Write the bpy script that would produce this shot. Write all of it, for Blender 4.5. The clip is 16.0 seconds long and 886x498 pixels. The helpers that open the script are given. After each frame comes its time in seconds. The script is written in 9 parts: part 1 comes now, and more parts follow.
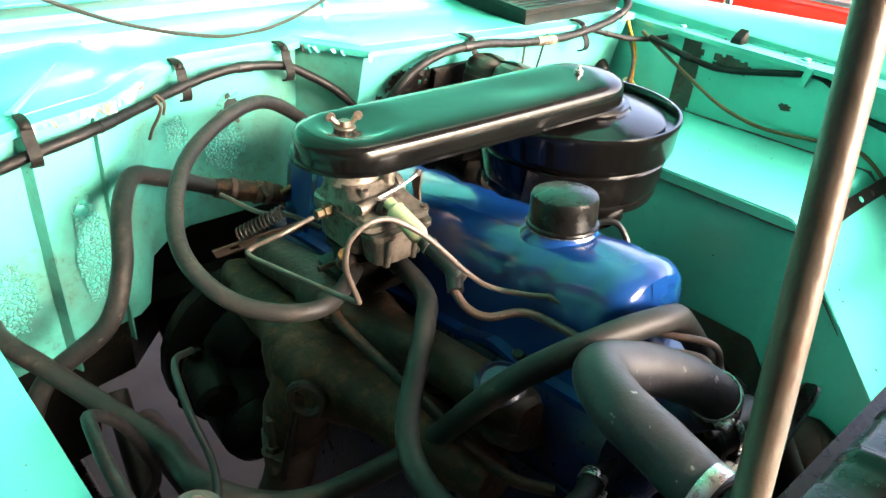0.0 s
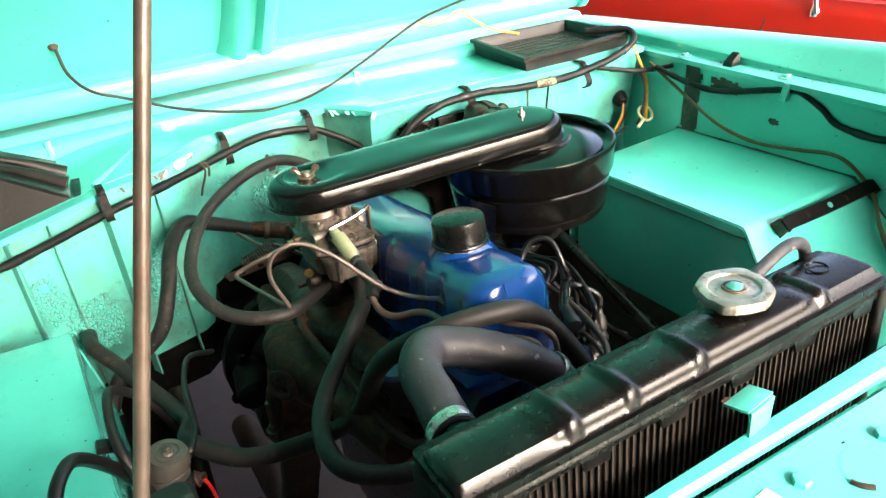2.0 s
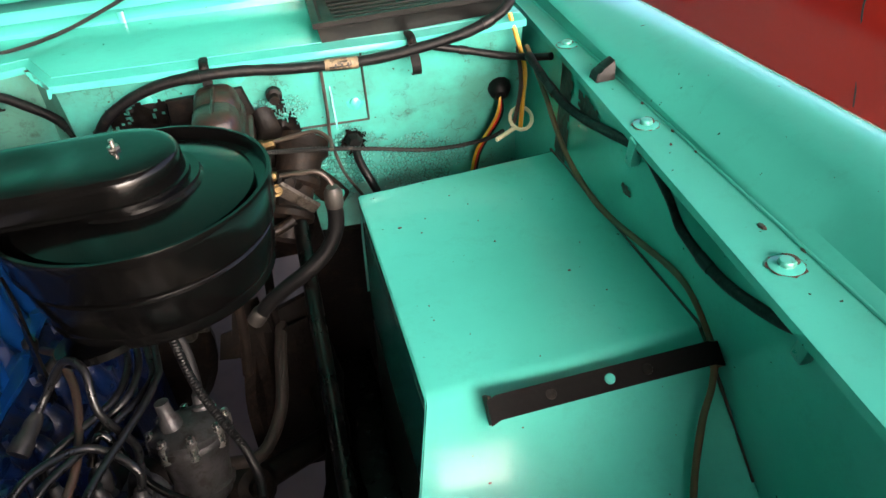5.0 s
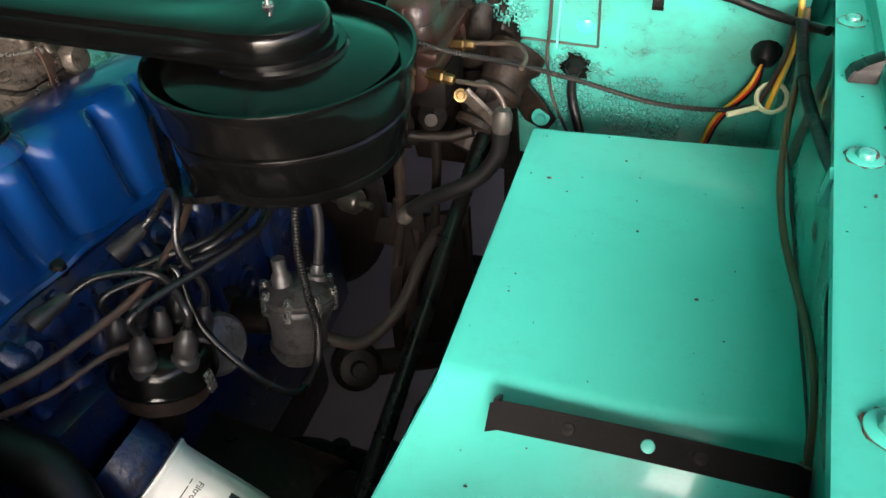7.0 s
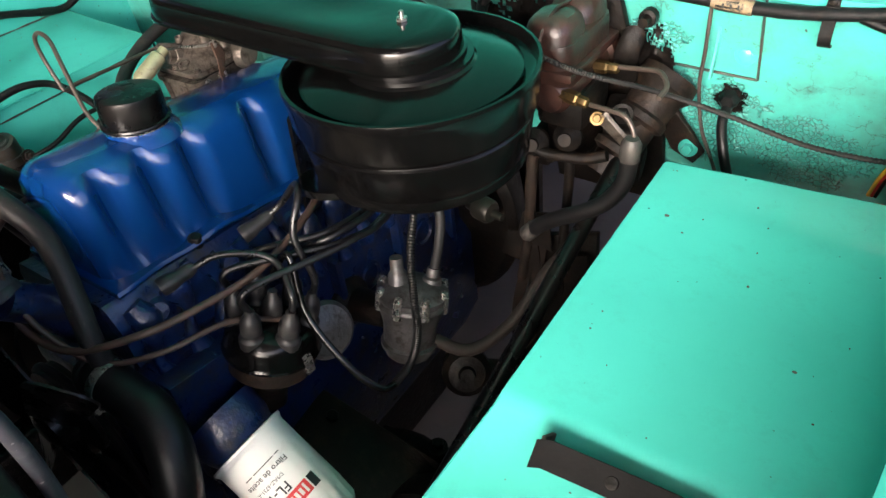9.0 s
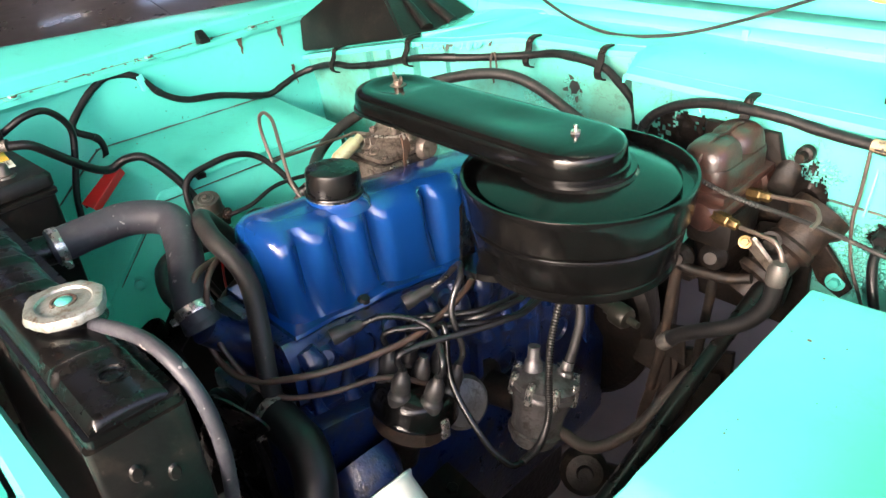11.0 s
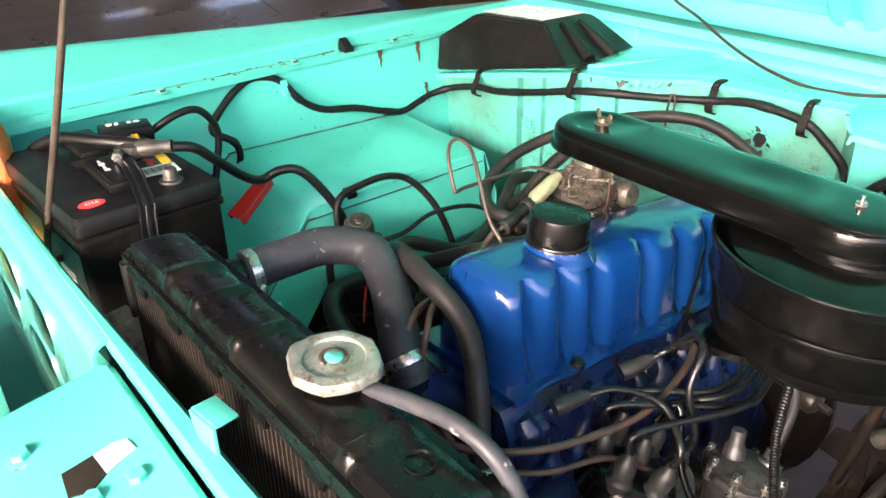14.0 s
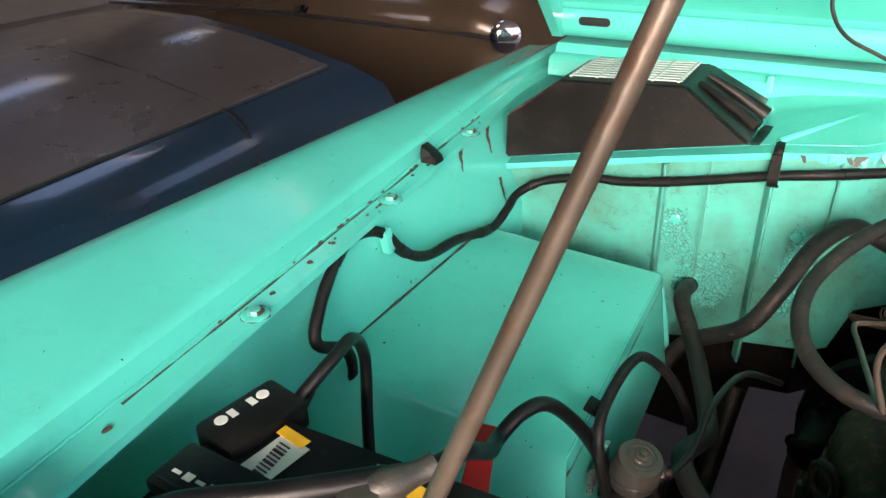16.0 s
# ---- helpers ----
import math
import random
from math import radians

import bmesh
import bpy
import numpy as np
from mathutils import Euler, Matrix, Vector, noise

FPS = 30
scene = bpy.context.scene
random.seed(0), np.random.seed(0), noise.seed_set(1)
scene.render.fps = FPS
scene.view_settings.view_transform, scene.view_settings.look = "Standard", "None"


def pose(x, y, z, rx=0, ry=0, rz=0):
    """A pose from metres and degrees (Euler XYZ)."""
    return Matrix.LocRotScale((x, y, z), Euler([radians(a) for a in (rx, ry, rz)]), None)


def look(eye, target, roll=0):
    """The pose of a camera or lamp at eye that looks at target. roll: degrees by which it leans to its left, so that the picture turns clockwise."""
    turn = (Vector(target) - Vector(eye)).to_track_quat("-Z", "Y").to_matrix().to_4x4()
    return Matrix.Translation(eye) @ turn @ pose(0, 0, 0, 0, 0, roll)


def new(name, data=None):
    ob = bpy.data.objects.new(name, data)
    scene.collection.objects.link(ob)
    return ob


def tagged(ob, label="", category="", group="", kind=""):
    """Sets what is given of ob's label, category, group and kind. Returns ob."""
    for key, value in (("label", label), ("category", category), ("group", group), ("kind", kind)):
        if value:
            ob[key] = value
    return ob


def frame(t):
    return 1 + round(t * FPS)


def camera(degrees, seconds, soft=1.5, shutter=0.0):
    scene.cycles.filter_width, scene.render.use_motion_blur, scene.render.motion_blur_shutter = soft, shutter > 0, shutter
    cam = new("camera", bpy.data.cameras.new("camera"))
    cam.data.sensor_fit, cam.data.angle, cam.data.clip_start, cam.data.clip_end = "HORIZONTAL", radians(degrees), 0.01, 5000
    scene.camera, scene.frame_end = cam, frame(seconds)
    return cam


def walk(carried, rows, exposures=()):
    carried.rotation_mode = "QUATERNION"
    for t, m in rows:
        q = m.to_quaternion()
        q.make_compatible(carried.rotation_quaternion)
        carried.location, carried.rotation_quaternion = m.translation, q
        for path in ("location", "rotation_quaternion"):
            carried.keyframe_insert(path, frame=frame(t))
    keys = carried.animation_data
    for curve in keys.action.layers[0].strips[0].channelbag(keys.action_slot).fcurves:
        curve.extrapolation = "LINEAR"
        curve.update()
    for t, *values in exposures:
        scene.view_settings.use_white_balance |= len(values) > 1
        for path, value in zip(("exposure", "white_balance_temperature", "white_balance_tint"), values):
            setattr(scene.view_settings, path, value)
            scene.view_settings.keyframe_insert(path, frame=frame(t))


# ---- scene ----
cam = camera(63.05, 16.0)
PATH = [
    (0, (-0.5062, 0.0764, 1.4782), (0.6605, 1.3485, 0.4679), 3.70),
    (0.5, (-0.5326, 0.0362, 1.4885), (0.5845, 1.3709, 0.5034), 2.64),
    (1, (-0.5280, -0.0573, 1.5188), (0.4381, 1.4005, 0.5486), 0.65),
    (1.5, (-0.4647, -0.1824, 1.5372), (0.3678, 1.3738, 0.5964), -2.53),
    (2, (-0.3607, -0.2613, 1.5519), (0.4384, 1.3282, 0.6380), -6.58),
    (2.5, (-0.1993, -0.2305, 1.5347), (0.6408, 1.3195, 0.5905), -6.75),
    (3, (-0.0387, -0.1556, 1.5437), (0.8391, 1.3350, 0.5398), -3.92),
    (3.2, (0.0075, -0.1466, 1.5411), (0.8903, 1.3403, 0.5362), -2.94),
    (5.3, (0.5564, -0.0361, 1.5108), (0.6562, 1.5908, 0.3518), -4.04),
    (5.5, (0.6072, -0.0534, 1.5160), (0.5442, 1.5742, 0.3555), -2.78),
    (6, (0.6829, -0.0542, 1.5156), (0.2969, 1.5198, 0.3436), -3.84),
    (6.5, (0.6894, 0.0105, 1.5055), (0.2177, 1.5117, 0.2710), -3.02),
    (7, (0.6822, 0.0636, 1.4809), (0.1775, 1.4910, 0.1740), -3.06),
    (7.5, (0.6752, 0.1050, 1.4534), (0.2559, 1.4537, 0.0374), -0.46),
    (8, (0.6789, 0.1155, 1.4475), (0.3197, 1.4244, -0.0214), 1.22),
    (8.5, (0.6984, 0.1108, 1.4658), (0.2051, 1.4460, 0.0609), -1.29),
    (9, (0.7583, 0.1088, 1.4943), (-0.1914, 1.3228, 0.2197), -6.97),
    (9.5, (0.7803, 0.0982, 1.5063), (-0.4344, 1.1509, 0.3161), -8.57),
    (10, (0.7900, 0.0918, 1.5176), (-0.5383, 1.0892, 0.4038), -8.34),
    (10.2, (0.7913, 0.0831, 1.5194), (-0.5398, 1.1019, 0.4283), -7.40),
    (12.3, (0.7369, -0.0837, 1.5352), (-0.4310, 1.2323, 0.5842), -1.87),
    (12.5, (0.7337, -0.0894, 1.5303), (-0.4461, 1.2097, 0.5711), -0.51),
    (13, (0.7515, -0.0702, 1.5266), (-0.4990, 1.1559, 0.5607), -1.03),
    (13.5, (0.7002, -0.0643, 1.5250), (-0.6402, 1.0632, 0.5596), -3.35),
    (14, (0.5232, -0.0919, 1.5176), (-0.8044, 1.0494, 0.5506), 0.65),
    (14.5, (0.3331, -0.1029, 1.5237), (-0.9471, 1.0937, 0.5598), 0.47),
    (15, (0.1385, -0.0469, 1.5046), (-1.1044, 1.1918, 0.5450), -0.35),
    (15.5, (-0.0275, -0.0072, 1.5083), (-1.2007, 1.3020, 0.5546), -2.54),
    (16, (-0.2613, -0.0728, 1.5240), (-1.1700, 1.4350, 0.5748), -1.69),
]
walk(cam, [(t, look(e, g, r)) for t, e, g, r in PATH], [(0, 4.34, 6750, 11), (1, 4.02, 6500, 10), (2, 3.64, 6600, 11), (3, 3.30, 6450, 10), (5.5, 2.46, 6300, 16), (6.3, 2.5, 6200, 14), (7.5, 2.66, 6100, 11), (8.5, 2.5, 6100, 11), (9.0, 2.85, 6100, 12), (9.5, 3.5, 6250, 14), (10, 3.75, 6550, 17), (12.3, 3.65, 6300, 16), (13.5, 3.7, 6450, 16), (14.5, 3.6, 6550, 15), (15, 3.48, 6500, 15), (16, 2.95, 6450, 16)])

# ---- world and light ----
world = bpy.data.worlds.new("world")
scene.world = world
world.use_nodes = True
wn = world.node_tree.nodes
wl = world.node_tree.links
sky = wn.new("ShaderNodeTexSky")
sky.sky_type = "NISHITA"
sky.sun_disc = False
sky.sun_elevation = radians(27)
sky.sun_rotation = radians(167)
sky.air_density = 0.5
sky.dust_density = 6.0
sky.ozone_density = 0.0
wl.new(sky.outputs["Color"], wn["Background"].inputs["Color"])
wn["Background"].inputs["Strength"].default_value = 0.15

sun_data = bpy.data.lights.new("sun", "SUN")
sun_data.energy = 0.5
sun_data.angle = radians(40)
sun_data.color = (1.0, 0.98, 0.95)
sun = new("sun", sun_data)
sun.matrix_world = look((0.42, -1.8, 0.97), (0, 0.0, 0.0))


# ---- materials ----
def nodes_of(name):
    m = bpy.data.materials.new(name)
    m.use_nodes = True
    t = m.node_tree
    return m, t, t.nodes, t.links, t.nodes["Principled BSDF"]


def coords(t, scale=1.0):
    c = t.nodes.new("ShaderNodeTexCoord")
    mp = t.nodes.new("ShaderNodeMapping")
    mp.inputs["Scale"].default_value = (scale,) * 3
    t.links.new(c.outputs["Object"], mp.inputs["Vector"])
    return mp.outputs["Vector"]


def noise_of(t, vec, scale, detail=4.0, rough=0.55):
    n = t.nodes.new("ShaderNodeTexNoise")
    n.inputs["Scale"].default_value = scale
    n.inputs["Detail"].default_value = detail
    n.inputs["Roughness"].default_value = rough
    t.links.new(vec, n.inputs["Vector"])
    return n.outputs["Fac"]


def ramp_of(t, fac, lo, hi, c0=(0, 0, 0, 1), c1=(1, 1, 1, 1)):
    r = t.nodes.new("ShaderNodeValToRGB")
    r.color_ramp.elements[0].position = lo
    r.color_ramp.elements[1].position = hi
    r.color_ramp.elements[0].color = c0
    r.color_ramp.elements[1].color = c1
    t.links.new(fac, r.inputs["Fac"])
    return r.outputs["Color"]


def mix_of(t, fac, a, b):
    m = t.nodes.new("ShaderNodeMix")
    m.data_type = "RGBA"
    for sock, v in ((m.inputs[0], fac), (m.inputs[6], a), (m.inputs[7], b)):
        if isinstance(v, (tuple, float, int)):
            sock.default_value = v if not isinstance(v, tuple) else (*v, 1)[:4]
        else:
            t.links.new(v, sock)
    return m.outputs[2]


def bump_of(t, bsdf, height, strength, distance=0.002):
    b = t.nodes.new("ShaderNodeBump")
    b.inputs["Strength"].default_value = strength
    b.inputs["Distance"].default_value = distance
    t.links.new(height, b.inputs["Height"])
    t.links.new(b.outputs["Normal"], bsdf.inputs["Normal"])


def surface(name, color, rough=0.5, metal=0.0, vary=0.25, scale=9.0, dirt=None, dirt_amount=0.5,
            bump=0.15, grain=180.0, coat=0.0, rough_vary=0.12, spec=0.5, specks=None):
    """A general worn surface: base colour with two scales of variation, dirt patches, fine grain."""
    m, t, n, l, b = nodes_of(name)
    v = coords(t)
    big = noise_of(t, v, scale, 5)
    dark = tuple(c * (1 - vary) for c in color)
    lite = tuple(min(1.0, c * (1 + vary * 0.6)) for c in color)
    col = mix_of(t, ramp_of(t, big, 0.3, 0.7), dark, lite)
    fine = noise_of(t, v, grain, 3)
    if dirt:
        patch = ramp_of(t, noise_of(t, v, scale * 2.3, 7, 0.7), 0.62 - 0.3 * dirt_amount, 0.74 - 0.22 * dirt_amount)
        col = mix_of(t, patch, col, dirt)
    if specks:
        col = mix_of(t, ramp_of(t, noise_of(t, v, 95.0, 2, 0.5), 0.70, 0.735), col, specks)
    l.new(col, b.inputs["Base Color"])
    mr = n.new("ShaderNodeMapRange")
    mr.inputs["To Min"].default_value = max(0.02, rough - rough_vary)
    mr.inputs["To Max"].default_value = min(1.0, rough + rough_vary)
    l.new(noise_of(t, v, scale * 3.1, 5, 0.65), mr.inputs["Value"])
    l.new(mr.outputs["Result"], b.inputs["Roughness"])
    b.inputs["Metallic"].default_value = metal
    b.inputs["Specular IOR Level"].default_value = spec
    b.inputs["Coat Weight"].default_value = coat
    b.inputs["Coat Roughness"].default_value = 0.08
    bump_of(t, b, fine, bump)
    return m


def body_paint(name, base, rough=0.22, chips=0.5, peel=False, flake=0.0):
    """Brushed-over turquoise enamel: slight waviness, dirt specks, chips down to dark rust."""
    m, t, n, l, b = nodes_of(name)
    v = coords(t)
    wide = noise_of(t, v, 4.0, 4)
    col = mix_of(t, ramp_of(t, wide, 0.3, 0.7), tuple(c * 0.86 for c in base), tuple(min(1, c * 1.08) for c in base))
    grime = ramp_of(t, noise_of(t, v, 16.0, 8, 0.72), 0.55, 0.8)
    grime_soft = n.new("ShaderNodeMath")
    grime_soft.operation = "MULTIPLY"
    grime_soft.inputs[1].default_value = 0.35 if not peel else 0.75
    l.new(grime, grime_soft.inputs[0])
    col = mix_of(t, grime_soft.outputs[0], col, (base[0] * 0.45 + 0.02, base[1] * 0.5, base[2] * 0.45))
    speck = ramp_of(t, noise_of(t, v, 130.0, 2, 0.5), 0.775 - 0.045 * chips, 0.79 - 0.045 * chips)
    col = mix_of(t, speck, col, (0.035, 0.022, 0.014))
    height = noise_of(t, v, 60.0, 3)
    if peel:
        vo = n.new("ShaderNodeTexVoronoi")
        vo.feature = "DISTANCE_TO_EDGE"
        vo.inputs["Scale"].default_value = 150.0
        warp = n.new("ShaderNodeVectorMath")
        warp.operation = "MULTIPLY_ADD"
        nn = n.new("ShaderNodeTexNoise")
        nn.inputs["Scale"].default_value = 90.0
        nn.inputs["Detail"].default_value = 4.0
        l.new(v, nn.inputs["Vector"])
        l.new(nn.outputs["Color"], warp.inputs[0])
        warp.inputs[1].default_value = (0.010, 0.010, 0.010)
        l.new(v, warp.inputs[2])
        l.new(warp.outputs[0], vo.inputs["Vector"])
        cell = n.new("ShaderNodeTexVoronoi")
        cell.inputs["Scale"].default_value = 150.0
        l.new(warp.outputs[0], cell.inputs["Vector"])
        bleach = n.new("ShaderNodeSeparateColor")
        l.new(cell.outputs["Color"], bleach.inputs[0])
        pale = n.new("ShaderNodeMath")
        pale.operation = "MULTIPLY"
        pale.inputs[1].default_value = 0.5
        l.new(bleach.outputs[0], pale.inputs[0])
        col = mix_of(t, pale.outputs[0], col, (0.13, 0.36, 0.33))
        broken = n.new("ShaderNodeMath")
        broken.operation = "MAXIMUM"
        l.new(ramp_of(t, vo.outputs["Distance"], 0.0, 0.085), broken.inputs[0])
        l.new(ramp_of(t, noise_of(t, v, 35.0, 5, 0.65), 0.50, 0.72), broken.inputs[1])
        crack = broken.outputs[0]
        col = mix_of(t, crack, (0.022, 0.07, 0.058), col)
        add = n.new("ShaderNodeMath")
        add.operation = "MULTIPLY_ADD"
        l.new(ramp_of(t, vo.outputs["Distance"], 0.0, 0.28), add.inputs[0])
        add.inputs[1].default_value = 2.4
        l.new(height, add.inputs[2])
        height = add.outputs[0]
    if flake:
        # patches of cracked paint and black grime
        gate = ramp_of(t, noise_of(t, v, 7.0, 6, 0.6), 0.64 - 0.2 * flake, 0.72 - 0.2 * flake)
        vo = n.new("ShaderNodeTexVoronoi")
        vo.feature = "DISTANCE_TO_EDGE"
        vo.inputs["Scale"].default_value = 38.0
        warp = n.new("ShaderNodeVectorMath")
        warp.operation = "MULTIPLY_ADD"
        nn = n.new("ShaderNodeTexNoise")
        nn.inputs["Scale"].default_value = 55.0
        nn.inputs["Detail"].default_value = 5.0
        l.new(v, nn.inputs["Vector"])
        l.new(nn.outputs["Color"], warp.inputs[0])
        warp.inputs[1].default_value = (0.045, 0.045, 0.045)
        l.new(v, warp.inputs[2])
        l.new(warp.outputs[0], vo.inputs["Vector"])
        line = ramp_of(t, vo.outputs["Distance"], 0.0, 0.045, (1, 1, 1, 1), (0, 0, 0, 1))
        both = n.new("ShaderNodeMath")
        both.operation = "MULTIPLY"
        l.new(ramp_of(t, noise_of(t, v, 24.0, 5, 0.65), 0.47, 0.6), both.inputs[0])
        l.new(line, both.inputs[1])
        gated = n.new("ShaderNodeMath")
        gated.operation = "MULTIPLY"
        l.new(gate, gated.inputs[0])
        l.new(both.outputs[0], gated.inputs[1])
        col = mix_of(t, gated.outputs[0], col, (0.018, 0.03, 0.024))
        dust = n.new("ShaderNodeMath")
        dust.operation = "MULTIPLY"
        dust.inputs[1].default_value = 0.68 if flake < 1 else 0.84
        l.new(ramp_of(t, noise_of(t, v, 6.0, 7, 0.66), 0.38 if flake < 1 else 0.28, 0.64 if flake < 1 else 0.60), dust.inputs[0])
        col = mix_of(t, dust.outputs[0], col, (0.062, 0.165, 0.125))
        tar = ramp_of(t, noise_of(t, v, 11.0, 8, 0.7), 0.64, 0.72)
        soft = n.new("ShaderNodeMath")
        soft.operation = "MULTIPLY"
        soft.inputs[1].default_value = 0.7 * flake
        l.new(tar, soft.inputs[0])
        col = mix_of(t, soft.outputs[0], col, (0.03, 0.045, 0.036))
    smudge = n.new("ShaderNodeMath")
    smudge.operation = "MULTIPLY"
    smudge.inputs[1].default_value = 0.22
    l.new(ramp_of(t, noise_of(t, v, 38.0, 6, 0.7), 0.56, 0.74), smudge.inputs[0])
    col = mix_of(t, smudge.outputs[0], col, (base[0] * 0.5 + 0.02, base[1] * 0.55, base[2] * 0.52))
    l.new(col, b.inputs["Base Color"])
    gloss = n.new("ShaderNodeMapRange")
    gloss.inputs["To Min"].default_value = max(0.05, rough - 0.07)
    gloss.inputs["To Max"].default_value = rough + 0.11
    l.new(noise_of(t, v, 13.0, 6, 0.68), gloss.inputs["Value"])
    l.new(gloss.outputs["Result"], b.inputs["Roughness"])
    b.inputs["Coat Weight"].default_value = 0.36
    b.inputs["Coat Roughness"].default_value = 0.04
    bump_of(t, b, height, 0.10 if not peel else 0.7, 0.002)
    return m


TURQ = (0.068, 0.46, 0.39)
PAINT = body_paint("turquoise_enamel", TURQ, 0.17)
PEEL = body_paint("peeling_turquoise", (0.06, 0.44, 0.36), 0.35, 1.0, True)
FLAKED = body_paint("flaking_turquoise", TURQ, 0.3, 1.0, False, 0.8)
GRIMY = body_paint("grimy_turquoise", TURQ, 0.4, 1.0, False, 1.05)
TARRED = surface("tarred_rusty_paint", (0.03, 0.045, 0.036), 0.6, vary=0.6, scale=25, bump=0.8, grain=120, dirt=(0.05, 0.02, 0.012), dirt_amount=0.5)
PLAIN_TURQ = surface("turquoise_touch", TURQ, 0.3, bump=0.05)
BLACK_GLOSS = surface("black_gloss_paint", (0.0018, 0.0018, 0.0018), 0.17, vary=0.3, bump=0.10, grain=60, dirt=(0.0045, 0.0042, 0.0038), dirt_amount=0.3, spec=0.24, rough_vary=0.10)
BLACK_SATIN = surface("black_satin_paint", (0.0022, 0.0021, 0.0021), 0.28, vary=0.3, bump=0.10, dirt=(0.006, 0.0050, 0.0044), dirt_amount=0.32, spec=0.24, rough_vary=0.08)
BLACK_PLASTIC = surface("black_plastic", (0.0038, 0.0036, 0.0035), 0.42, vary=0.3, bump=0.15, dirt=(0.012, 0.010, 0.008), dirt_amount=0.33, spec=0.22, specks=(0.02, 0.017, 0.014))
RUBBER = surface("black_rubber", (0.0036, 0.0036, 0.0038), 0.42, vary=0.35, scale=14, bump=0.12, dirt=(0.009, 0.0085, 0.008), dirt_amount=0.25, spec=0.28)
RUBBER_OLD = surface("dusty_rubber", (0.015, 0.0148, 0.015), 0.5, vary=0.3, scale=14, bump=0.15, dirt=(0.03, 0.028, 0.026), dirt_amount=0.3, spec=0.22)
HOSE_BLUE = surface("bluish_hose_rubber", (0.025, 0.0255, 0.031), 0.5, vary=0.35, scale=14, bump=0.2, dirt=(0.042, 0.042, 0.045), dirt_amount=0.22, spec=0.25, specks=(0.16, 0.15, 0.145))
HOSE_BROWN = surface("brownish_hose_rubber", (0.0135, 0.0128, 0.0125), 0.5, vary=0.4, scale=14, bump=0.2, dirt=(0.027, 0.023, 0.019), dirt_amount=0.33, spec=0.2, specks=(0.05, 0.042, 0.035))
CLIP = surface("perished_clip_rubber", (0.006, 0.0055, 0.0052), 0.6, vary=0.4, scale=60, bump=0.4, dirt=(0.014, 0.010, 0.008), dirt_amount=0.3, spec=0.15)
TAPE = surface("harness_tape", (0.0045, 0.0045, 0.005), 0.5, vary=0.5, scale=40, bump=0.6, grain=70, dirt=(0.016, 0.013, 0.011), dirt_amount=0.3, spec=0.2)
BLUE = surface("blue_engine_enamel", (0.002, 0.026, 0.120), 0.20, vary=0.12, scale=7, bump=0.06, grain=120, coat=0.3, rough_vary=0.03)
BLUE_CAST = surface("blue_cast_iron", (0.003, 0.013, 0.06), 0.3, vary=0.5, scale=12, bump=0.5, grain=150, dirt=(0.015, 0.014, 0.014), dirt_amount=0.45)
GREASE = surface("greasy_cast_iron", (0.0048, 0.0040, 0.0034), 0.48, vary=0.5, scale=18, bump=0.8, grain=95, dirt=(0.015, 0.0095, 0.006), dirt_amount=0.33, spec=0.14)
OILY = surface("oily_brown_iron", (0.017, 0.0095, 0.006), 0.5, vary=0.65, scale=22, bump=1.0, grain=85, dirt=(0.042, 0.018, 0.009), dirt_amount=0.40, spec=0.22)
RUSTY_CAST = surface("rusty_tan_casting", (0.026, 0.014, 0.008), 0.6, vary=0.7, scale=20, bump=1.0, grain=75, dirt=(0.075, 0.031, 0.013), dirt_amount=0.45, spec=0.18)
RUST = surface("rusty_iron", (0.06, 0.03, 0.018), 0.7, vary=0.5, scale=18, bump=0.6, grain=150, dirt=(0.03, 0.02, 0.015), dirt_amount=0.45)
COPPERY = surface("copper_brown_paint", (0.030, 0.0122, 0.0085), 0.36, vary=0.55, scale=26, bump=0.4, grain=120, dirt=(0.008, 0.0056, 0.0046), dirt_amount=0.46)
CARB = surface("dirty_carburettor_alloy", (0.125, 0.108, 0.09), 0.42, 0.5, vary=0.5, scale=30, bump=0.6, grain=170, dirt=(0.024, 0.016, 0.011), dirt_amount=0.47, spec=0.4)
TARNISHED = surface("tarnished_brass_union", (0.055, 0.035, 0.014), 0.45, 0.6, vary=0.4, scale=40, bump=0.2)
STEEL = surface("zinc_steel", (0.42, 0.41, 0.38), 0.28, 0.9, vary=0.25, scale=40, bump=0.1, dirt=(0.12, 0.09, 0.06), dirt_amount=0.25)
OLD_TUBE = surface("tarnished_tube", (0.058, 0.043, 0.035), 0.45, 0.3, vary=0.4, scale=30, bump=0.1)
BROWN_RUBBER = surface("brown_rubber", (0.045, 0.026, 0.018), 0.55, vary=0.35, scale=22, bump=0.1)
BRASS = surface("brass", (0.105, 0.068, 0.024), 0.42, 0.8, vary=0.4, scale=60, bump=0.2, dirt=(0.02, 0.014, 0.008), dirt_amount=0.35)
CAP_GREY = surface("worn_galvanised_cap", (0.26, 0.265, 0.24), 0.36, 0.6, vary=0.45, scale=40, bump=0.4, dirt=(0.12, 0.08, 0.05), dirt_amount=0.35)
WHITE = surface("white_enamel_tin", (0.75, 0.75, 0.71), 0.3, vary=0.07, bump=0.03)
RED = surface("red_plastic", (0.5, 0.012, 0.01), 0.35, vary=0.15, bump=0.05)
RED_LABEL = surface("red_print", (0.55, 0.03, 0.03), 0.35, vary=0.05, bump=0.0)
YELLOW_LABEL = surface("yellow_print", (0.75, 0.42, 0.02), 0.35, vary=0.06, bump=0.0)
BLACK_PRINT = surface("black_print", (0.012, 0.012, 0.012), 0.4, vary=0.05, bump=0.0)
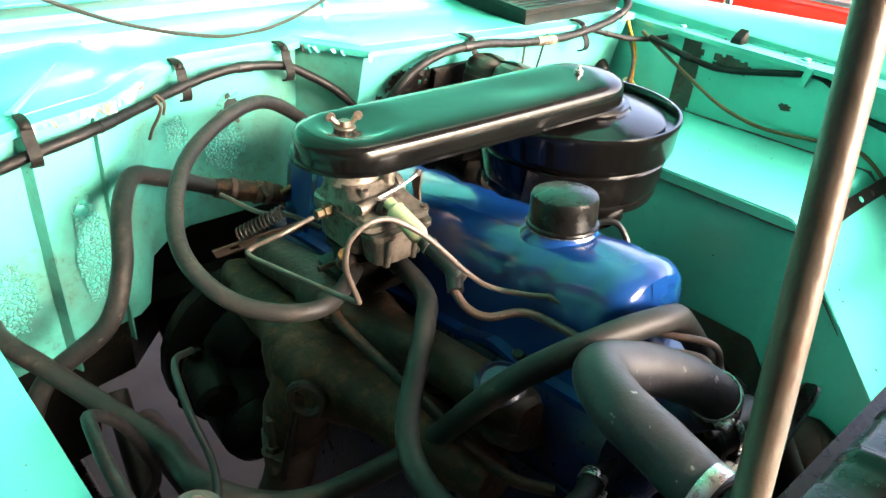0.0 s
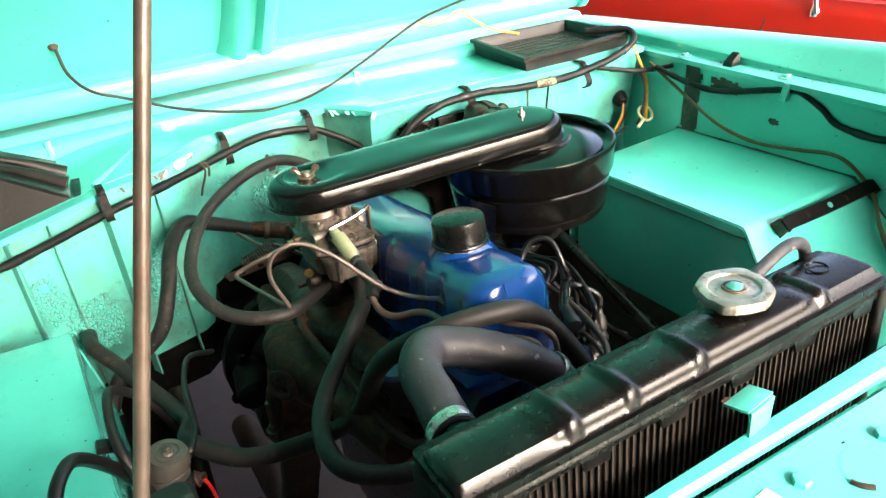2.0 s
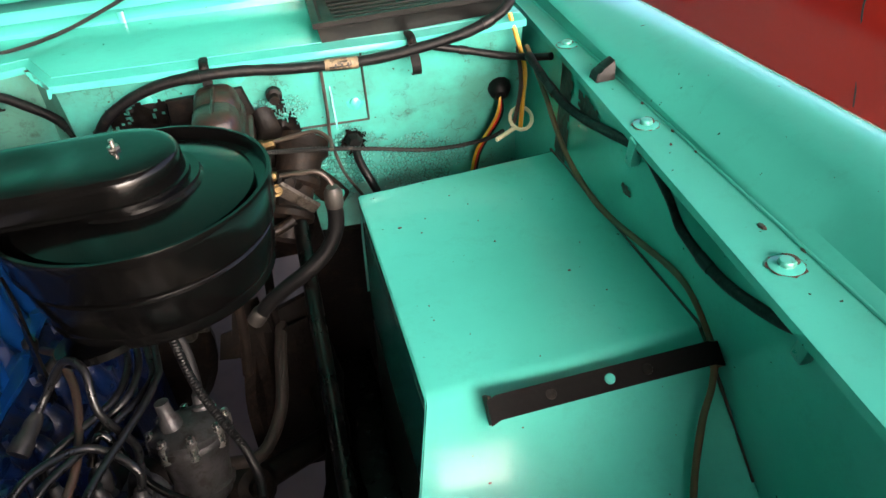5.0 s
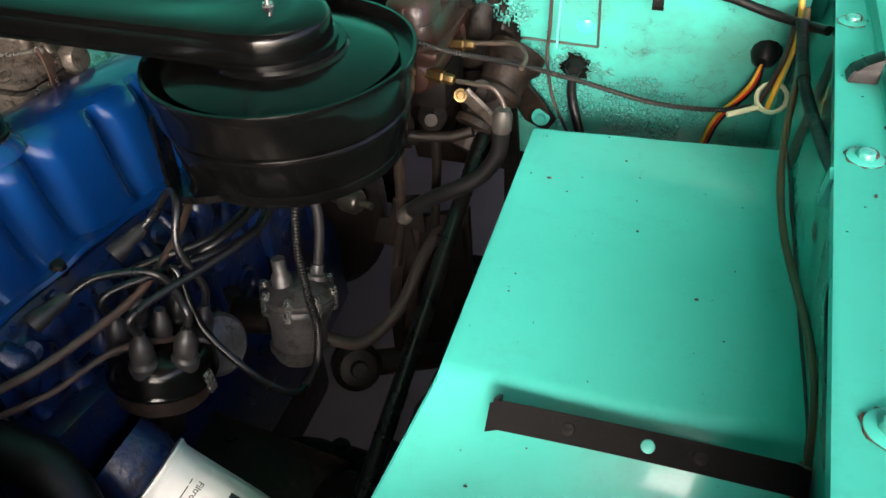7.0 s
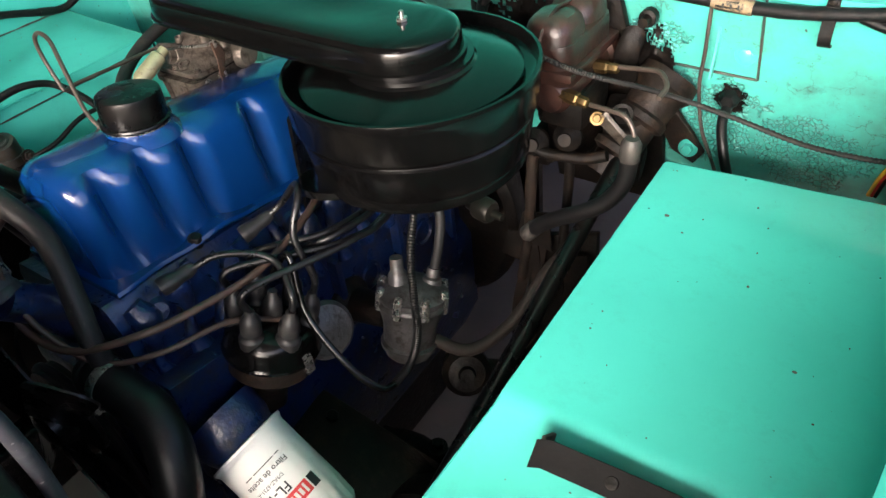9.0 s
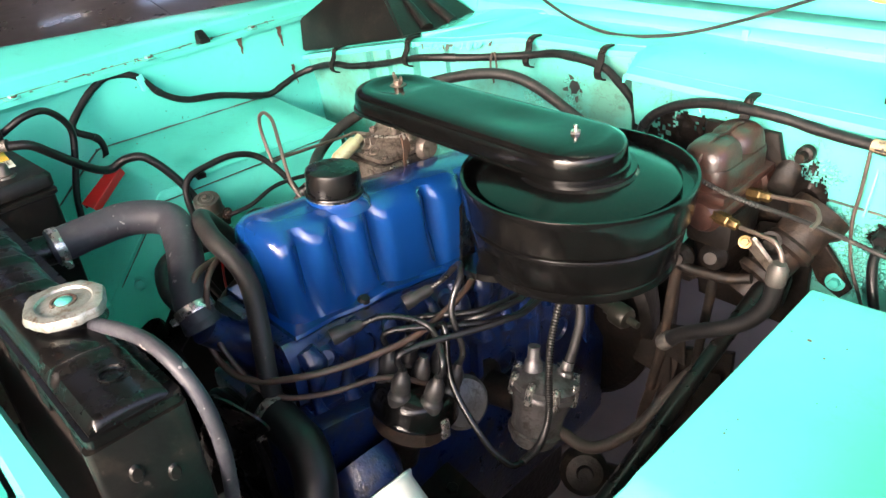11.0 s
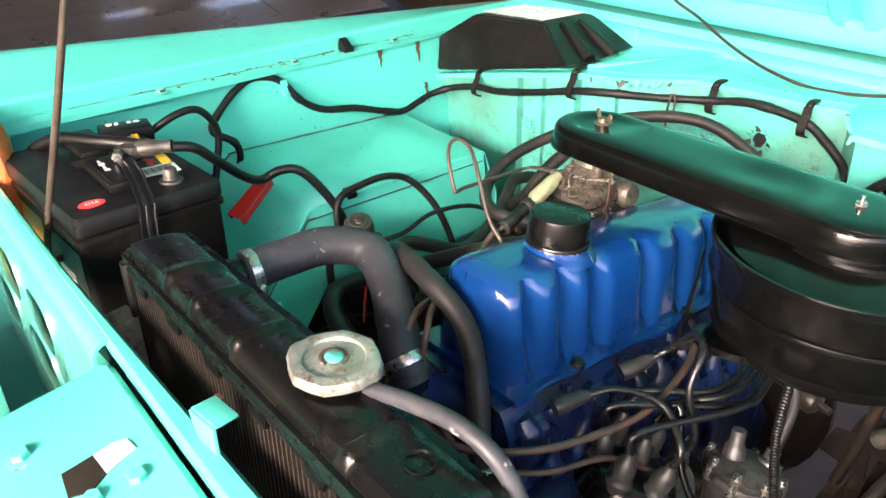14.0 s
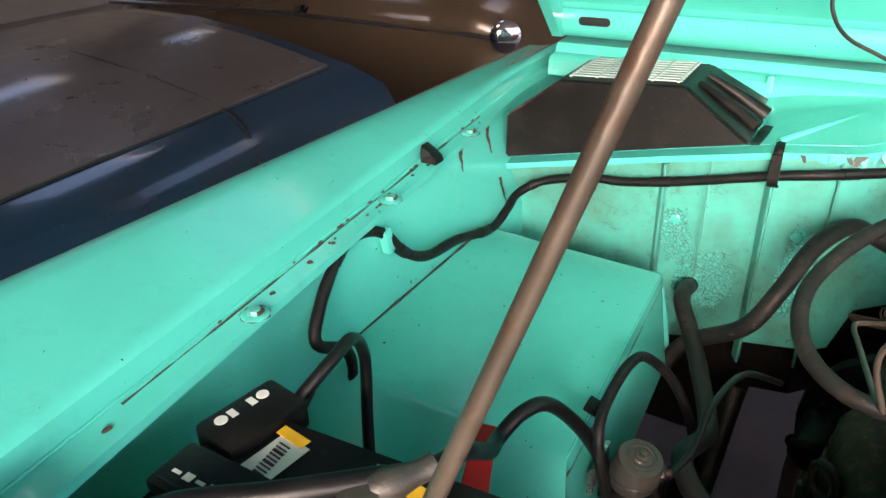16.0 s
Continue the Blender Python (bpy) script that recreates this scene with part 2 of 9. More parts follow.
WHITE_PRINT = surface("white_print", (0.55, 0.55, 0.52), 0.4, vary=0.06, bump=0.0)
SLAT = surface("pale_weathered_plastic", (0.34, 0.42, 0.40), 0.5, vary=0.2, scale=40, bump=0.1)
ZINC = surface("golden_zinc", (0.34, 0.33, 0.20), 0.35, 0.6, vary=0.2, scale=60, bump=0.1, dirt=(0.2, 0.17, 0.1), dirt_amount=0.15)
CREAM = surface("cream_nylon", (0.62, 0.58, 0.38), 0.5, vary=0.15, bump=0.05)
YELLOW_WIRE = surface("yellow_wire", (0.62, 0.33, 0.02), 0.45, vary=0.2, bump=0.05)
LEAD = surface("lead_grey", (0.05, 0.047, 0.042), 0.48, 0.4, vary=0.4, scale=45, bump=0.4, dirt=(0.05, 0.038, 0.03), dirt_amount=0.35)
DUSTY = surface("dusty_brown_iron", (0.012, 0.0088, 0.007), 0.55, vary=0.6, scale=24, bump=0.8, grain=95, dirt=(0.03, 0.019, 0.012), dirt_amount=0.35, spec=0.15)
OLIVE = surface("olive_brown_cable", (0.085, 0.055, 0.022), 0.5, vary=0.4, scale=25, bump=0.1)
PERISHED = surface("perished_hose", (0.018, 0.012, 0.0095), 0.6, vary=0.4, scale=20, bump=0.3)
CORE_TUBE = surface("brown_core_tube", (0.0135, 0.0105, 0.0085), 0.5, vary=0.5, scale=30, bump=0.2, spec=0.3)
GLOVE = surface("orange_leather", (0.5, 0.11, 0.02), 0.8, vary=0.35, scale=20, bump=0.6, grain=140, dirt=(0.18, 0.06, 0.03), dirt_amount=0.3)
CLEAR_GREY = surface("grey_diecast", (0.072, 0.072, 0.073), 0.42, 0.5, vary=0.4, scale=35, bump=0.4, dirt=(0.025, 0.021, 0.018), dirt_amount=0.45)
ROD = surface("worn_steel_rod", (0.075, 0.058, 0.045), 0.38, 0.4, vary=0.35, scale=25, bump=0.2, dirt=(0.06, 0.035, 0.022), dirt_amount=0.35)
FIN = surface("black_fins", (0.004, 0.0038, 0.0036), 0.55, vary=0.4, scale=20, bump=0.2, spec=0.2)
CONCRETE = surface("concrete_floor", (0.19, 0.176, 0.17), 0.75, vary=0.22, scale=2.2, bump=0.4, grain=60, dirt=(0.15, 0.14, 0.14), dirt_amount=0.3)
RED_CAR = surface("red_car_paint", (0.72, 0.025, 0.012), 0.12, vary=0.06, scale=2, bump=0.0, coat=0.8)
BROWN_CAR = surface("brown_metallic_paint", (0.11, 0.075, 0.045), 0.2, 0.5, vary=0.12, scale=2, bump=0.0, coat=0.7)
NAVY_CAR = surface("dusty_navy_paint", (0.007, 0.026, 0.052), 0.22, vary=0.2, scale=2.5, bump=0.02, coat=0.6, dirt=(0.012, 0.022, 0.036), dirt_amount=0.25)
# navy paint: brown dust and reflected warm surroundings, both put into the colour
NAVY_HOOD = surface("dusty_reflecting_hood", (0.066, 0.057, 0.053), 0.3, vary=0.2, scale=2.5, bump=0.02, coat=0.5, dirt=(0.082, 0.073, 0.068), dirt_amount=0.4)
CHROME = surface("chrome", (0.75, 0.75, 0.75), 0.1, 1.0, vary=0.05, bump=0.0)
WALL = surface("plastered_wall", (0.30, 0.26, 0.22), 0.85, vary=0.12, scale=1.5, bump=0.3)
ROOF = surface("grey_roof_sheet", (0.272, 0.265, 0.265), 0.8, vary=0.12, scale=1.5, bump=0.3)


# ---- builders ----
def smooth(me, angle=38):
    b = bmesh.new()
    b.from_mesh(me)
    lim = radians(angle)
    for f in b.faces:
        f.smooth = True
    for e in b.edges:
        e.smooth = len(e.link_faces) == 2 and e.calc_face_angle(0) < lim
    b.to_mesh(me)
    b.free()


def origin_of(ob):
    o = Vector((0, 0, 0))
    while ob is not None:
        o = o + ob.location
        ob = ob.parent
    return o


def link_mesh(name, bm, material, origin):
    bmesh.ops.recalc_face_normals(bm, faces=bm.faces)
    bmesh.ops.translate(bm, verts=bm.verts, vec=-Vector(origin))
    me = bpy.data.meshes.new(name)
    bm.to_mesh(me)
    bm.free()
    smooth(me)
    me.materials.append(material)
    return new(name, me)


def part(name, bm, material, parent, label=""):
    """One mesh, given in world places, as a part of a thing or of a part."""
    where = sum((v.co for v in bm.verts), Vector()) / max(1, len(bm.verts))
    ob = link_mesh(name, bm, material, where)
    ob.parent = parent
    ob.location = where - origin_of(parent)
    return tagged(ob, label)


def thing(name, base, label, category, group="", kind=""):
    ob = new(name)
    ob.empty_display_size = 0.05
    ob.location = base
    return tagged(ob, label, category, group, kind)


def solo(name, bm, material, label, category, group="", kind=""):
    """A thing that is one mesh."""
    xs = [v.co for v in bm.verts]
    base = Vector(((min(c.x for c in xs) + max(c.x for c in xs)) / 2, (min(c.y for c in xs) + max(c.y for c in xs)) / 2, min(c.z for c in xs)))
    ob = link_mesh(name, bm, material, base)
    ob.location = base
    return tagged(ob, label, category, group, kind)


def bm_new():
    return bmesh.new()


def box(bm, c, s, rot=None, bevel=0.0):
    m = Matrix.Translation(c) @ (rot.to_4x4() if rot else Matrix()) @ Matrix.Diagonal((*s, 1))
    r = bmesh.ops.create_cube(bm, size=1.0, matrix=m)
    if bevel:
        es = list({e for v in r["verts"] for e in v.link_edges})
        bmesh.ops.bevel(bm, geom=es, offset=bevel, segments=2, profile=0.6, affect="EDGES")
    return bm


def axis_frame(d):
    d = Vector(d).normalized()
    up = Vector((0, 0, 1)) if abs(d.z) < 0.95 else Vector((0, 1, 0))
    u = d.cross(up).normalized()
    return u, u.cross(d).normalized(), d


def lathe(bm, p, d, profile, seg=28, turn=0.0):
    """A turned body on the axis p + h * d from (radius, h) pairs; ends with radius 0 are closed."""
    u, w, d = axis_frame(d)
    p = Vector(p)
    rings = []
    for r, h in profile:
        if r <= 1e-6:
            rings.append([bm.verts.new(p + d * h)])
        else:
            rings.append([bm.verts.new(p + d * h + (u * math.cos(a) + w * math.sin(a)) * r)
                          for a in (turn + 2 * math.pi * k / seg for k in range(seg))])
    for a, b in zip(rings, rings[1:]):
        for k in range(seg):
            j = (k + 1) % seg
            if len(a) == 1 and len(b) == 1:
                continue
            if len(a) == 1:
                bm.faces.new((a[0], b[k], b[j]))
            elif len(b) == 1:
                bm.faces.new((a[k], b[0], a[j]))
            else:
                bm.faces.new((a[k], b[k], b[j], a[j]))
    return bm


def rod_of(bm, a, b, r, seg=16, r2=None):
    d = Vector(b) - Vector(a)
    h = d.length
    r2 = r if r2 is None else r2
    e = min(r, r2) * 0.12
    return lathe(bm, a, d, [(0, 0), (r - e, 0), (r, e), (r2, h - e), (r2 - e, h), (0, h)], seg)


def spline(pts, n=6):
    p = [Vector(q) for q in pts]
    p = [p[0] * 2 - p[1]] + p + [p[-1] * 2 - p[-2]]
    out = []
    for i in range(1, len(p) - 2):
        for k in range(n):
            t = k / n
            out.append(0.5 * (2 * p[i] + (p[i + 1] - p[i - 1]) * t + (2 * p[i - 1] - 5 * p[i] + 4 * p[i + 1] - p[i + 2]) * t * t
                              + (3 * p[i] - p[i - 1] - 3 * p[i + 1] + p[i + 2]) * t ** 3))
    out.append(p[-2])
    return out


def tube(bm, pts, r, seg=12, n=7, rough=0.0, raw=False, rings=0.0):
    """A hose, pipe or cable through the points; rough: lumps; rings: ribbing, as of a corrugated tube."""
    line = [Vector(q) for q in pts] if raw else spline(pts, n)
    u = None
    prev = None
    loops = []
    for i, c in enumerate(line):
        d = (line[min(i + 1, len(line) - 1)] - line[max(i - 1, 0)]).normalized()
        if u is None:
            u = axis_frame(d)[0]
        else:
            u = (u - d * u.dot(d)).normalized()
        w = d.cross(u)
        rr = r(i / (len(line) - 1)) if callable(r) else r
        if rings:
            rr += rings * (1 if i % 2 else -1)
        if rough:
            rr *= 1 + rough * noise.noise(c * 45)
        loops.append([bm.verts.new(c + (u * math.cos(a) + w * math.sin(a)) * rr) for a in (2 * math.pi * k / seg for k in range(seg))])
    for a, b in zip(loops, loops[1:]):
        for k in range(seg):
            j = (k + 1) % seg
            bm.faces.new((a[k], a[j], b[j], b[k]))
    bm.faces.new(loops[0])
    bm.faces.new(list(reversed(loops[-1])))
    return bm


def loft(bm, sections, closed=True, caps=True):
    rows = [[bm.verts.new(p) for p in s] for s in sections]
    n = len(rows[0])
    for a, b in zip(rows, rows[1:]):
        for k in range(n if closed else n - 1):
            j = (k + 1) % n
            bm.faces.new((a[k], a[j], b[j], b[k]))
    if caps and closed:
        bm.faces.new(rows[0])
        bm.faces.new(list(reversed(rows[-1])))
    return bm


def prism(bm, poly, vec, bevel=0.0):
    """A flat polygon made solid along vec."""
    a = [bm.verts.new(p) for p in poly]
    b = [bm.verts.new(Vector(p) + Vector(vec)) for p in poly]
    n = len(a)
    fs = [bm.faces.new(a), bm.faces.new(list(reversed(b)))]
    for k in range(n):
        j = (k + 1) % n
        fs.append(bm.faces.new((a[j], a[k], b[k], b[j])))
    if bevel:
        es = list({e for f in fs for e in f.edges})
        bmesh.ops.bevel(bm, geom=es, offset=bevel, segments=2, profile=0.6, affect="EDGES")
    return bm


def strip(profile, thick):
    """A closed outline round an open 2D line, given thickness."""
    out, back = [], []
    n = len(profile)
    for i, (x, z) in enumerate(profile):
        x0, z0 = profile[max(i - 1, 0)]
        x1, z1 = profile[min(i + 1, n - 1)]
        d = math.hypot(x1 - x0, z1 - z0) or 1
        out.append((x, z))
        back.append((x - (z1 - z0) / d * thick, z + (x1 - x0) / d * thick))
    return out + back[::-1]


def hexbolt(bm, p, d, r=0.008, h=0.006, washer=0.0):
    if washer:
        lathe(bm, p, d, [(0, 0), (washer, 0), (washer, 0.0012), (0, 0.0018)], 20)
    lathe(bm, p, d, [(0, 0), (r, 0), (r, h * 0.85), (r * 0.85, h), (0, h)], 6)
    return bm


def rounded(w, h, r, n=4):
    """Corners of a rounded rectangle centred on 0, as 2D points."""
    pts = []
    for cx, cy, a0 in ((w / 2 - r, h / 2 - r, 0), (-w / 2 + r, h / 2 - r, 90), (-w / 2 + r, -h / 2 + r, 180), (w / 2 - r, -h / 2 + r, 270)):
        for k in range(n + 1):
            a = radians(a0 + 90 * k / n)
            pts.append((cx + r * math.cos(a), cy + r * math.sin(a)))
    return pts


# ---- large structure ----
MID = 0.045  # the truck's centre line


def flip(x, side):
    """x as given for the driver's side, or mirrored about the centre line."""
    return x if side > 0 else 2 * MID - x


def build_ground():
    bm = bm_new()
    bmesh.ops.create_grid(bm, x_segments=40, y_segments=40, size=60, matrix=Matrix())
    solo("ground", bm, CONCRETE, "grey stained concrete floor under the truck", "floor", kind="structure")


LIP = [(-0.775, 1.002, 1.055), (-0.61, 0.998, 1.093), (-0.48, 0.995, 1.122), (-0.345, 0.995, 1.150), (-0.245, 1.005, 1.160),
       (-0.155, 1.087, 1.163), (-0.115, 1.106, 1.161), (0.05, 1.102, 1.165), (0.1, 1.124, 1.163), (0.156, 1.006, 1.167),
       (0.363, 1.004, 1.162), (0.66, 1.002, 1.155), (0.838, 1.0, 1.158)]


def dense(line, n=4):
    out = []
    for a, b in zip(line, line[1:]):
        for k in range(n):
            out.append(Vector(a).lerp(Vector(b), k / n))
    return out + [Vector(line[-1])]


def build_firewall():
    fw = thing("firewall", (MID, 1.0, 0.5), "peeling turquoise steel firewall with ribs and rust holes", "firewall", kind="structure")
    # wall sheets, leaning back a little towards their foot
    def column(p):
        lean = 0.24 if p.x > 0.12 else 0.06
        wob = 0.0015 * noise.noise(Vector((p.x * 30, 3, 1)))
        col = []
        for dz in (0.004, 0.03, 0.08, 0.13, 0.19, 0.26, 0.30, 0.34):
            if -0.21 < p.x < 0.2:
                dz = min(dz, 0.275)
            col.append((p.x, p.y + 0.004 + lean * min(dz, 0.2) + wob + 0.0015 * noise.noise(Vector((p.x * 22, dz * 30, 5))), p.z - dz))
        return col + [(x, y + 0.004, z) for x, y, z in reversed(col)]

    line = dense(LIP, 4)
    cut = min(range(len(line)), key=lambda k: abs(line[k].x - 0.156))
    for bit, material, label in ((line[:cut + 1], GRIMY, "grimy turquoise painted sheet steel"), (line[cut:], FLAKED, "turquoise painted sheet steel")):
        bm = bm_new()
        loft(bm, [column(p) for p in bit])
        part("wall_sheet", bm, material, fw, label)
    # folded lip along the top
    bm = bm_new()
    rows = []
    for i, p in enumerate(dense(LIP, 6)):
        j = 0.0015 * noise.noise(Vector((p.x * 60, 0, 7))) if -0.3 < p.x < -0.1 else 0.0
        rows.append([(p.x, p.y - 0.010 + j, p.z - 0.010), (p.x, p.y - 0.010 + j, p.z), (p.x, p.y + 0.02, p.z + 0.003),
                     (p.x, p.y + 0.02, p.z), (p.x, p.y - 0.0075 + j, p.z - 0.003), (p.x, p.y - 0.0075 + j, p.z - 0.010)])
    loft(bm, rows)
    part("lip", bm, PAINT, fw, "folded turquoise top flange")
    # peeling patches: slightly proud flaking paint
    for x0, x1, z0, z1, y in ((-0.322, -0.266, 0.86, 1.045, 0.996), (-0.088, -0.006, 0.962, 1.062, 1.103), (-0.150, -0.098, 1.02, 1.085, 1.103), (0.38, 0.62, 0.86, 1.045, 1.02), (-0.505, -0.445, 0.93, 1.04, 0.998), (-0.475, -0.37, 0.85, 0.975, 0.998), (0.57, 0.75, 0.86, 0.985, 1.02), (0.18, 0.30, 0.98, 1.12, 1.02), (0.40, 0.50, 1.03, 1.10, 1.02)):
        bm = bm_new()
        nx, nz = 44, 44
        lean = 0.24 if y > 1.01 and x0 > 0.1 else 0.06
        grid = []
        for i in range(nx + 1):
            rowv = []
            for k in range(nz + 1):
                u, w = i / nx, k / nz
                edge = 0.16 * noise.noise(Vector((u * 4, w * 4, x0 * 9)))
                x = x0 + (x1 - x0) * (0.5 + (u - 0.5) * (1 + edge))
                z = z0 + (z1 - z0) * (0.5 + (w - 0.5) * (1 + edge))
                top = np.interp(x, [p[0] for p in LIP], [p[2] for p in LIP])
                ytop = np.interp(x, [p[0] for p in LIP], [p[1] for p in LIP])
                yy = ytop + 0.002 + lean * min(top - z, 0.2) - 0.0015 - 0.0012 * abs(noise.noise(Vector((x * 160, z * 160, 3))))
                rowv.append(bm.verts.new((x, yy, z)))
            grid.append(rowv)
        for i in range(nx):
            for k in range(nz):
                u, w = (i + 0.5) / nx - 0.5, (k + 0.5) / nz - 0.5
                if u * u + w * w < 0.17 + 0.13 * noise.noise(Vector((u * 5, w * 5, x0 * 20))) + 0.07 * noise.noise(Vector((u * 22, w * 22, x0 * 31))):
                    bm.faces.new((grid[i][k], grid[i + 1][k], grid[i + 1][k + 1], grid[i][k + 1]))
        bmesh.ops.delete(bm, geom=[v for v in bm.verts if not v.link_faces], context="VERTS")
        part("flaking_paint", bm, PEEL, fw, "cracked flaking turquoise paint")
    # vertical ribs of the passenger half
    for x, w in ((-0.497, 0.011), (-0.435, 0.003), (-0.345, 0.011), (-0.262, 0.003)):
        y = np.interp(x, [p[0] for p in LIP], [p[1] for p in LIP])
        z = np.interp(x, [p[0] for p in LIP], [p[2] for p in LIP])
        bm = bm_new()
        prof = [(x - w, 0.006), (x - 0.001, -0.0045 - w), (x + 0.0015, -0.0045 - w), (x + 0.002, 0.006)]
        loft(bm, [[(a, y + b + 0.06 * min(dz, 0.2) + 0.0008 * noise.noise(Vector((dz * 60, x * 9, 1))), z - dz) for a, b in prof] for dz in (0.012, 0.08, 0.15, 0.2, 0.28, 0.37)])
        part("rib", bm, GRIMY, fw)
    # bolts through the wall
    bm = None
    for x, z in ((-0.299, 1.017), (-0.475, 1.01), (0.567, 1.057), (0.40, 1.136), (0.27, 1.12)):
        bm = bm_new()
        y = np.interp(x, [p[0] for p in LIP], [p[1] for p in LIP])
        top = np.interp(x, [p[0] for p in LIP], [p[2] for p in LIP])
        lean = 0.24 if x > 0.12 else 0.06
        hexbolt(bm, (x, y + lean * min(top - z, 0.2) + 0.004, z), (0, -1, 0), 0.009, 0.006, 0.014)
        part("bolt", bm, PAINT, fw)
    # joint in the driver's half
    bm = bm_new()
    box(bm, (0.532, 1.024, 1.085), (0.0025, 0.008, 0.12), Euler((radians(-13.5), 0, 0)).to_matrix())
    part("seam", bm, PLAIN_TURQ, fw)
    for a, b in (((0.584, 1.150), (0.586, 1.022)), ((0.43, 1.027), (0.586, 1.022))):
        bm = bm_new()
        line = [Vector((a[0] + (b[0] - a[0]) * k / 6 + 0.0012 * noise.noise(Vector((k, 2.3, 1))), 0, a[1] + (b[1] - a[1]) * k / 6 + 0.0012 * noise.noise(Vector((k, 9, 4))))) for k in range(7)]
        for q in line:
            q.y = 1.0035 + 0.24 * min(np.interp(q.x, [p[0] for p in LIP], [p[2] for p in LIP]) - q.z, 0.2)
        tube(bm, line, 0.0019, 6, 3, rough=0.3)
        part("open_joint", bm, TARRED, fw, "dark open joint in the sheet")
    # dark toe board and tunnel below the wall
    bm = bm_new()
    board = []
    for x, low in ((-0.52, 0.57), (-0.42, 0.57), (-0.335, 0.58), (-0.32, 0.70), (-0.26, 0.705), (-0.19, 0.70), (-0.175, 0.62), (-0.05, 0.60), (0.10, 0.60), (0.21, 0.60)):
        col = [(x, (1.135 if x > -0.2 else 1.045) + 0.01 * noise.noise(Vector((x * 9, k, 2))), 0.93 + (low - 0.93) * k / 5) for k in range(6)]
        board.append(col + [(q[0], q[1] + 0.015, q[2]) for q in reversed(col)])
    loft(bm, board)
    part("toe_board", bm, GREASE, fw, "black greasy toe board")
    # torn rust hole with curled flakes round it
    rnd = random.Random(5)
    c0 = Vector((-0.03, 1.1125, 1.076))
    bm = bm_new()
    rim = [c0 + Vector((math.cos(k * 0.449) * (0.011 + rnd.uniform(-0.004, 0.005)), 0, math.sin(k * 0.449) * (0.014 + rnd.uniform(-0.004, 0.005)))) for k in range(14)]
    prism(bm, rim, (0, -0.0012, 0))
    part("rust_hole", bm, BLACK_PRINT, fw, "dark torn hole with curled edge")
    for k in range(11):
        an = k * 0.571 + rnd.uniform(-0.15, 0.15)
        q = c0 + Vector((math.cos(an) * 0.014, -0.002, math.sin(an) * 0.017))
        out = Vector((math.cos(an), 0, math.sin(an)))
        side = Vector((-out.z, 0, out.x)) * rnd.uniform(0.003, 0.006)
        curl = Vector((0, -rnd.uniform(0.002, 0.007), 0))
        bm = bm_new()
        loft(bm, [[q - side, q + side, q + side + Vector((0, 0.0006, 0)), q - side + Vector((0, 0.0006, 0))]] + [[q + out * f * 0.011 + curl * f * f - side * (1 - 0.5 * f), q + out * f * 0.011 + curl * f * f + side * (1 - 0.6 * f), q + out * f * 0.011 + curl * f * f + side * (1 - 0.6 * f) + Vector((0, 0.0006, 0)), q + out * f * 0.011 + curl * f * f - side * (1 - 0.5 * f) + Vector((0, 0.0006, 0))] for f in (0.5, 1.0)])
        part("paint_flake", bm, PEEL if k % 3 else TARRED, fw)
    # lifted flakes along the folded lip
    for k in range(26):
        x = rnd.choice((-0.27, -0.25, -0.23, -0.30, -0.33, -0.20, 0.12, 0.14)) + rnd.uniform(-0.018, 0.018)
        y = np.interp(x, [p[0] for p in LIP], [p[1] for p in LIP])
        z = np.interp(x, [p[0] for p in LIP], [p[2] for p in LIP])
        bm = bm_new()
        ln, wd = rnd.uniform(0.006, 0.015), rnd.uniform(0.003, 0.007)
        o = Vector((x, y - 0.0112, z - 0.003))
        tip = o + Vector((rnd.uniform(-0.006, 0.006), -rnd.uniform(0.001, 0.005), -ln))
        loft(bm, [[o + Vector((-wd, 0, 0)), o + Vector((wd, 0, 0)), o + Vector((wd, 0.0006, 0)), o + Vector((-wd, 0.0006, 0))], [tip + Vector((-wd * 0.5, 0, 0)), tip + Vector((wd * 0.35, 0, 0)), tip + Vector((wd * 0.35, 0.0006, 0)), tip + Vector((-wd * 0.5, 0.0006, 0))]])
        part("paint_flake", bm, PAINT if k % 4 else TARRED, fw)
    # tar-black grime behind the air cleaner and round the pedal bracket
    for x0, x1, z0, z1 in ((0.160, 0.345, 0.955, 1.125), (0.395, 0.485, 0.94, 1.095), (0.53, 0.58, 0.955, 1.015)):
        bm = bm_new()
        nn = 40
        grid = []
        for i in range(nn + 1):
            col = []
            for k in range(nn + 1):
                x, z = x0 + (x1 - x0) * i / nn, z0 + (z1 - z0) * k / nn
                top = np.interp(x, [p[0] for p in LIP], [p[2] for p in LIP])
                lump = max(0.0, noise.noise(Vector((x * 70, z * 70, 8)))) * 0.009
                col.append(bm.verts.new((x, 0.9985 + 0.24 * min(top - z, 0.2) - lump, z)))
            grid.append(col)
        for i in range(nn):
            for k in range(nn):
                u, w = (i + 0.5) / nn - 0.5, (k + 0.5) / nn - 0.5
                if u * u + w * w < 0.15 + 0.16 * noise.noise(Vector((u * 6, w * 6, x0 * 40))) + 0.10 * noise.noise(Vector((u * 24, w * 24, 3))):
                    bm.faces.new((grid[i][k], grid[i + 1][k], grid[i + 1][k + 1], grid[i][k + 1]))
        bmesh.ops.delete(bm, geom=[v for v in bm.verts if not v.link_faces], context="VERTS")
        part("grime", bm, GREASE, fw, "tar-black greasy grime")
    # black sheet added behind the driver's wheelhouse to hide the lit floor
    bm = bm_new()
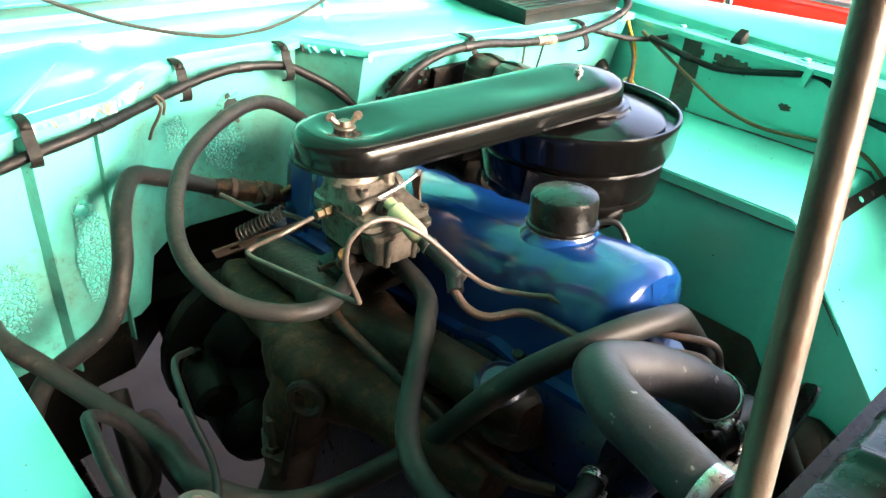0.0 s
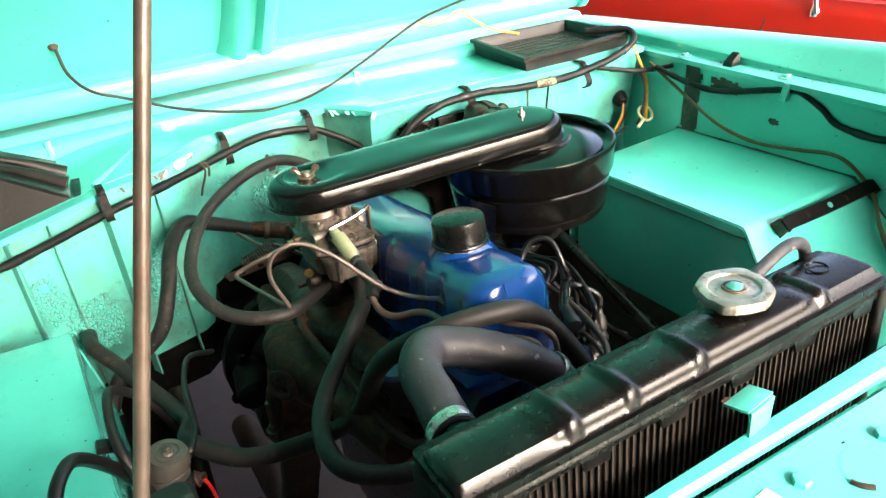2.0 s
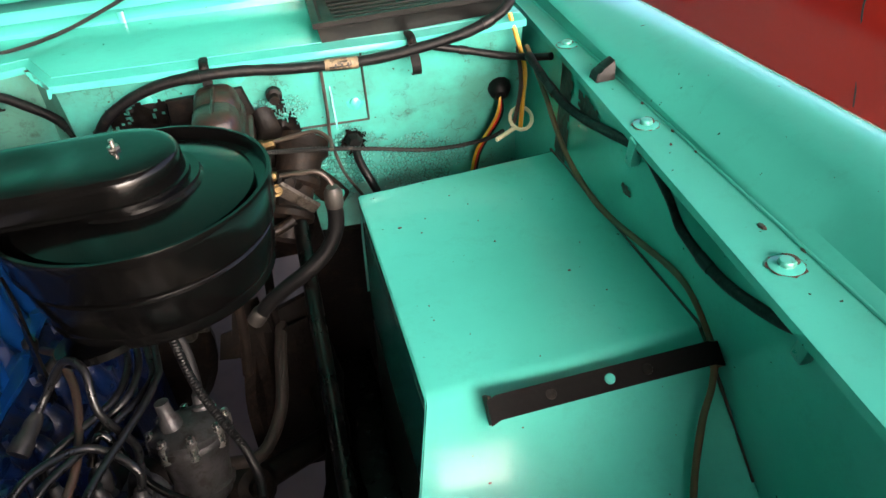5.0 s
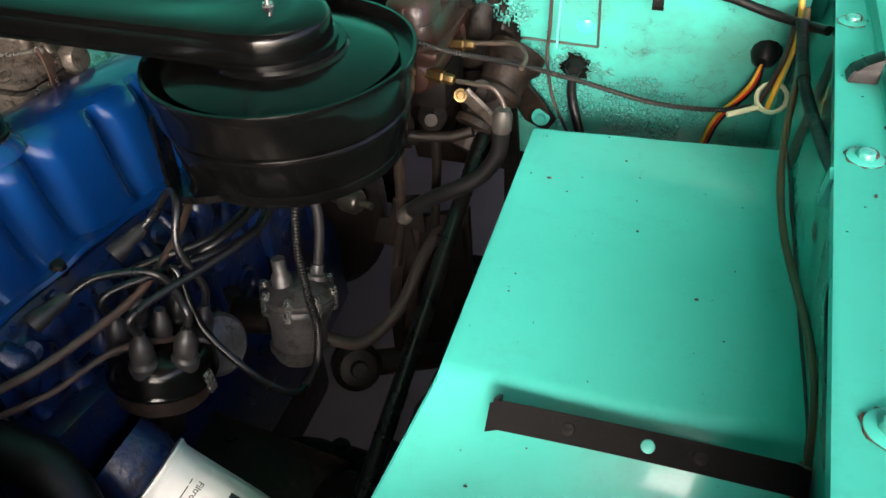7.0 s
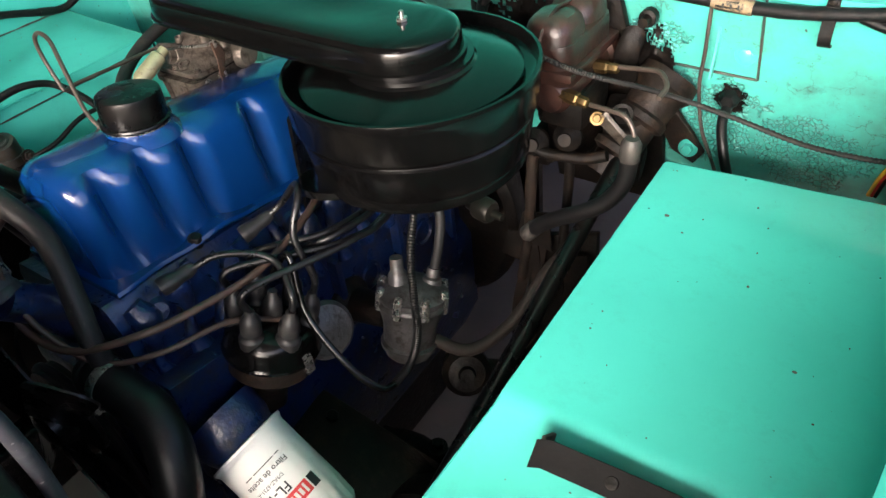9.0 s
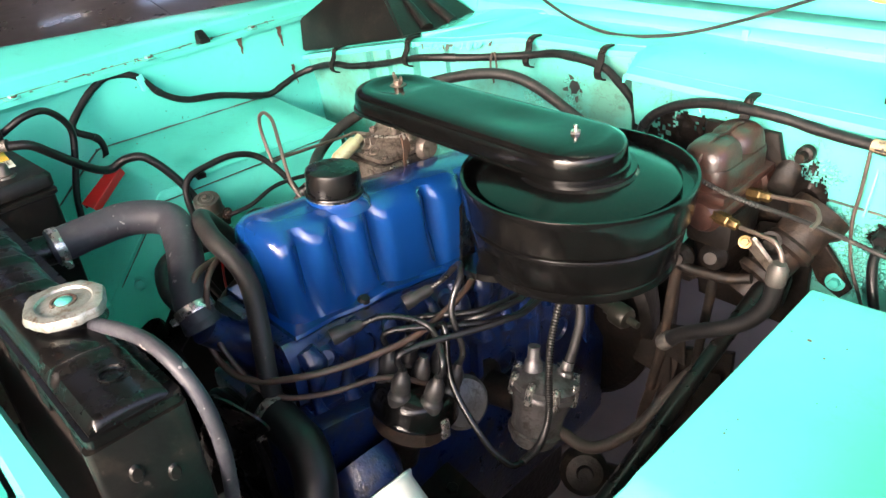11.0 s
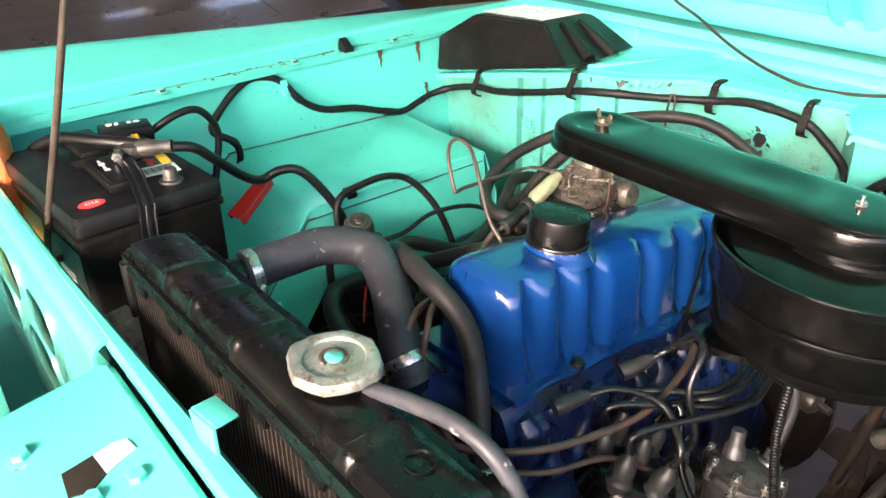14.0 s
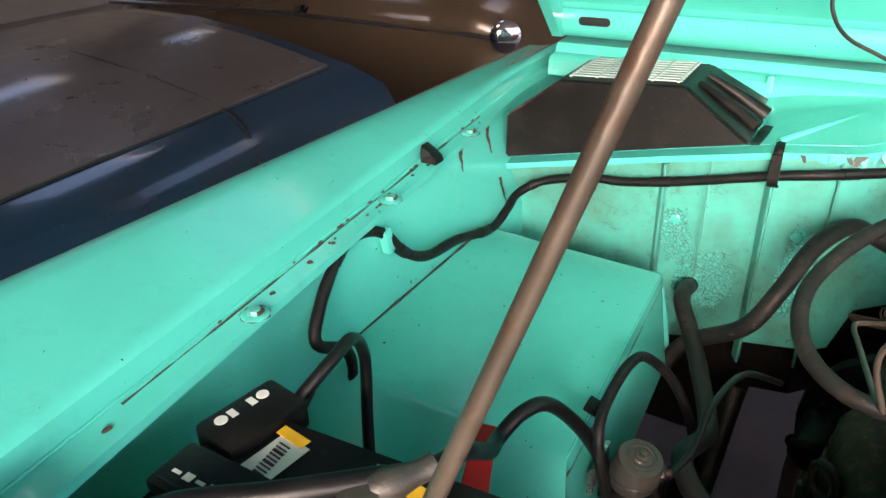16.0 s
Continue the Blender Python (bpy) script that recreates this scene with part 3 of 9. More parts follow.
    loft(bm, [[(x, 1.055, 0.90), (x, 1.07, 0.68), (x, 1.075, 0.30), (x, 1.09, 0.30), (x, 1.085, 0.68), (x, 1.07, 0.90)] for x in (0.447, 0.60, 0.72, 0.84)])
    part("floor_screen", bm, GREASE, fw, "black sheet added to hide the lit floor behind")
    return fw


def build_cowl():
    cowl = thing("cowl", (MID, 1.2, 1.1), "turquoise steel cowl shelf below the raised hood", "cowl", kind="structure")
    bm = bm_new()
    secs = []
    for p in dense(LIP, 5):
        zb = p.z + 0.004 if p.x > -0.2 else p.z + 0.012
        sec = [(p.x, p.y + 0.018, p.z + 0.0035)]
        for k in range(1, 6):
            u = k / 5
            sec.append((p.x, p.y + 0.018 + (1.245 - p.y - 0.018) * u, p.z + 0.0035 + (zb - p.z) * u + 0.0012 * noise.noise(Vector((p.x * 9, u * 4, 2)))))
        secs.append(sec + [(x, y, z - 0.004) for x, y, z in reversed(sec)])
    loft(bm, secs)
    part("shelf", bm, PAINT, cowl)
    # stepped rear channel under the hood's back edge
    bm = bm_new()
    prof = [(1.236, 1.150), (1.238, 1.178), (1.246, 1.185), (1.27, 1.187), (1.274, 1.196), (1.282, 1.203), (1.36, 1.206), (1.40, 1.205)]
    outline = strip(prof, -0.004)
    loft(bm, [[(x, y, z + (0 if x > -0.3 else 0.0)) for y, z in outline] for x in (-0.80, -0.5, -0.2, 0.1, 0.4, 0.7, 0.89)])
    part("rear_channel", bm, PAINT, cowl)
    for x in (-0.40, 0.23):
        bm = bm_new()
        box(bm, (x, 1.241, 1.176), (0.012, 0.012, 0.03), bevel=0.003)
        part("bracket", bm, PAINT, cowl)
    # diagonal stiffening fold of the shelf
    bm = bm_new()
    tube(bm, [(-0.35, 1.02, 1.154), (-0.20, 1.235, 1.170)], 0.006, 8, 3)
    part("fold", bm, PAINT, cowl)
    # back wall closing below the windscreen
    bm = bm_new()
    box(bm, (MID, 1.42, 1.07), (1.72, 0.03, 0.26))
    part("back_panel", bm, PAINT, cowl)


def ledge_x(y, side):
    """Inner edge of the fender's ledge, its bolts and the foot of the crest, in driver-side terms."""
    y = min(1.12, max(-0.1, y)) - 0.6
    return 0.821 + 0.0845 * y if side > 0 else 0.830 + 0.118 * y


def bolt_x(y, side):
    y = min(1.12, max(-0.1, y)) - 0.6
    return 0.8435 + 0.060 * y if side > 0 else 0.8335 + 0.112 * y


def crest_x(y, side):
    y = min(1.12, max(-0.1, y)) - 0.6
    return 0.8695 + 0.043 * y if side > 0 else 0.862 + 0.108 * y


def wall_x(y, z, side):
    """The inner fender's face."""
    top = max(0.829, ledge_x(y, side) + 0.004)
    return 0.836 + (top - 0.836) * min(1.0, max(0.0, (z - 0.98) / 0.14))


def build_fender(side):
    f = thing("fender", (flip(0.92, side), 0.5, 0.3), "glossy turquoise steel fender with bolted inner ledge", "fender", "front fenders")
    bm = bm_new()
    rows = []
    for i in range(30):
        y = -0.45 + i * (1.84 / 29)
        tap = 0.046 * (y - 0.6)
        drop = -0.05 * max(0.0, 0.05 - y)
        up = 0.046 * (0.6 - max(0.1, y))  # the crown rises forwards
        li, cr = ledge_x(y, side), crest_x(y, side)
        rise = 1.1615 + 0.03 * (min(1.1, max(0.0, y)) - 0.6) if side > 0 else 1.177
        prof = [(0.836, 0.45), (0.836, 0.98), (wall_x(y, 1.12, side), 1.12), (li + 0.007, 1.139), (li, 1.1365), (li, 1.146), (li + 0.004, 1.1475), (cr - 0.0065, 1.1485),
                (cr - 0.0035, 1.150), (cr - 0.003, rise - 0.004), (cr + 0.001, rise), (cr + 0.010, rise + 0.003), (max(cr + 0.022, 0.905 + tap), 1.190 + up * 0.5), (max(cr + 0.035, 0.935 + tap), 1.1995 + up * 0.9), (max(cr + 0.045, 0.950 + tap), 1.2025 + up), (max(cr + 0.055, 0.964 + tap), 1.2015 + up), (max(cr + 0.065, 0.978 + tap), 1.195 + up),
                (0.992 + tap, 1.178 + up), (1.003 + tap, 1.150 + up * 0.8), (1.011 + tap, 1.115 + up * 0.5), (1.015 + tap, 1.05), (1.016 + tap, 0.9), (1.01 + tap, 0.42)]
        outline = strip(prof, -0.0025)
        rows.append([(flip(x, side), y, z + drop) for x, z in outline])
    loft(bm, rows)
    part("panel", bm, PAINT, f)
    # seam between ledge and crest, with chipped paint
    bm = bm_new()
    tube(bm, [(flip(crest_x(y, side) - 0.0045, side), y, 1.1498) for y in (0.0, 0.2, 0.4, 0.6, 0.8, 1.0, 1.1)], 0.0016, 6, 4, rough=0.5)
    part("seam", bm, PAINT, f)
    if side < 0:
        bm = bm_new()
        tube(bm, [(flip(crest_x(y, side) - 0.010, side), y, 1.1484) for y in (0.18, 0.35, 0.5, 0.65, 0.8, 0.95)], 0.0010, 6, 14, rough=1.6)
        part("cracked_line", bm, TARRED, f, "cracked rusty paint line")
    rnd = random.Random(31 + side)
    for k in range(34 if side < 0 else 10):
        y = rnd.choice((0.18, 0.33, 0.40, 0.50, 0.56, 0.62, 0.70, 0.80, 0.9)) + rnd.uniform(-0.035, 0.035)
        x = crest_x(y, side) - 0.006 - rnd.choice((0.0, 0.0, 0.0, 0.012, 0.016))
        bm = bm_new()
        rr = rnd.uniform(0.0012, 0.004)
        lathe(bm, (flip(x, side), y, 1.1482), (0, 0.1, 1), [(0, 0), (rr, 0), (rr * 0.7, 0.0018), (0, 0.0022)], 7)
        bmesh.ops.scale(bm, vec=(1, rnd.uniform(1, 2.2), 1), verts=bm.verts, space=Matrix.Translation((-flip(x, side), -y, -1.149)))
        part("rust_chip", bm, RUST if k % 3 else TARRED, f)
    if side > 0:
        # tarred, rusted rear corner of the inner fender
        for k, (y0, y1, z0, z1) in enumerate(((0.815, 0.872, 0.99, 1.135), (0.70, 0.80, 1.09, 1.13), (0.61, 0.64, 1.055, 1.072))):
            bm = bm_new()
            nn = 12
            grid = [[bm.verts.new((wall_x(y0 + (y1 - y0) * i / nn, z0 + (z1 - z0) * j / nn, 1) - 0.0012 - 0.0006 * abs(noise.noise(Vector((i, j, k)))), y0 + (y1 - y0) * i / nn, z0 + (z1 - z0) * j / nn)) for j in range(nn + 1)] for i in range(nn + 1)]
            for i in range(nn):
                for j in range(nn):
                    u, w = (i + 0.5) / nn - 0.5, (j + 0.5) / nn - 0.5
                    if u * u + w * w < 0.17 + 0.16 * noise.noise(Vector((u * 7, w * 7, k * 5.3))) + (0.12 - 1.0 * u * u + 0.5 * abs(w) if k == 0 else 0):
                        bm.faces.new((grid[i][j], grid[i + 1][j], grid[i + 1][j + 1], grid[i][j + 1]))
            bmesh.ops.delete(bm, geom=[v for v in bm.verts if not v.link_faces], context="VERTS")
            part("tarred_patch", bm, TARRED, f, "tarred rusty patch")
    if side < 0:
        # rust bleeding through the paint of the inner fender
        for k, (y0, z0, z1, w) in enumerate(((0.833, 1.10, 1.146, 0.020), (0.955, 1.0, 1.045, 0.012), (0.948, 1.09, 1.146, 0.018))):
            bm = bm_new()
            n = 12
            secs = []
            for i in range(n + 1):
                u = i / n
                z = z0 + (z1 - z0) * u
                ww = w * (0.25 + 0.9 * u) * (0.7 + 0.6 * noise.noise(Vector((u * 7, k * 3.1, 1))))
                yc = y0 + 0.003 * noise.noise(Vector((u * 5, k, 4)))
                xx = flip(wall_x(y0, z, side) - 0.0012, side)
                secs.append([(xx, yc - ww / 2, z), (xx + 0.0006, yc, z), (xx, yc + ww / 2, z), (xx - 0.0012, yc, z)])
            loft(bm, secs)
            part("rust_streak", bm, RUST, f, "rust streak under the ledge")
    return f


def build_ledge_fittings(side):
    ys = (0.347, 0.617, 0.885) if side > 0 else (0.328, 0.605, 0.87)
    for y in ys:
        b = thing("fender_bolt", (flip(bolt_x(y, side), side), y, 1.1482), "turquoise painted bolt with rust-edged washer", "bolt", "fender bolts")
        bm = bm_new()
        lathe(bm, b.location, (0, 0, 1), [(0, 0), (0.0142, 0), (0.0142, 0.0012), (0.0115, 0.0022), (0, 0.0022)], 22)
        part("washer", bm, PAINT, b)
        bm = bm_new()
        rr = [0.0150 + 0.0022 * noise.noise(Vector((k * 0.7, y * 31, side))) for k in range(22)]
        for k in range(22):
            rr[k] *= 1 + 0.08 * math.sin(k * 2.1)
        u = [b.location + Vector((math.cos(k * math.pi / 11) * q, math.sin(k * math.pi / 11) * q, 0.0003)) for k, q in enumerate(rr)]
        loft(bm, [u, [q + Vector((0, 0, 0.0005)) for q in u]])
        part("rust_ring", bm, RUST, b, "ring of rust round the washer")
        bm = bm_new()
        lathe(bm, b.location + Vector((0, 0, 0.002)), (0, 0, 1), [(0, 0), (0.0074, 0), (0.0074, 0.0032), (0.0062, 0.0048), (0.003, 0.0056), (0, 0.0057)], 8, 0.3 + y)
        part("bolt_head", bm, FLAKED, b)
        bm = bm_new()
        tube(bm, [b.location + Vector((0.0072 * math.cos(q), 0.0072 * math.sin(q), 0.0045)) for q in (-0.5, 0.1, 0.7, 1.3)], 0.0024, 6, 3, rough=0.7)
        part("rust_patch", bm, RUST, b, "rust on the bolt head")
    y = 0.757 if side > 0 else 0.744
    x = flip(crest_x(y, side) - 0.020, side)
    bm = bm_new()
    s = 1 if side > 0 else -1
    loft(bm, [[(x - 0.014 * s, y - 0.012, 1.147), (x + 0.012 * s, y - 0.012, 1.147), (x + 0.012 * s, y + 0.012, 1.147), (x - 0.014 * s, y + 0.012, 1.147)],
              [(x - 0.011 * s, y - 0.011, 1.158), (x + 0.012 * s, y - 0.012, 1.163), (x + 0.012 * s, y + 0.012, 1.163), (x - 0.011 * s, y + 0.011, 1.158)],
              [(x - 0.002 * s, y - 0.008, 1.164), (x + 0.012 * s, y - 0.009, 1.174), (x + 0.012 * s, y + 0.009, 1.174), (x - 0.002 * s, y + 0.008, 1.164)]])
    bmesh.ops.bevel(bm, geom=bm.edges[:], offset=0.0015, segments=2, affect="EDGES")
    solo("hood_bumper", bm, BLACK_PLASTIC, "black rubber hood bumper block on the fender ledge", "bumper", "hood bumpers")


def build_wheelhouse(side):
    w = thing("wheelhouse", (flip(0.69, side), 0.6, 0.5), "turquoise sheet-steel inner wheelhouse with sloped front", "wheelhouse", "inner wheelhouses")
    X0, X1 = (0.541, 0.842) if side > 0 else (0.527, 0.842)
    s = 1 if side > 0 else -1
    yr = 0.852
    pr = [(yr + 0.03, 0.80), (yr + 0.028, 0.905), (yr + 0.004, 0.988), (yr, 0.9925), (yr - 0.006, 0.9945), (0.75, 0.995), (0.6, 0.996), (0.452, 0.997),
          (0.443, 0.9955), (0.436, 0.991), (0.38, 0.945), (0.32, 0.895), (0.24, 0.828), (0.15, 0.752)]
    outline = strip(pr, 0.003)
    lean = 0.05 if side > 0 else 0.16

    def inner(y, z):
        """The inner edge: nearly straight along the top, spreading towards the engine down the front slope."""
        rear = -0.004 * (y - 0.44) / 0.4 if side > 0 else 0.016 * (y - 0.44) / 0.4
        return X0 + (max(-0.02, rear) if y > 0.44 else -0.40 * (0.44 - y))

    bm = bm_new()
    rows = []
    for k in range(15):
        u = k / 14
        out = 0.022 * u
        rows.append([(flip(inner(y, z) + (X1 - inner(y, z)) * u - (lean * max(0.0, 0.988 - z) * (1 - u) if y > 0.5 else 0), side), y + out * (1 if y > 0.8 else 0.4), z + 0.0014 * noise.noise(Vector((u * 4, y * 14, side))) - 0.0012 * math.sin(u * math.pi) ** 2) for y, z in outline])
    loft(bm, rows)
    part("top", bm, PAINT, w)
    # inner side, which ends a hand below the top edge, with a folded flange along it
    drop = 0.222 if side > 0 else 0.155
    bm = bm_new()
    top = [(y, z) for y, z in pr[3:13]]
    secs = []
    for y, z in top:
        low = max(0.46 if side > 0 else 0.74, z - drop)
        x = inner(y, z) + 0.001
        xl = x - lean * (z - low)
        secs.append([(flip(x, side), y, z - 0.001), (flip((x + xl) / 2, side), y, (z + low) / 2), (flip(xl, side), y, low), (flip(xl + 0.012, side), y, low - 0.003),
                     (flip(xl + 0.003, side), y, low + 0.004), (flip((x + xl) / 2 + 0.003, side), y, (z + low) / 2), (flip(x + 0.003, side), y, z - 0.002)])
    loft(bm, secs)
    part("side", bm, PAINT, w)
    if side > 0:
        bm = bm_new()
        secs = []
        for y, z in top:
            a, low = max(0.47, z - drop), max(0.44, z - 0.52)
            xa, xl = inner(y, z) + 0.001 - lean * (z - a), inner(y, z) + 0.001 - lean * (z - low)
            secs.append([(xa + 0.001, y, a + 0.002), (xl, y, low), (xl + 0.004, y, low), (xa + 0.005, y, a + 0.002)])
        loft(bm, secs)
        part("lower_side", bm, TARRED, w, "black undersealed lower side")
    bm = bm_new()
    edge = [(yr - 0.002, 0.991)] + [(y, z - 0.002) for y, z in pr[4:12]]
    secs = []
    for y, z in edge:
        x = inner(y, z) - 0.0022
        dx, dy, dz = (0.0, 0.0, -0.016) if y > 0.45 else (0.002, -0.005, -0.013)
        secs.append([(flip(x, side), y, z), (flip(x + dx - lean * 0.016, side), y + dy, z + dz), (flip(x + dx - lean * 0.016 + 0.0022, side), y + dy, z + dz), (flip(x + 0.0022, side), y, z)])
    loft(bm, secs)
    part("flange", bm, PAINT, w)
    bm = bm_new()
    tube(bm, [(flip(inner(y, z) - 0.0012 - lean * 0.017, side), y - (0.005 if y < 0.45 else 0), z - (0.0175 if y > 0.45 else 0.0145)) for y, z in edge[1:]], 0.0013, 6, 4, rough=0.8)
    part("seam_gap", bm, TARRED, w, "dark rusty seam below the flange")
    # dirty joint against the inner fender
    bm = bm_new()
    tube(bm, [(flip(0.8345, side), y + (0.02 if y > 0.8 else 0.008), z + 0.001) for y, z in pr[3:12]], 0.0017, 6, 6, rough=0.9)
    part("joint_line", bm, TARRED, w, "dirty joint with the inner fender")
    for y, z in ((0.40, 0.952), (0.37, 0.925), (0.335, 0.895)) if side > 0 else ():
        bm = bm_new()
        lathe(bm, (inner(y, z) - 0.002, y, z - 0.008), (-1, 0, 0), [(0, 0), (0.004, 0), (0.003, 0.002), (0, 0.0025)], 10)
        part("rivet", bm, PAINT, w)
    # chips of missing paint and flung dirt
    rnd = random.Random(77 + side)
    for k in range(22):
        y = rnd.uniform(0.33, 0.84)
        u = rnd.uniform(0.04, 0.9)
        z = np.interp(y, [q[0] for q in reversed(pr)], [q[1] for q in reversed(pr)])
        x = inner(y, z) + (X1 - inner(y, z)) * u
        rr = rnd.uniform(0.0005, 0.0014) if k else 0.0022
        bm = bm_new()
        lathe(bm, (flip(x, side), y, z - 0.0006), (0, -0.6 if y < 0.44 else 0, 1), [(0, 0), (rr, 0), (rr * 0.8, 0.0012), (0, 0.0014)], 6, rnd.uniform(0, 3))
        bmesh.ops.scale(bm, vec=(rnd.uniform(0.7, 1.8), 1, 1), verts=bm.verts, space=Matrix.Translation((-flip(x, side), -y, -z)))
        part("paint_chip", bm, TARRED if k % 4 else RUST, w)
    if side < 0:
        bm = bm_new()
        hexbolt(bm, (flip(inner(0.33, 0.9) - 0.001, side), 0.345, 0.868), (1, -0.2, 0.1), 0.009, 0.006, 0.014)
        part("side_bolt", bm, PAINT, w)
    return w


def build_hood():
    h = thing("hood", (MID, 1.3, 1.2), "turquoise hood raised on its rear hinges, seen from below", "hood")
    d = Vector((0, -0.70, 0.714))
    rim = [(1.305, 1.212), (1.285, 1.216), (1.268, 1.226), (1.262, 1.240), (1.262, 1.262), (1.268, 1.270), (1.284, 1.272), (1.292, 1.278)]
    skin = [(1.292 - 0.70 * s, 1.278 + 0.714 * s) for s in (0.05, 0.3, 0.6, 0.9, 1.2)]
    outline = strip(rim + skin, -0.004)
    bm = bm_new()
    loft(bm, [[(x, y, z) for y, z in outline] for x in [-0.805 + 1.70 * k / 12 for k in range(13)]])
    part("inner_panel", bm, PAINT, h)
    for x in (-0.805, 0.895):
        bm = bm_new()
        q = [(x, 1.262, 1.218), (x, 1.262 - 0.70 * 1.2, 1.262 + 0.714 * 1.2 - 0.04), (x, 1.31 - 0.70 * 1.2, 1.285 + 0.714 * 1.2), (x, 1.31, 1.216)]
        prism(bm, q, (0.02 if x < 0 else -0.02, 0, 0))
        part("side_flange", bm, PAINT, h)
    # stiffening rib and its edges
    for x in (0.02,):
        bm = bm_new()
        loft(bm, [[(x + a, 1.292 - 0.70 * s - b * 0.7, 1.278 + 0.714 * s - b * 0.7) for a, b in ((-0.056 - f, 0.0), (-0.044, 0.030), (-0.034, 0.036), (-0.016, 0.036), (-0.009, 0.012), (0.009, 0.012), (0.016, 0.036), (0.034, 0.036), (0.044, 0.030), (0.056 + f, 0.0))]
                  for s, f in ((-0.012, 0.014), (0.03, 0.006), (0.12, 0), (0.5, 0), (1.15, 0))], closed=False, caps=False)
        part("brace", bm, PAINT, h)
    bm = bm_new()
    pts = rounded(0.062, 0.016, 0.0078, 5)
    prism(bm, [(-0.722 + a, 1.2615, 1.2505 + b) for a, b in pts], (0, 0.004, 0))
    part("slot", bm, BLACK_PRINT, h, "dark oblong hole")
    # lamp wire sagging from the hood
    return h


def slotted_panel(bm, x0, x1, top, low, hole=0.72, thick=0.003):
    """One bay of a pressed panel between two lines (y, z), with a rounded opening through it."""
    (ya, za), (yb, zb) = top, low
    h = math.hypot(ya - yb, za - zb)
    w = x1 - x0
    inner = rounded(w * hole, h * (hole + 0.1), w * 0.22, 4)
    outer = []
    for p, q in inner:
        k = max(abs(p) / (w / 2), abs(q) / (h / 2))
        outer.append((p / k, q / k))

    def put(p, q, off):
        u = 0.5 - q / h
        n = Vector((0, -(za - zb), ya - yb)).normalized()
        return Vector(((x0 + x1) / 2 + p, ya + (yb - ya) * u, za + (zb - za) * u)) + n * off

    rim = [(p * 0.94, q * 0.96) for p, q in inner]
    loft(bm, [[put(p, q, 0) for p, q in outer], [put(p, q, 0) for p, q in inner], [put(p, q, 0.004) for p, q in rim], [put(p, q, 0.0075) for p, q in rim], [put(p, q, thick) for p, q in inner], [put(p, q, thick) for p, q in outer], [put(p, q, 0) for p, q in outer]], caps=False)
    return bm


def build_radiator_support():
    r = thing("radiator_support", (MID, 0.02, 0.4), "turquoise front panel with latch platform, slots and bolts", "front panel")
    # top rail, running slightly rearwards towards the driver's side
    bm = bm_new()
    rows = []
    for x in (-0.76, -0.6, -0.45, -0.3, -0.15, 0.0, 0.15, 0.3, 0.5, 0.84):
        yi = min(0.058, max(0.040, 0.0485 + 0.030 * (x + 0.02)))
        prof = [(yi, 1.074), (yi, 1.0935), (yi - 0.003, 1.097), (0.0355, 1.0972), (0.0335, 1.095), (0.033, 1.089)]
        rows.append([(x, y, z) for y, z in strip(prof, -0.0025)])
    loft(bm, rows)
    part("top_rail", bm, PAINT, r)
    for x0, x1 in ((-0.76, -0.118), (0.246, 0.84)):
        bm = bm_new()
        prof = [(0.035, 1.0955), (0.027, 1.0945), (0.0215, 1.091), (0.0185, 1.084), (0.018, 1.074)]
        loft(bm, [[(x0 + (x1 - x0) * k / 6, y, z) for y, z in strip(prof, -0.003)] for k in range(7)])
        part("rail_shoulder", bm, PAINT, r)
    # pressed panels with long rounded openings below the shoulder
    for a, b, top, low in ((-0.76, -0.60, 1.052, 0.962), (-0.60, -0.425, 1.052, 0.962), (-0.425, -0.275, 1.052, 0.962), (-0.70, -0.515, 0.958, 0.862), (-0.515, -0.320, 0.958, 0.862)):
        bm = bm_new()
        slotted_panel(bm, a, b, (0.018, top), (0.0165, low))
        part("slotted_panel", bm, GRIMY, r)
    for a, b, top, low in ((-0.76, -0.275, 1.076, 1.052), (-0.275, -0.118, 1.076, 0.862), (-0.320, -0.275, 0.962, 0.862), (-0.76, -0.70, 0.962, 0.862), (-0.76, -0.118, 0.862, 0.76)):
        bm = bm_new()
        box(bm, ((a + b) / 2, 0.0165, (top + low) / 2), (b - a, 0.003, top - low))
        part("plain_panel", bm, GRIMY, r)
    for k in range(6):
        a, b = 0.29 + 0.55 * k / 6, 0.29 + 0.55 * (k + 1) / 6
        for top, low in (((0.018, 1.076), (0.014, 0.955)), ((0.014, 0.955), (0.010, 0.80))):
            bm = bm_new()
            slotted_panel(bm, a, b, top, low)
            part("slotted_panel", bm, GRIMY, r)
    for x in (-0.60, -0.30):
        bm = bm_new()
        prism(bm, [(x, -0.085, 1.02), (x, -0.06, 1.03), (x, -0.06, 0.74), (x, -0.085, 0.74)], (0.022, 0.006, 0), 0.003)
        part("grille_bar", bm, FLAKED, r, "dusty grille bar behind the panel")
    # latch platform, curving down towards the grille
    bm = bm_new()
    pf = [(0.023, 1.062), (0.023, 1.089), (0.020, 1.0915), (0.0, 1.0875), (-0.05, 1.080), (-0.10, 1.070), (-0.16, 1.052), (-0.19, 1.03), (-0.205, 0.97), (-0.21, 0.80)]
    loft(bm, [[(x, y - pull * (1 if y > 0.01 else 0), z - drop) for y, z in strip(pf, -0.003)] for x, drop, pull in ((-0.116, 0.09, 0.02), (-0.112, 0.03, 0.012), (-0.102, 0.008, 0.004), (-0.085, 0.0, 0), (0.0, 0.0, 0), (0.13, 0.0, 0), (0.225, 0.0, 0), (0.243, 0.004, 0.004), (0.254, 0.016, 0.012), (0.259, 0.04, 0.02), (0.261, 0.10, 0.024))])
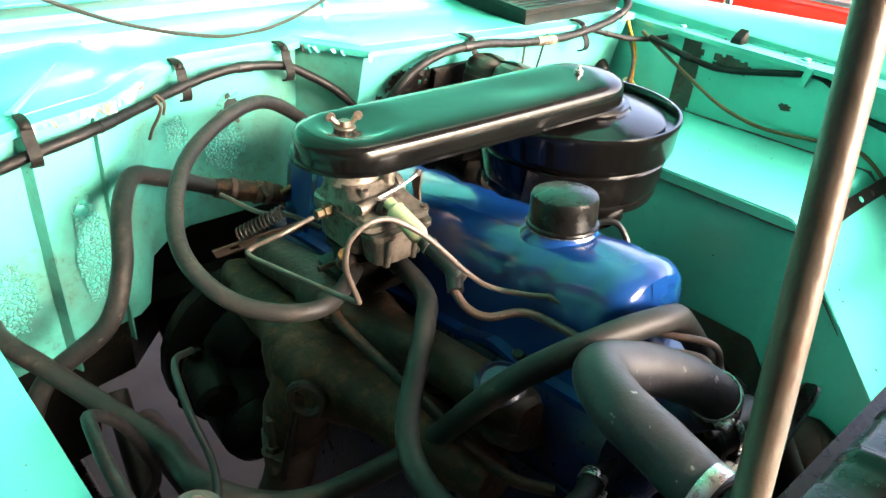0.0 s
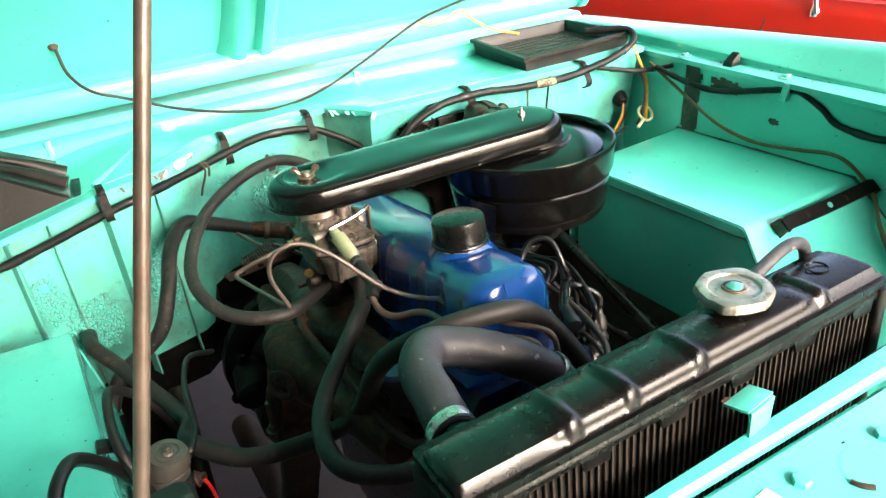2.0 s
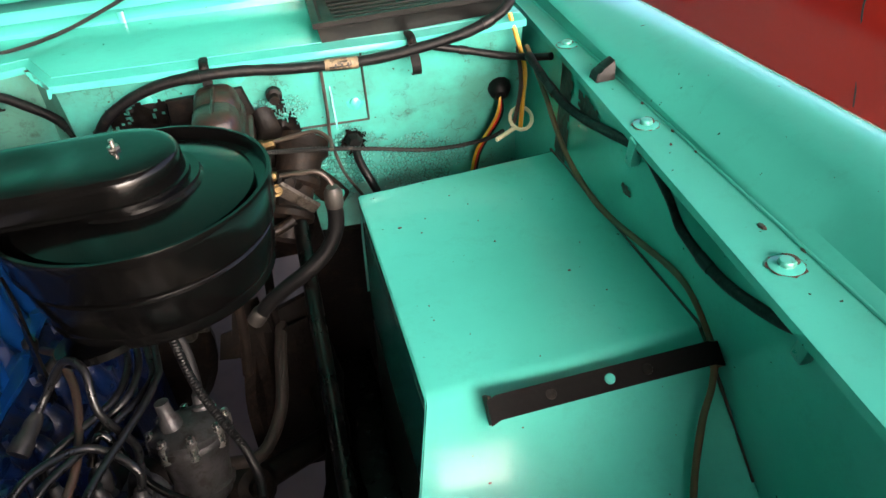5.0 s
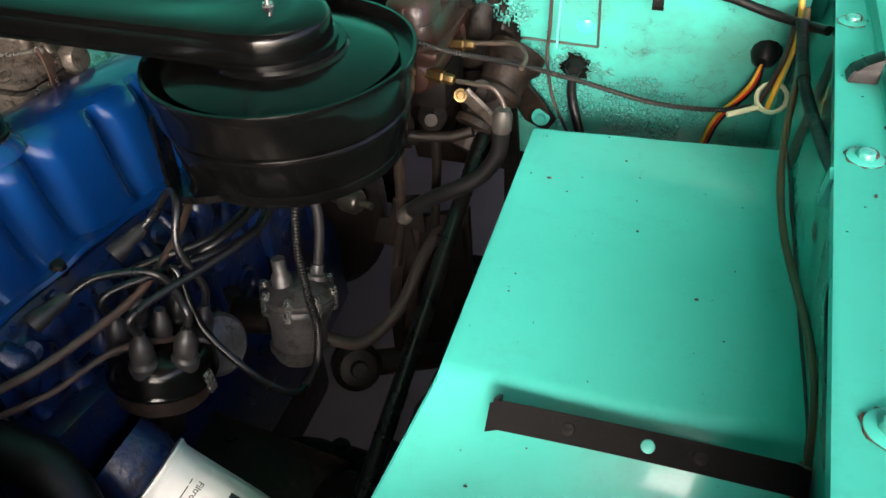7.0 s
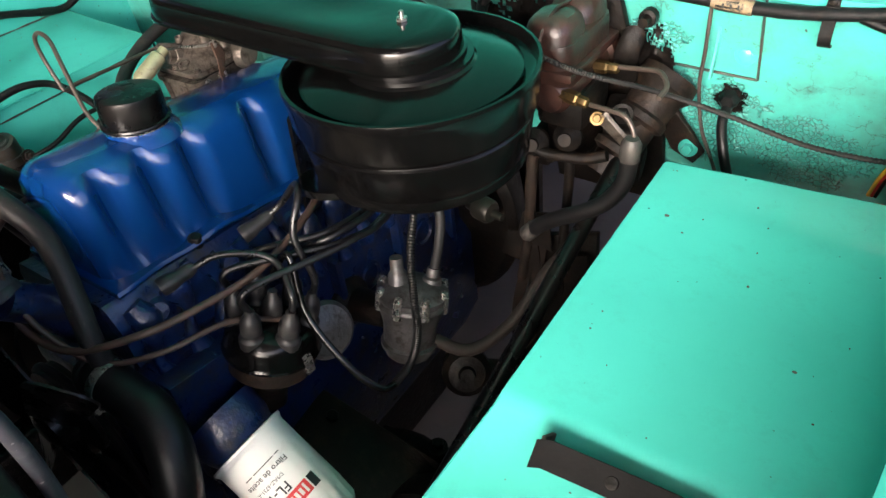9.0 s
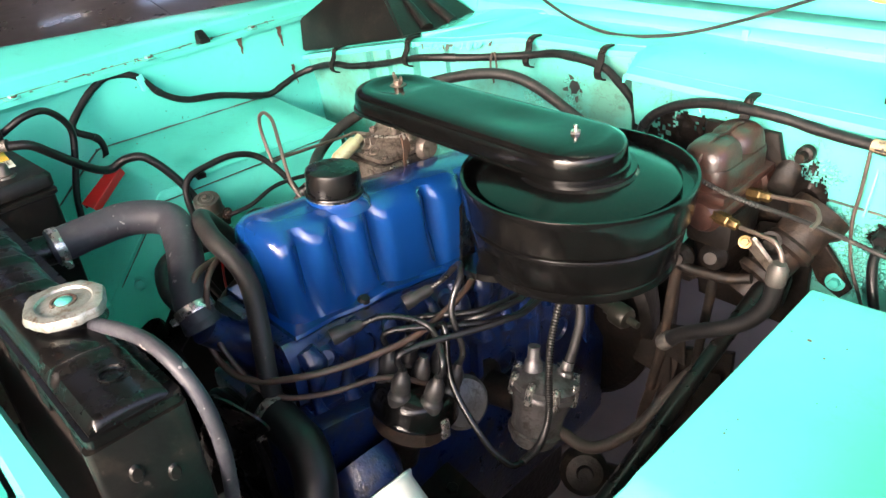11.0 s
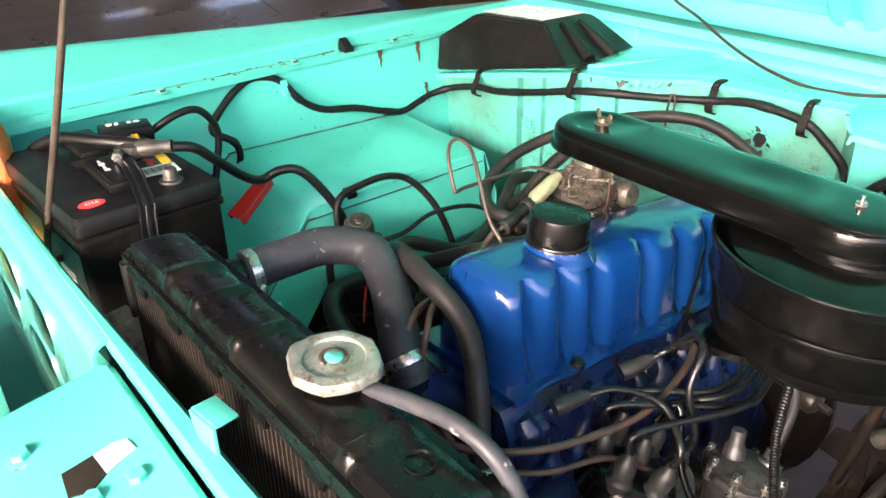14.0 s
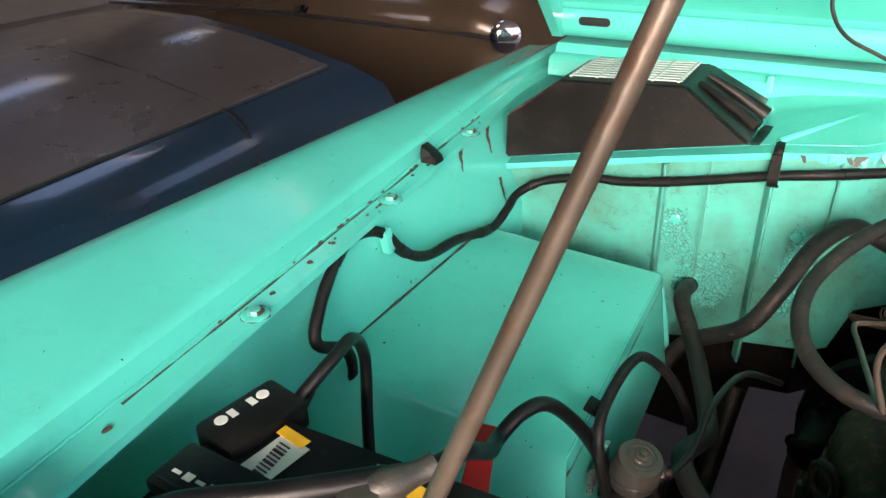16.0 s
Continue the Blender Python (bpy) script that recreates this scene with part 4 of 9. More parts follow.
    part("latch_platform", bm, PAINT, r)
    # black strip painting the shade in the slot behind the platform, and cut-outs in it
    bm = bm_new()
    box(bm, (0.064, 0.030, 1.050), (0.352, 0.020, 0.004))
    part("slot", bm, BLACK_PRINT, r, "black strip for the shaded slot")
    for pts, material in ((((0.017, -0.051), (0.016, -0.026), (0.0435, -0.024), (0.052, -0.038), (0.045, -0.054)), CORE_TUBE), (((0.016, -0.0255), (0.015, -0.010), (0.019, 0.001), (0.035, 0.003), (0.041, -0.017), (0.0435, -0.0235)), SLAT)):
        bm = bm_new()
        prism(bm, [(x, y, 1.0908 + 0.15 * y) for x, y in pts], (0, 0, 0.0012))
        part("cut_out", bm, material, r, "cut-out opening with grey parts below")
    # stamped round hole with rusty rim
    q0 = Vector((0.122, -0.026, 1.0805))
    bm = bm_new()
    lathe(bm, q0, (0, -0.14, 1), [(0, 0.0005), (0.017, 0.0005), (0.017, 0.0042), (0, 0.0042)], 26)
    part("round_hole", bm, BLACK_PRINT, r, "dark round hole")
    bm = bm_new()
    lathe(bm, q0, (0, -0.14, 1), [(0.0165, 0.002), (0.018, 0.006), (0.022, 0.0068), (0.026, 0.0055), (0.028, 0.002), (0.0165, 0.001)], 34)
    rim = part("hole_rim", bm, PAINT, r)
    for a in (0.9, 3.2):
        bm = bm_new()
        tube(bm, [q0 + Vector((0.0235 * math.cos(a + q), 0.0235 * math.sin(a + q), 0.0062 - 0.0034 * math.sin(a + q))) for q in (0, 0.25, 0.5, 0.75)], 0.0024, 6, 4, rough=0.6)
        part("rust_patch", bm, RUST, rim, "rust on the rim")
    for x, y in ((0.064, -0.007), (0.164, -0.012), (0.221, 0.008), (0.060, -0.040), (0.19, -0.06), (-0.03, -0.07)):
        bm = bm_new()
        z = 1.087 + 0.15 * y
        lathe(bm, (x, y, z), (0, -0.1, 1), [(0, 0), (0.0135, 0), (0.0135, 0.002), (0.010, 0.003), (0, 0.003)], 20)
        part("washer", bm, PAINT, r)
        bm = bm_new()
        hexbolt(bm, (x, y, z + 0.003), (0, -0.1, 1), 0.008, 0.006)
        part("bolt", bm, PAINT, r)
        bm = bm_new()
        tube(bm, [(x + 0.0142 * math.cos(a), y + 0.0142 * math.sin(a), z + 0.0012) for a in [0.5 * k - 0.6 for k in range(7)]], 0.0011, 6, 3, rough=0.8)
        part("rust_line", bm, RUST, r)
    # dusty mounting bracket between rail and radiator
    bm = bm_new()
    loft(bm, [[(-0.228, 0.052, z0), (-0.190, 0.056, z0), (-0.188, 0.084, z1), (-0.219, 0.0795, z1)] for z0, z1 in ((0.86, 0.86), (1.050, 1.056), (1.060, 1.0695))])
    part("mounting_bracket", bm, surface("dusty_tan_paint", (0.15, 0.16, 0.11), 0.6, vary=0.4, scale=30, bump=0.3, dirt=(0.07, 0.045, 0.03), dirt_amount=0.45), r, "dusty tan bracket with rust")
    # bent tab standing up behind the rail
    bm = bm_new()
    prism(bm, [(0.060, 0.044, 1.126), (0.096, 0.049, 1.1275), (0.091, 0.070, 1.125), (0.055, 0.067, 1.123)], (0, 0, 0.003), 0.001)
    prism(bm, [(0.061, 0.0445, 1.128), (0.095, 0.0490, 1.128), (0.092, 0.050, 1.090), (0.064, 0.047, 1.090)], (0, -0.003, 0), 0.0008)
    part("tab", bm, PAINT, r, "bent rusty-edged tab")
    bm = bm_new()
    prism(bm, [(0.0545, 0.066, 1.1262), (0.066, 0.0672, 1.1266), (0.062, 0.0705, 1.1262), (0.0555, 0.0690, 1.126)], (0, 0, 0.0008))
    part("tab_rust", bm, RUST, r, "rust on the tab's edge")
    # unseen black pan added low down, closing the view and light to the front
    bm = bm_new()
    box(bm, (MID, -0.30, 0.55), (1.7, 0.02, 0.9), None, 0.004)
    part("front_blocker", bm, BLACK_SATIN, r)
    # unseen dark side panels, added so that the slots stay dark
    for x in (-0.785, 0.875):
        bm = bm_new()
        box(bm, (x, -0.12, 0.68), (0.012, 0.36, 0.72), None, 0.003)
        part("side_blocker", bm, TARRED, r, "unseen dark panel added at the side to block light")


def build_vent_box():
    v = thing("air_duct_box", (-0.57, 1.12, 1.06), "black plastic fresh-air duct with white slotted grille", "air duct")
    bm = bm_new()
    fb0, fb1 = Vector((-0.776, 0.999, 1.064)), Vector((-0.385, 0.999, 1.150))
    ft0, ft1, ft2 = Vector((-0.776, 1.003, 1.141)), Vector((-0.701, 1.045, 1.197)), Vector((-0.497, 1.052, 1.209))
    bt1, bt2 = Vector((-0.70, 1.20, 1.199)), Vector((-0.489, 1.20, 1.211))
    bb2 = Vector((-0.378, 1.238, 1.143))
    bb0, bt0 = Vector((-0.776, 1.238, 1.075)), Vector((-0.776, 1.20, 1.141))
    V = [bm.verts.new(p) for p in (fb0, fb1, ft2, ft1, ft0, bb0, bb2, bt2, bt1, bt0)]
    for f in ((0, 1, 2, 3, 4), (2, 1, 6, 7), (3, 2, 7, 8), (4, 3, 8, 9), (0, 4, 9, 5), (9, 8, 7, 6, 5), (0, 5, 6, 1)):
        bm.faces.new([V[k] for k in f])
    bmesh.ops.bevel(bm, geom=bm.edges[:], offset=0.004, segments=2, affect="EDGES")
    part("shell", bm, BLACK_PLASTIC, v)
    # ribs on the sloping end
    for u in (0.3, 0.62):
        a = ft2.lerp(bt2, u)
        b = fb1.lerp(bb2, u)
        bm = bm_new()
        n = Vector((0.5, 0, 0.85))
        tube(bm, [a.lerp(b, 0.08), a.lerp(b, 0.5) + n * 0.002, a.lerp(b, 0.94)], lambda t: 0.006 + 0.009 * t, 10, 5)
        part("moulded_rib", bm, BLACK_PLASTIC, v)
    bm = bm_new()
    a, b = fb1 + Vector((0.012, 0, 0.002)), bb2 + Vector((0.02, 0, 0.003))
    prism(bm, [fb1, a, b, bb2], (0, 0, 0.003))
    part("foot_flange", bm, BLACK_PLASTIC, v)
    # grille slats
    for i in range(9):
        y = 1.062 + i * 0.0155
        bm = bm_new()
        box(bm, (-0.597, y, 1.2085), (0.185, 0.0055, 0.002), Euler((0, radians(-3.2), 0)).to_matrix(), 0.0006)
        part("grille_slat", bm, SLAT, v, "pale slat")
    for x in (-0.685, -0.64, -0.595, -0.55, -0.51):
        bm = bm_new()
        box(bm, (x, 1.125, 1.2085 + (x + 0.597) * 0.056), (0.004, 0.14, 0.003), None, 0.0008)
        part("grille_bar", bm, SLAT, v, "pale bar")


def build_hood_rod():
    bm = bm_new()
    a, b = Vector((-0.454, 0.056, 1.05)), Vector((-0.311, 0.148, 1.5))
    d = b - a
    pts = [a - d * 0.03 + Vector((0.012, 0.02, -0.004)), a, a + d * 0.5, b, a + d * 2.0, a + d * 2.95]
    tube(bm, pts, 0.0046, 12, 8)
    solo("hood_prop_rod", bm, ROD, "worn bare steel rod propping the hood open", "prop rod")


build_ground()
build_firewall()
build_cowl()
for SIDE in (1, -1):
    build_fender(SIDE)
    build_ledge_fittings(SIDE)
    build_wheelhouse(SIDE)
build_hood()
build_radiator_support()
build_vent_box()
build_hood_rod()


# ---- engine ----
def tilt_z(y, z0):
    """Heights on the engine, which drops towards the rear."""
    return z0 - 0.11 * (y - 0.34)


def build_engine():
    e = thing("engine", (MID, 0.6, 0.35), "blue painted inline six-cylinder engine with greasy lower parts", "engine")
    # rocker cover: five humps along each flank
    X0, X1 = -0.034, 0.118
    bm = bm_new()
    secs = []
    n = 124
    y0, y1 = 0.362, 0.985
    for i in range(n + 1):
        y = y0 + (y1 - y0) * i / n
        endf = min(1.0, (i / n) / 0.055, (1 - i / n) / 0.055)
        endf = math.sqrt(1 - (1 - endf) ** 2)
        dent = max(math.exp(-((y - g) / 0.0125) ** 2) for g in (0.403, 0.459, 0.514, 0.614, 0.69, 0.76, 0.83, 0.90))
        top = tilt_z(y, 1.128) - 0.016 * (1 - endf)
        base = tilt_z(y, 1.006)
        xl, xr = X0 + 0.008, X1 - 0.008
        sec = []
        w = endf
        cx = (X0 + X1) / 2
        half = (xr - xl) / 2 * (0.62 + 0.38 * w)
        for s in (-1, 1):
            side_in = 0.019 * dent * (1.0 if s > 0 else 0.16)
            pts = [(half, base), (half - side_in * 0.6, base + 0.018), (half - 0.004 - side_in, base + 0.055), (half - 0.008 - side_in, top - 0.030),
                   (half - 0.014 - side_in * 0.7, top - 0.014), (half - 0.026 - side_in * 0.3, top - 0.004), (half - 0.042, top), (0.012, top + 0.001)]
            if s < 0:
                sec += [(cx - a, y, b) for a, b in pts]
            else:
                sec += [(cx + a, y, b) for a, b in reversed(pts)]
        if i in (0, n):
            sec = [(x, yy, base + (z - base) * 0.9) for x, yy, z in sec]
        secs.append(sec)
    loft(bm, secs)
    cover = part("rocker_cover", bm, BLUE, e, "glossy blue ribbed rocker cover")
    # flange of the cover with scalloped edge
    bm = bm_new()
    secs = []
    for i in range(41):
        y = 0.354 + 0.640 * i / 40
        wv = 0.004 * math.cos((y - 0.352) / 0.0715 * 2 * math.pi / 2)
        lift = 0.010 * max(0.0, math.cos((y - 0.50) / 0.13 * math.pi)) ** 3
        z = tilt_z(y, 1.002) + lift
        a, b = X0 - 0.006, X1 + 0.004 + wv
        secs.append([(a, y, z - 0.004), (b, y, z - 0.004), (b + 0.002, y, z), (b, y, z + 0.004), (a, y, z + 0.004)])
    loft(bm, secs)
    part("cover_flange", bm, BLUE, cover)
    for y in (0.467, 0.70, 0.92):
        for x in (0.1165, -0.028):
            bm = bm_new()
            z = tilt_z(y, 1.008) + (0.0 if x > 0 else 0)
            lathe(bm, (x, y, z), (0.35 if x > 0 else -0.35, 0, 1), [(0, -0.01), (0.009, -0.01), (0.009, 0.002), (0.006, 0.006), (0, 0.006)], 14)
            part("bolt", bm, BLACK_PLASTIC, cover, "dark bolt")
    # oil filler neck on the cover
    bm = bm_new()
    lathe(bm, (0.046, 0.495, 1.103), (0, 0.06, 1), [(0, 0), (0.047, 0), (0.042, 0.008), (0.036, 0.014), (0.0345, 0.022), (0.0335, 0.03), (0, 0.03)], 32)
    part("filler_neck", bm, BLUE, cover)
    # head
    bm = bm_new()
    secs = []
    for y in (0.335, 0.345, 0.5, 0.65, 0.8, 0.990):
        z = tilt_z(y, 0.998)
        secs.append([(-0.05, y, z - 0.10), (0.125, y, z - 0.10), (0.137, y, z - 0.085), (0.137, y, z - 0.03), (0.126, y, z - 0.006), (0.12, y, z), (-0.035, y, z), (-0.05, y, z - 0.02)])
    loft(bm, secs)
    part("cylinder_head", bm, BLUE_CAST, e)
    # bosses round the plug holes
    for k in range(6):
        y = 0.385 + 0.104 * k
        z = tilt_z(y, 0.955)
        bm = bm_new()
        lathe(bm, (0.118, y, z), (0.85, -0.15, 0.5), [(0, 0), (0.022, 0), (0.020, 0.02), (0.014, 0.026), (0.010, 0.03), (0, 0.03)], 16)
        part("plug_boss", bm, BLUE_CAST, e)
        bm = bm_new()
        lathe(bm, (0.128, y + 0.052, tilt_z(y, 0.985)), (1, 0, 0.3), [(0, 0), (0.009, 0), (0.008, 0.006), (0.004, 0.008), (0, 0.008)], 6)
        part("head_bolt", bm, BLUE_CAST, e)
    # casting lumps along the head's flank
    for k in range(12):
        y = 0.36 + 0.05 * k
        z = tilt_z(y, 0.985)
        bm = bm_new()
        tube(bm, [(0.128, y, z), (0.141, y + 0.004, z - 0.03), (0.140, y - 0.004, z - 0.07), (0.146, y, z - 0.115)], lambda t: 0.012 + 0.005 * math.sin(t * 7 + k), 10, 4, rough=0.25)
        part("casting_rib", bm, BLUE_CAST, e)
    # block
    bm = bm_new()
    secs = []
    for y, g in ((0.345, 0.0), (0.36, 0.004), (0.5, 0.004), (0.66, 0.004), (0.9, 0.004), (0.96, 0.0)):
        z = tilt_z(y, 0.9)
        secs.append([(-0.05 - g, y, 0.42), (0.13, y, 0.42), (0.165 + g, y, 0.50), (0.165 + g, y, z - 0.16), (0.142 + g, y, z - 0.13), (0.142 + g, y, z), (-0.05 - g, y, z)])
    loft(bm, secs)
    part("block", bm, BLUE_CAST, e)
    # webbing and core plugs on the driver's flank
    for y, z in ((0.42, 0.80), (0.56, 0.775), (0.70, 0.765), (0.84, 0.75)):
        bm = bm_new()
        lathe(bm, (0.145, y, z), (1, 0, 0), [(0, 0), (0.024, 0), (0.024, 0.006), (0.02, 0.008), (0.018, 0.003), (0, 0.003)], 20)
        part("core_plug", bm, BLUE_CAST, e)
    for y in (0.36, 0.49, 0.63, 0.77, 0.91):
        bm = bm_new()
        box(bm, (0.152, y, 0.72), (0.022, 0.012, 0.26), None, 0.004)
        part("web", bm, BLUE_CAST, e)
    # accessory bracket and side plate at the front corner
    bm = bm_new()
    prism(bm, [(0.15, 0.335, 0.90), (0.15, 0.45, 0.88), (0.15, 0.45, 0.72), (0.15, 0.40, 0.66), (0.15, 0.335, 0.72)], (0.03, 0, 0), 0.004)
    part("side_plate", bm, BLUE_CAST, e)
    # timing cover and pulley
    bm = bm_new()
    box(bm, (0.06, 0.325, 0.72), (0.20, 0.05, 0.36), None, 0.015)
    part("timing_cover", bm, BLUE_CAST, e)
    bm = bm_new()
    lathe(bm, (0.06, 0.30, 0.66), (0, -1, 0), [(0, 0), (0.085, 0), (0.085, 0.008), (0.07, 0.014), (0.085, 0.02), (0.085, 0.028), (0.03, 0.032), (0, 0.032)], 36)
    part("crank_pulley", bm, GREASE, e)
    # water pump and thermostat housing
    bm = bm_new()
    lathe(bm, (0.06, 0.335, 0.86), (0, -1, 0), [(0, 0), (0.055, 0), (0.05, 0.02), (0.03, 0.035), (0.026, 0.06), (0, 0.06)], 26)
    part("water_pump", bm, BLUE_CAST, e)
    bm = bm_new()
    lathe(bm, (0.046, 0.352, 0.945), (-0.03, -0.68, 0.73), [(0, 0), (0.040, 0), (0.038, 0.02), (0.030, 0.04), (0.022, 0.06), (0.0215, 0.105), (0, 0.105)], 24)
    part("thermostat_housing", bm, BLUE_CAST, e)
    bm = bm_new()
    lathe(bm, (0.06, 0.29, 0.86), (0, -1, 0), [(0, 0), (0.06, 0), (0.06, 0.006), (0.048, 0.011), (0.06, 0.016), (0.06, 0.022), (0.025, 0.026), (0, 0.026)], 32)
    part("pump_pulley", bm, GREASE, e)
    bm = bm_new()
    tube(bm, [(0.115, 0.28, 0.86), (0.10, 0.278, 0.905), (0.06, 0.278, 0.918), (0.02, 0.278, 0.905), (0.0, 0.278, 0.86), (-0.02, 0.278, 0.66), (0.02, 0.278, 0.59), (0.06, 0.278, 0.575), (0.10, 0.278, 0.59), (0.14, 0.278, 0.66), (0.115, 0.28, 0.86)], 0.006, 8, 6)
    part("fan_belt", bm, RUBBER, e)
    # fan
    for k in range(4):
        a = radians(48 + 90 * k)
        bm = bm_new()
        c = Vector((0.06 + 0.105 * math.cos(a), 0.245, 0.86 + 0.105 * math.sin(a)))
        prism(bm, [c + Euler((0, -a, 0)).to_matrix() @ Euler((radians(28), 0, 0)).to_matrix() @ Vector((p * (1.0 + 0.0 * q), 0, q * (0.75 + 2.0 * (p + 0.08)))) for p, q in rounded(0.16, 0.07, 0.022, 4)], (0, 0.003, 0))
        part("fan_blade", bm, BLACK_SATIN, e)
    bm = bm_new()
    lathe(bm, (0.06, 0.265, 0.86), (0, -1, 0), [(0, 0), (0.03, 0), (0.03, 0.025), (0.015, 0.03), (0, 0.03)], 20)
    part("fan_hub", bm, BLACK_SATIN, e)
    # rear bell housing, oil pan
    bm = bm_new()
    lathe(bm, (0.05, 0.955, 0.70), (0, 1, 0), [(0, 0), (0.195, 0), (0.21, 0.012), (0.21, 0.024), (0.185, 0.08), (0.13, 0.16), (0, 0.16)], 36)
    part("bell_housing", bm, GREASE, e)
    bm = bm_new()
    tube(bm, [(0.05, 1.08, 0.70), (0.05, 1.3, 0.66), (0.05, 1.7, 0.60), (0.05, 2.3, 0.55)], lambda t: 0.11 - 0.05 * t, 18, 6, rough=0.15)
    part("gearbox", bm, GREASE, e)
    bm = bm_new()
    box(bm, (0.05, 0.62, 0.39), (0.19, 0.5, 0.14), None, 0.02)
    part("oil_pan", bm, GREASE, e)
    # intake manifold: plenum below the carburettor with a log forwards and one to the rear
    def casting(name, line, material, label="", n=5, lump=0.08):
        bm = bm_new()
        secs = []
        pts = spline([p[:3] for p in line], n)
        sizes = spline([(p[3], p[4], 0) for p in line], n)
        for c, wh in zip(pts, sizes):
            ring = rounded(wh.x, wh.y, min(wh.x, wh.y) * 0.36, 4)
            secs.append([(c.x + p * (1 + lump * noise.noise(Vector((c.y * 40, q * 60, 3)))), c.y, c.z + q * (1 + lump * noise.noise(Vector((c.y * 40, p * 60, 7))))) for p, q in ring])
        loft(bm, secs)
        return part(name, bm, material, e, label)

    casting("intake_manifold", [(-0.085, 0.395, 0.990, 0.034, 0.036), (-0.088, 0.42, 0.992, 0.052, 0.046), (-0.092, 0.52, 0.985, 0.048, 0.046), (-0.096, 0.60, 0.972, 0.056, 0.05), (-0.098, 0.66, 0.968, 0.085, 0.055), (-0.098, 0.72, 0.968, 0.088, 0.055), (-0.098, 0.78, 0.960, 0.06, 0.05), (-0.098, 0.90, 0.940, 0.05, 0.046), (-0.096, 0.93, 0.935, 0.03, 0.03)], OILY, "oily grey-brown intake manifold")
    for y in (0.42, 0.55, 0.68, 0.81, 0.92):
        bm = bm_new()
        tube(bm, [(-0.04, y, tilt_z(y, 0.95)), (-0.07, y, tilt_z(y, 0.955)), (-0.10, y, tilt_z(y, 0.985))], 0.021, 12, 4, rough=0.1)
        part("intake_runner", bm, OILY, e)
    bm = bm_new()
    lathe(bm, (-0.092, 0.432, 1.008), (-0.25, -0.1, 1), [(0, 0), (0.026, 0), (0.026, 0.010), (0.021, 0.014), (0.019, 0.011), (0.008, 0.012), (0, 0.014)], 22)
    part("core_plug", bm, BLUE_CAST, e, "blue painted core plug")
    for k in range(7):
        bm = bm_new()
        box(bm, (-0.098, 0.478 + 0.0115 * k, 1.0085 - 0.0010 * k), (0.010, 0.006, 0.004), Euler((0, radians(-12), 0)).to_matrix(), 0.001)
        part("cast_mark", bm, OILY, e)
    # exhaust manifold: outlet casting in the middle, arms to front and rear
    casting("exhaust_manifold", [(-0.120, 0.40, 0.918, 0.04, 0.05), (-0.128, 0.46, 0.925, 0.058, 0.062), (-0.138, 0.55, 0.922, 0.066, 0.066), (-0.150, 0.60, 0.918, 0.08, 0.078), (-0.158, 0.66, 0.915, 0.094, 0.094), (-0.155, 0.72, 0.912, 0.088, 0.092), (-0.145, 0.77, 0.908, 0.066, 0.066), (-0.138, 0.86, 0.898, 0.056, 0.06), (-0.128, 0.93, 0.89, 0.05, 0.056), (-0.122, 0.955, 0.888, 0.03, 0.036)], RUSTY_CAST, "tan and rust-brown cast exhaust manifold", lump=0.14)
    for y, k in ((0.47, 0), (0.56, 1), (0.79, 2), (0.90, 3)):
        bm = bm_new()
        tube(bm, [(-0.05, y, tilt_z(y, 0.90)), (-0.09, y, tilt_z(y, 0.905)), (-0.13, y, 0.912)], 0.026, 12, 4, rough=0.12)
        part("exhaust_runner", bm, RUSTY_CAST, e)
    bm = bm_new()
    tube(bm, [(-0.165, 0.665, 0.905), (-0.176, 0.670, 0.868), (-0.182, 0.678, 0.835), (-0.184, 0.682, 0.815)], lambda t: 0.046 - 0.008 * t, 18, 4, rough=0.12)
    part("exhaust_outlet", bm, RUSTY_CAST, e)
    bm = bm_new()
    prism(bm, [(-0.235, 0.668, 0.812), (-0.222, 0.640, 0.812), (-0.150, 0.655, 0.814), (-0.132, 0.690, 0.815), (-0.146, 0.722, 0.813), (-0.215, 0.712, 0.811)], (0, 0, -0.014), 0.003)
    part("exhaust_flange", bm, RUST, e)
    for x, y in ((-0.222, 0.668), (-0.146, 0.690)):
        bm = bm_new()
        rod_of(bm, (x, y, 0.775), (x, y, 0.865), 0.006, 10)
        hexbolt(bm, (x, y, 0.812), (0, 0, 1), 0.010, 0.010, 0.014)
        part("flange_stud", bm, RUST, e)
    bm = bm_new()
    tube(bm, [(-0.184, 0.683, 0.805), (-0.188, 0.69, 0.75), (-0.192, 0.72, 0.66), (-0.20, 0.79, 0.53), (-0.20, 0.95, 0.42), (-0.20, 1.3, 0.36)], 0.033, 16, 6, rough=0.08)
    part("exhaust_pipe", bm, RUST, e, "rusty exhaust downpipe")
    # choke stove pipe along the manifold and lifting eye
    bm = bm_new()
    tube(bm, [(-0.128, 0.70, 0.985), (-0.150, 0.645, 1.004), (-0.156, 0.59, 1.004), (-0.146, 0.52, 0.985), (-0.135, 0.45, 0.965), (-0.12, 0.385, 0.945), (-0.09, 0.352, 0.935)], 0.0062, 10, 7, rough=0.05)
    part("stove_pipe", bm, OILY, e, "oily brown pipe beside the manifold")
    bm = bm_new()
    hexbolt(bm, (-0.150, 0.642, 1.0), (-0.4, -0.4, 0.6), 0.011, 0.012, 0.0)
    part("pipe_nut", bm, OILY, e)
    bm = bm_new()
    ringp = [Vector((-0.205 + 0.012 * math.cos(a), 0.612 - 0.015 * math.cos(a), 0.925 + 0.021 * math.sin(a))) for a in [2 * math.pi * k / 14 for k in range(15)]]
    tube(bm, ringp, 0.0056, 8, 2, raw=True)
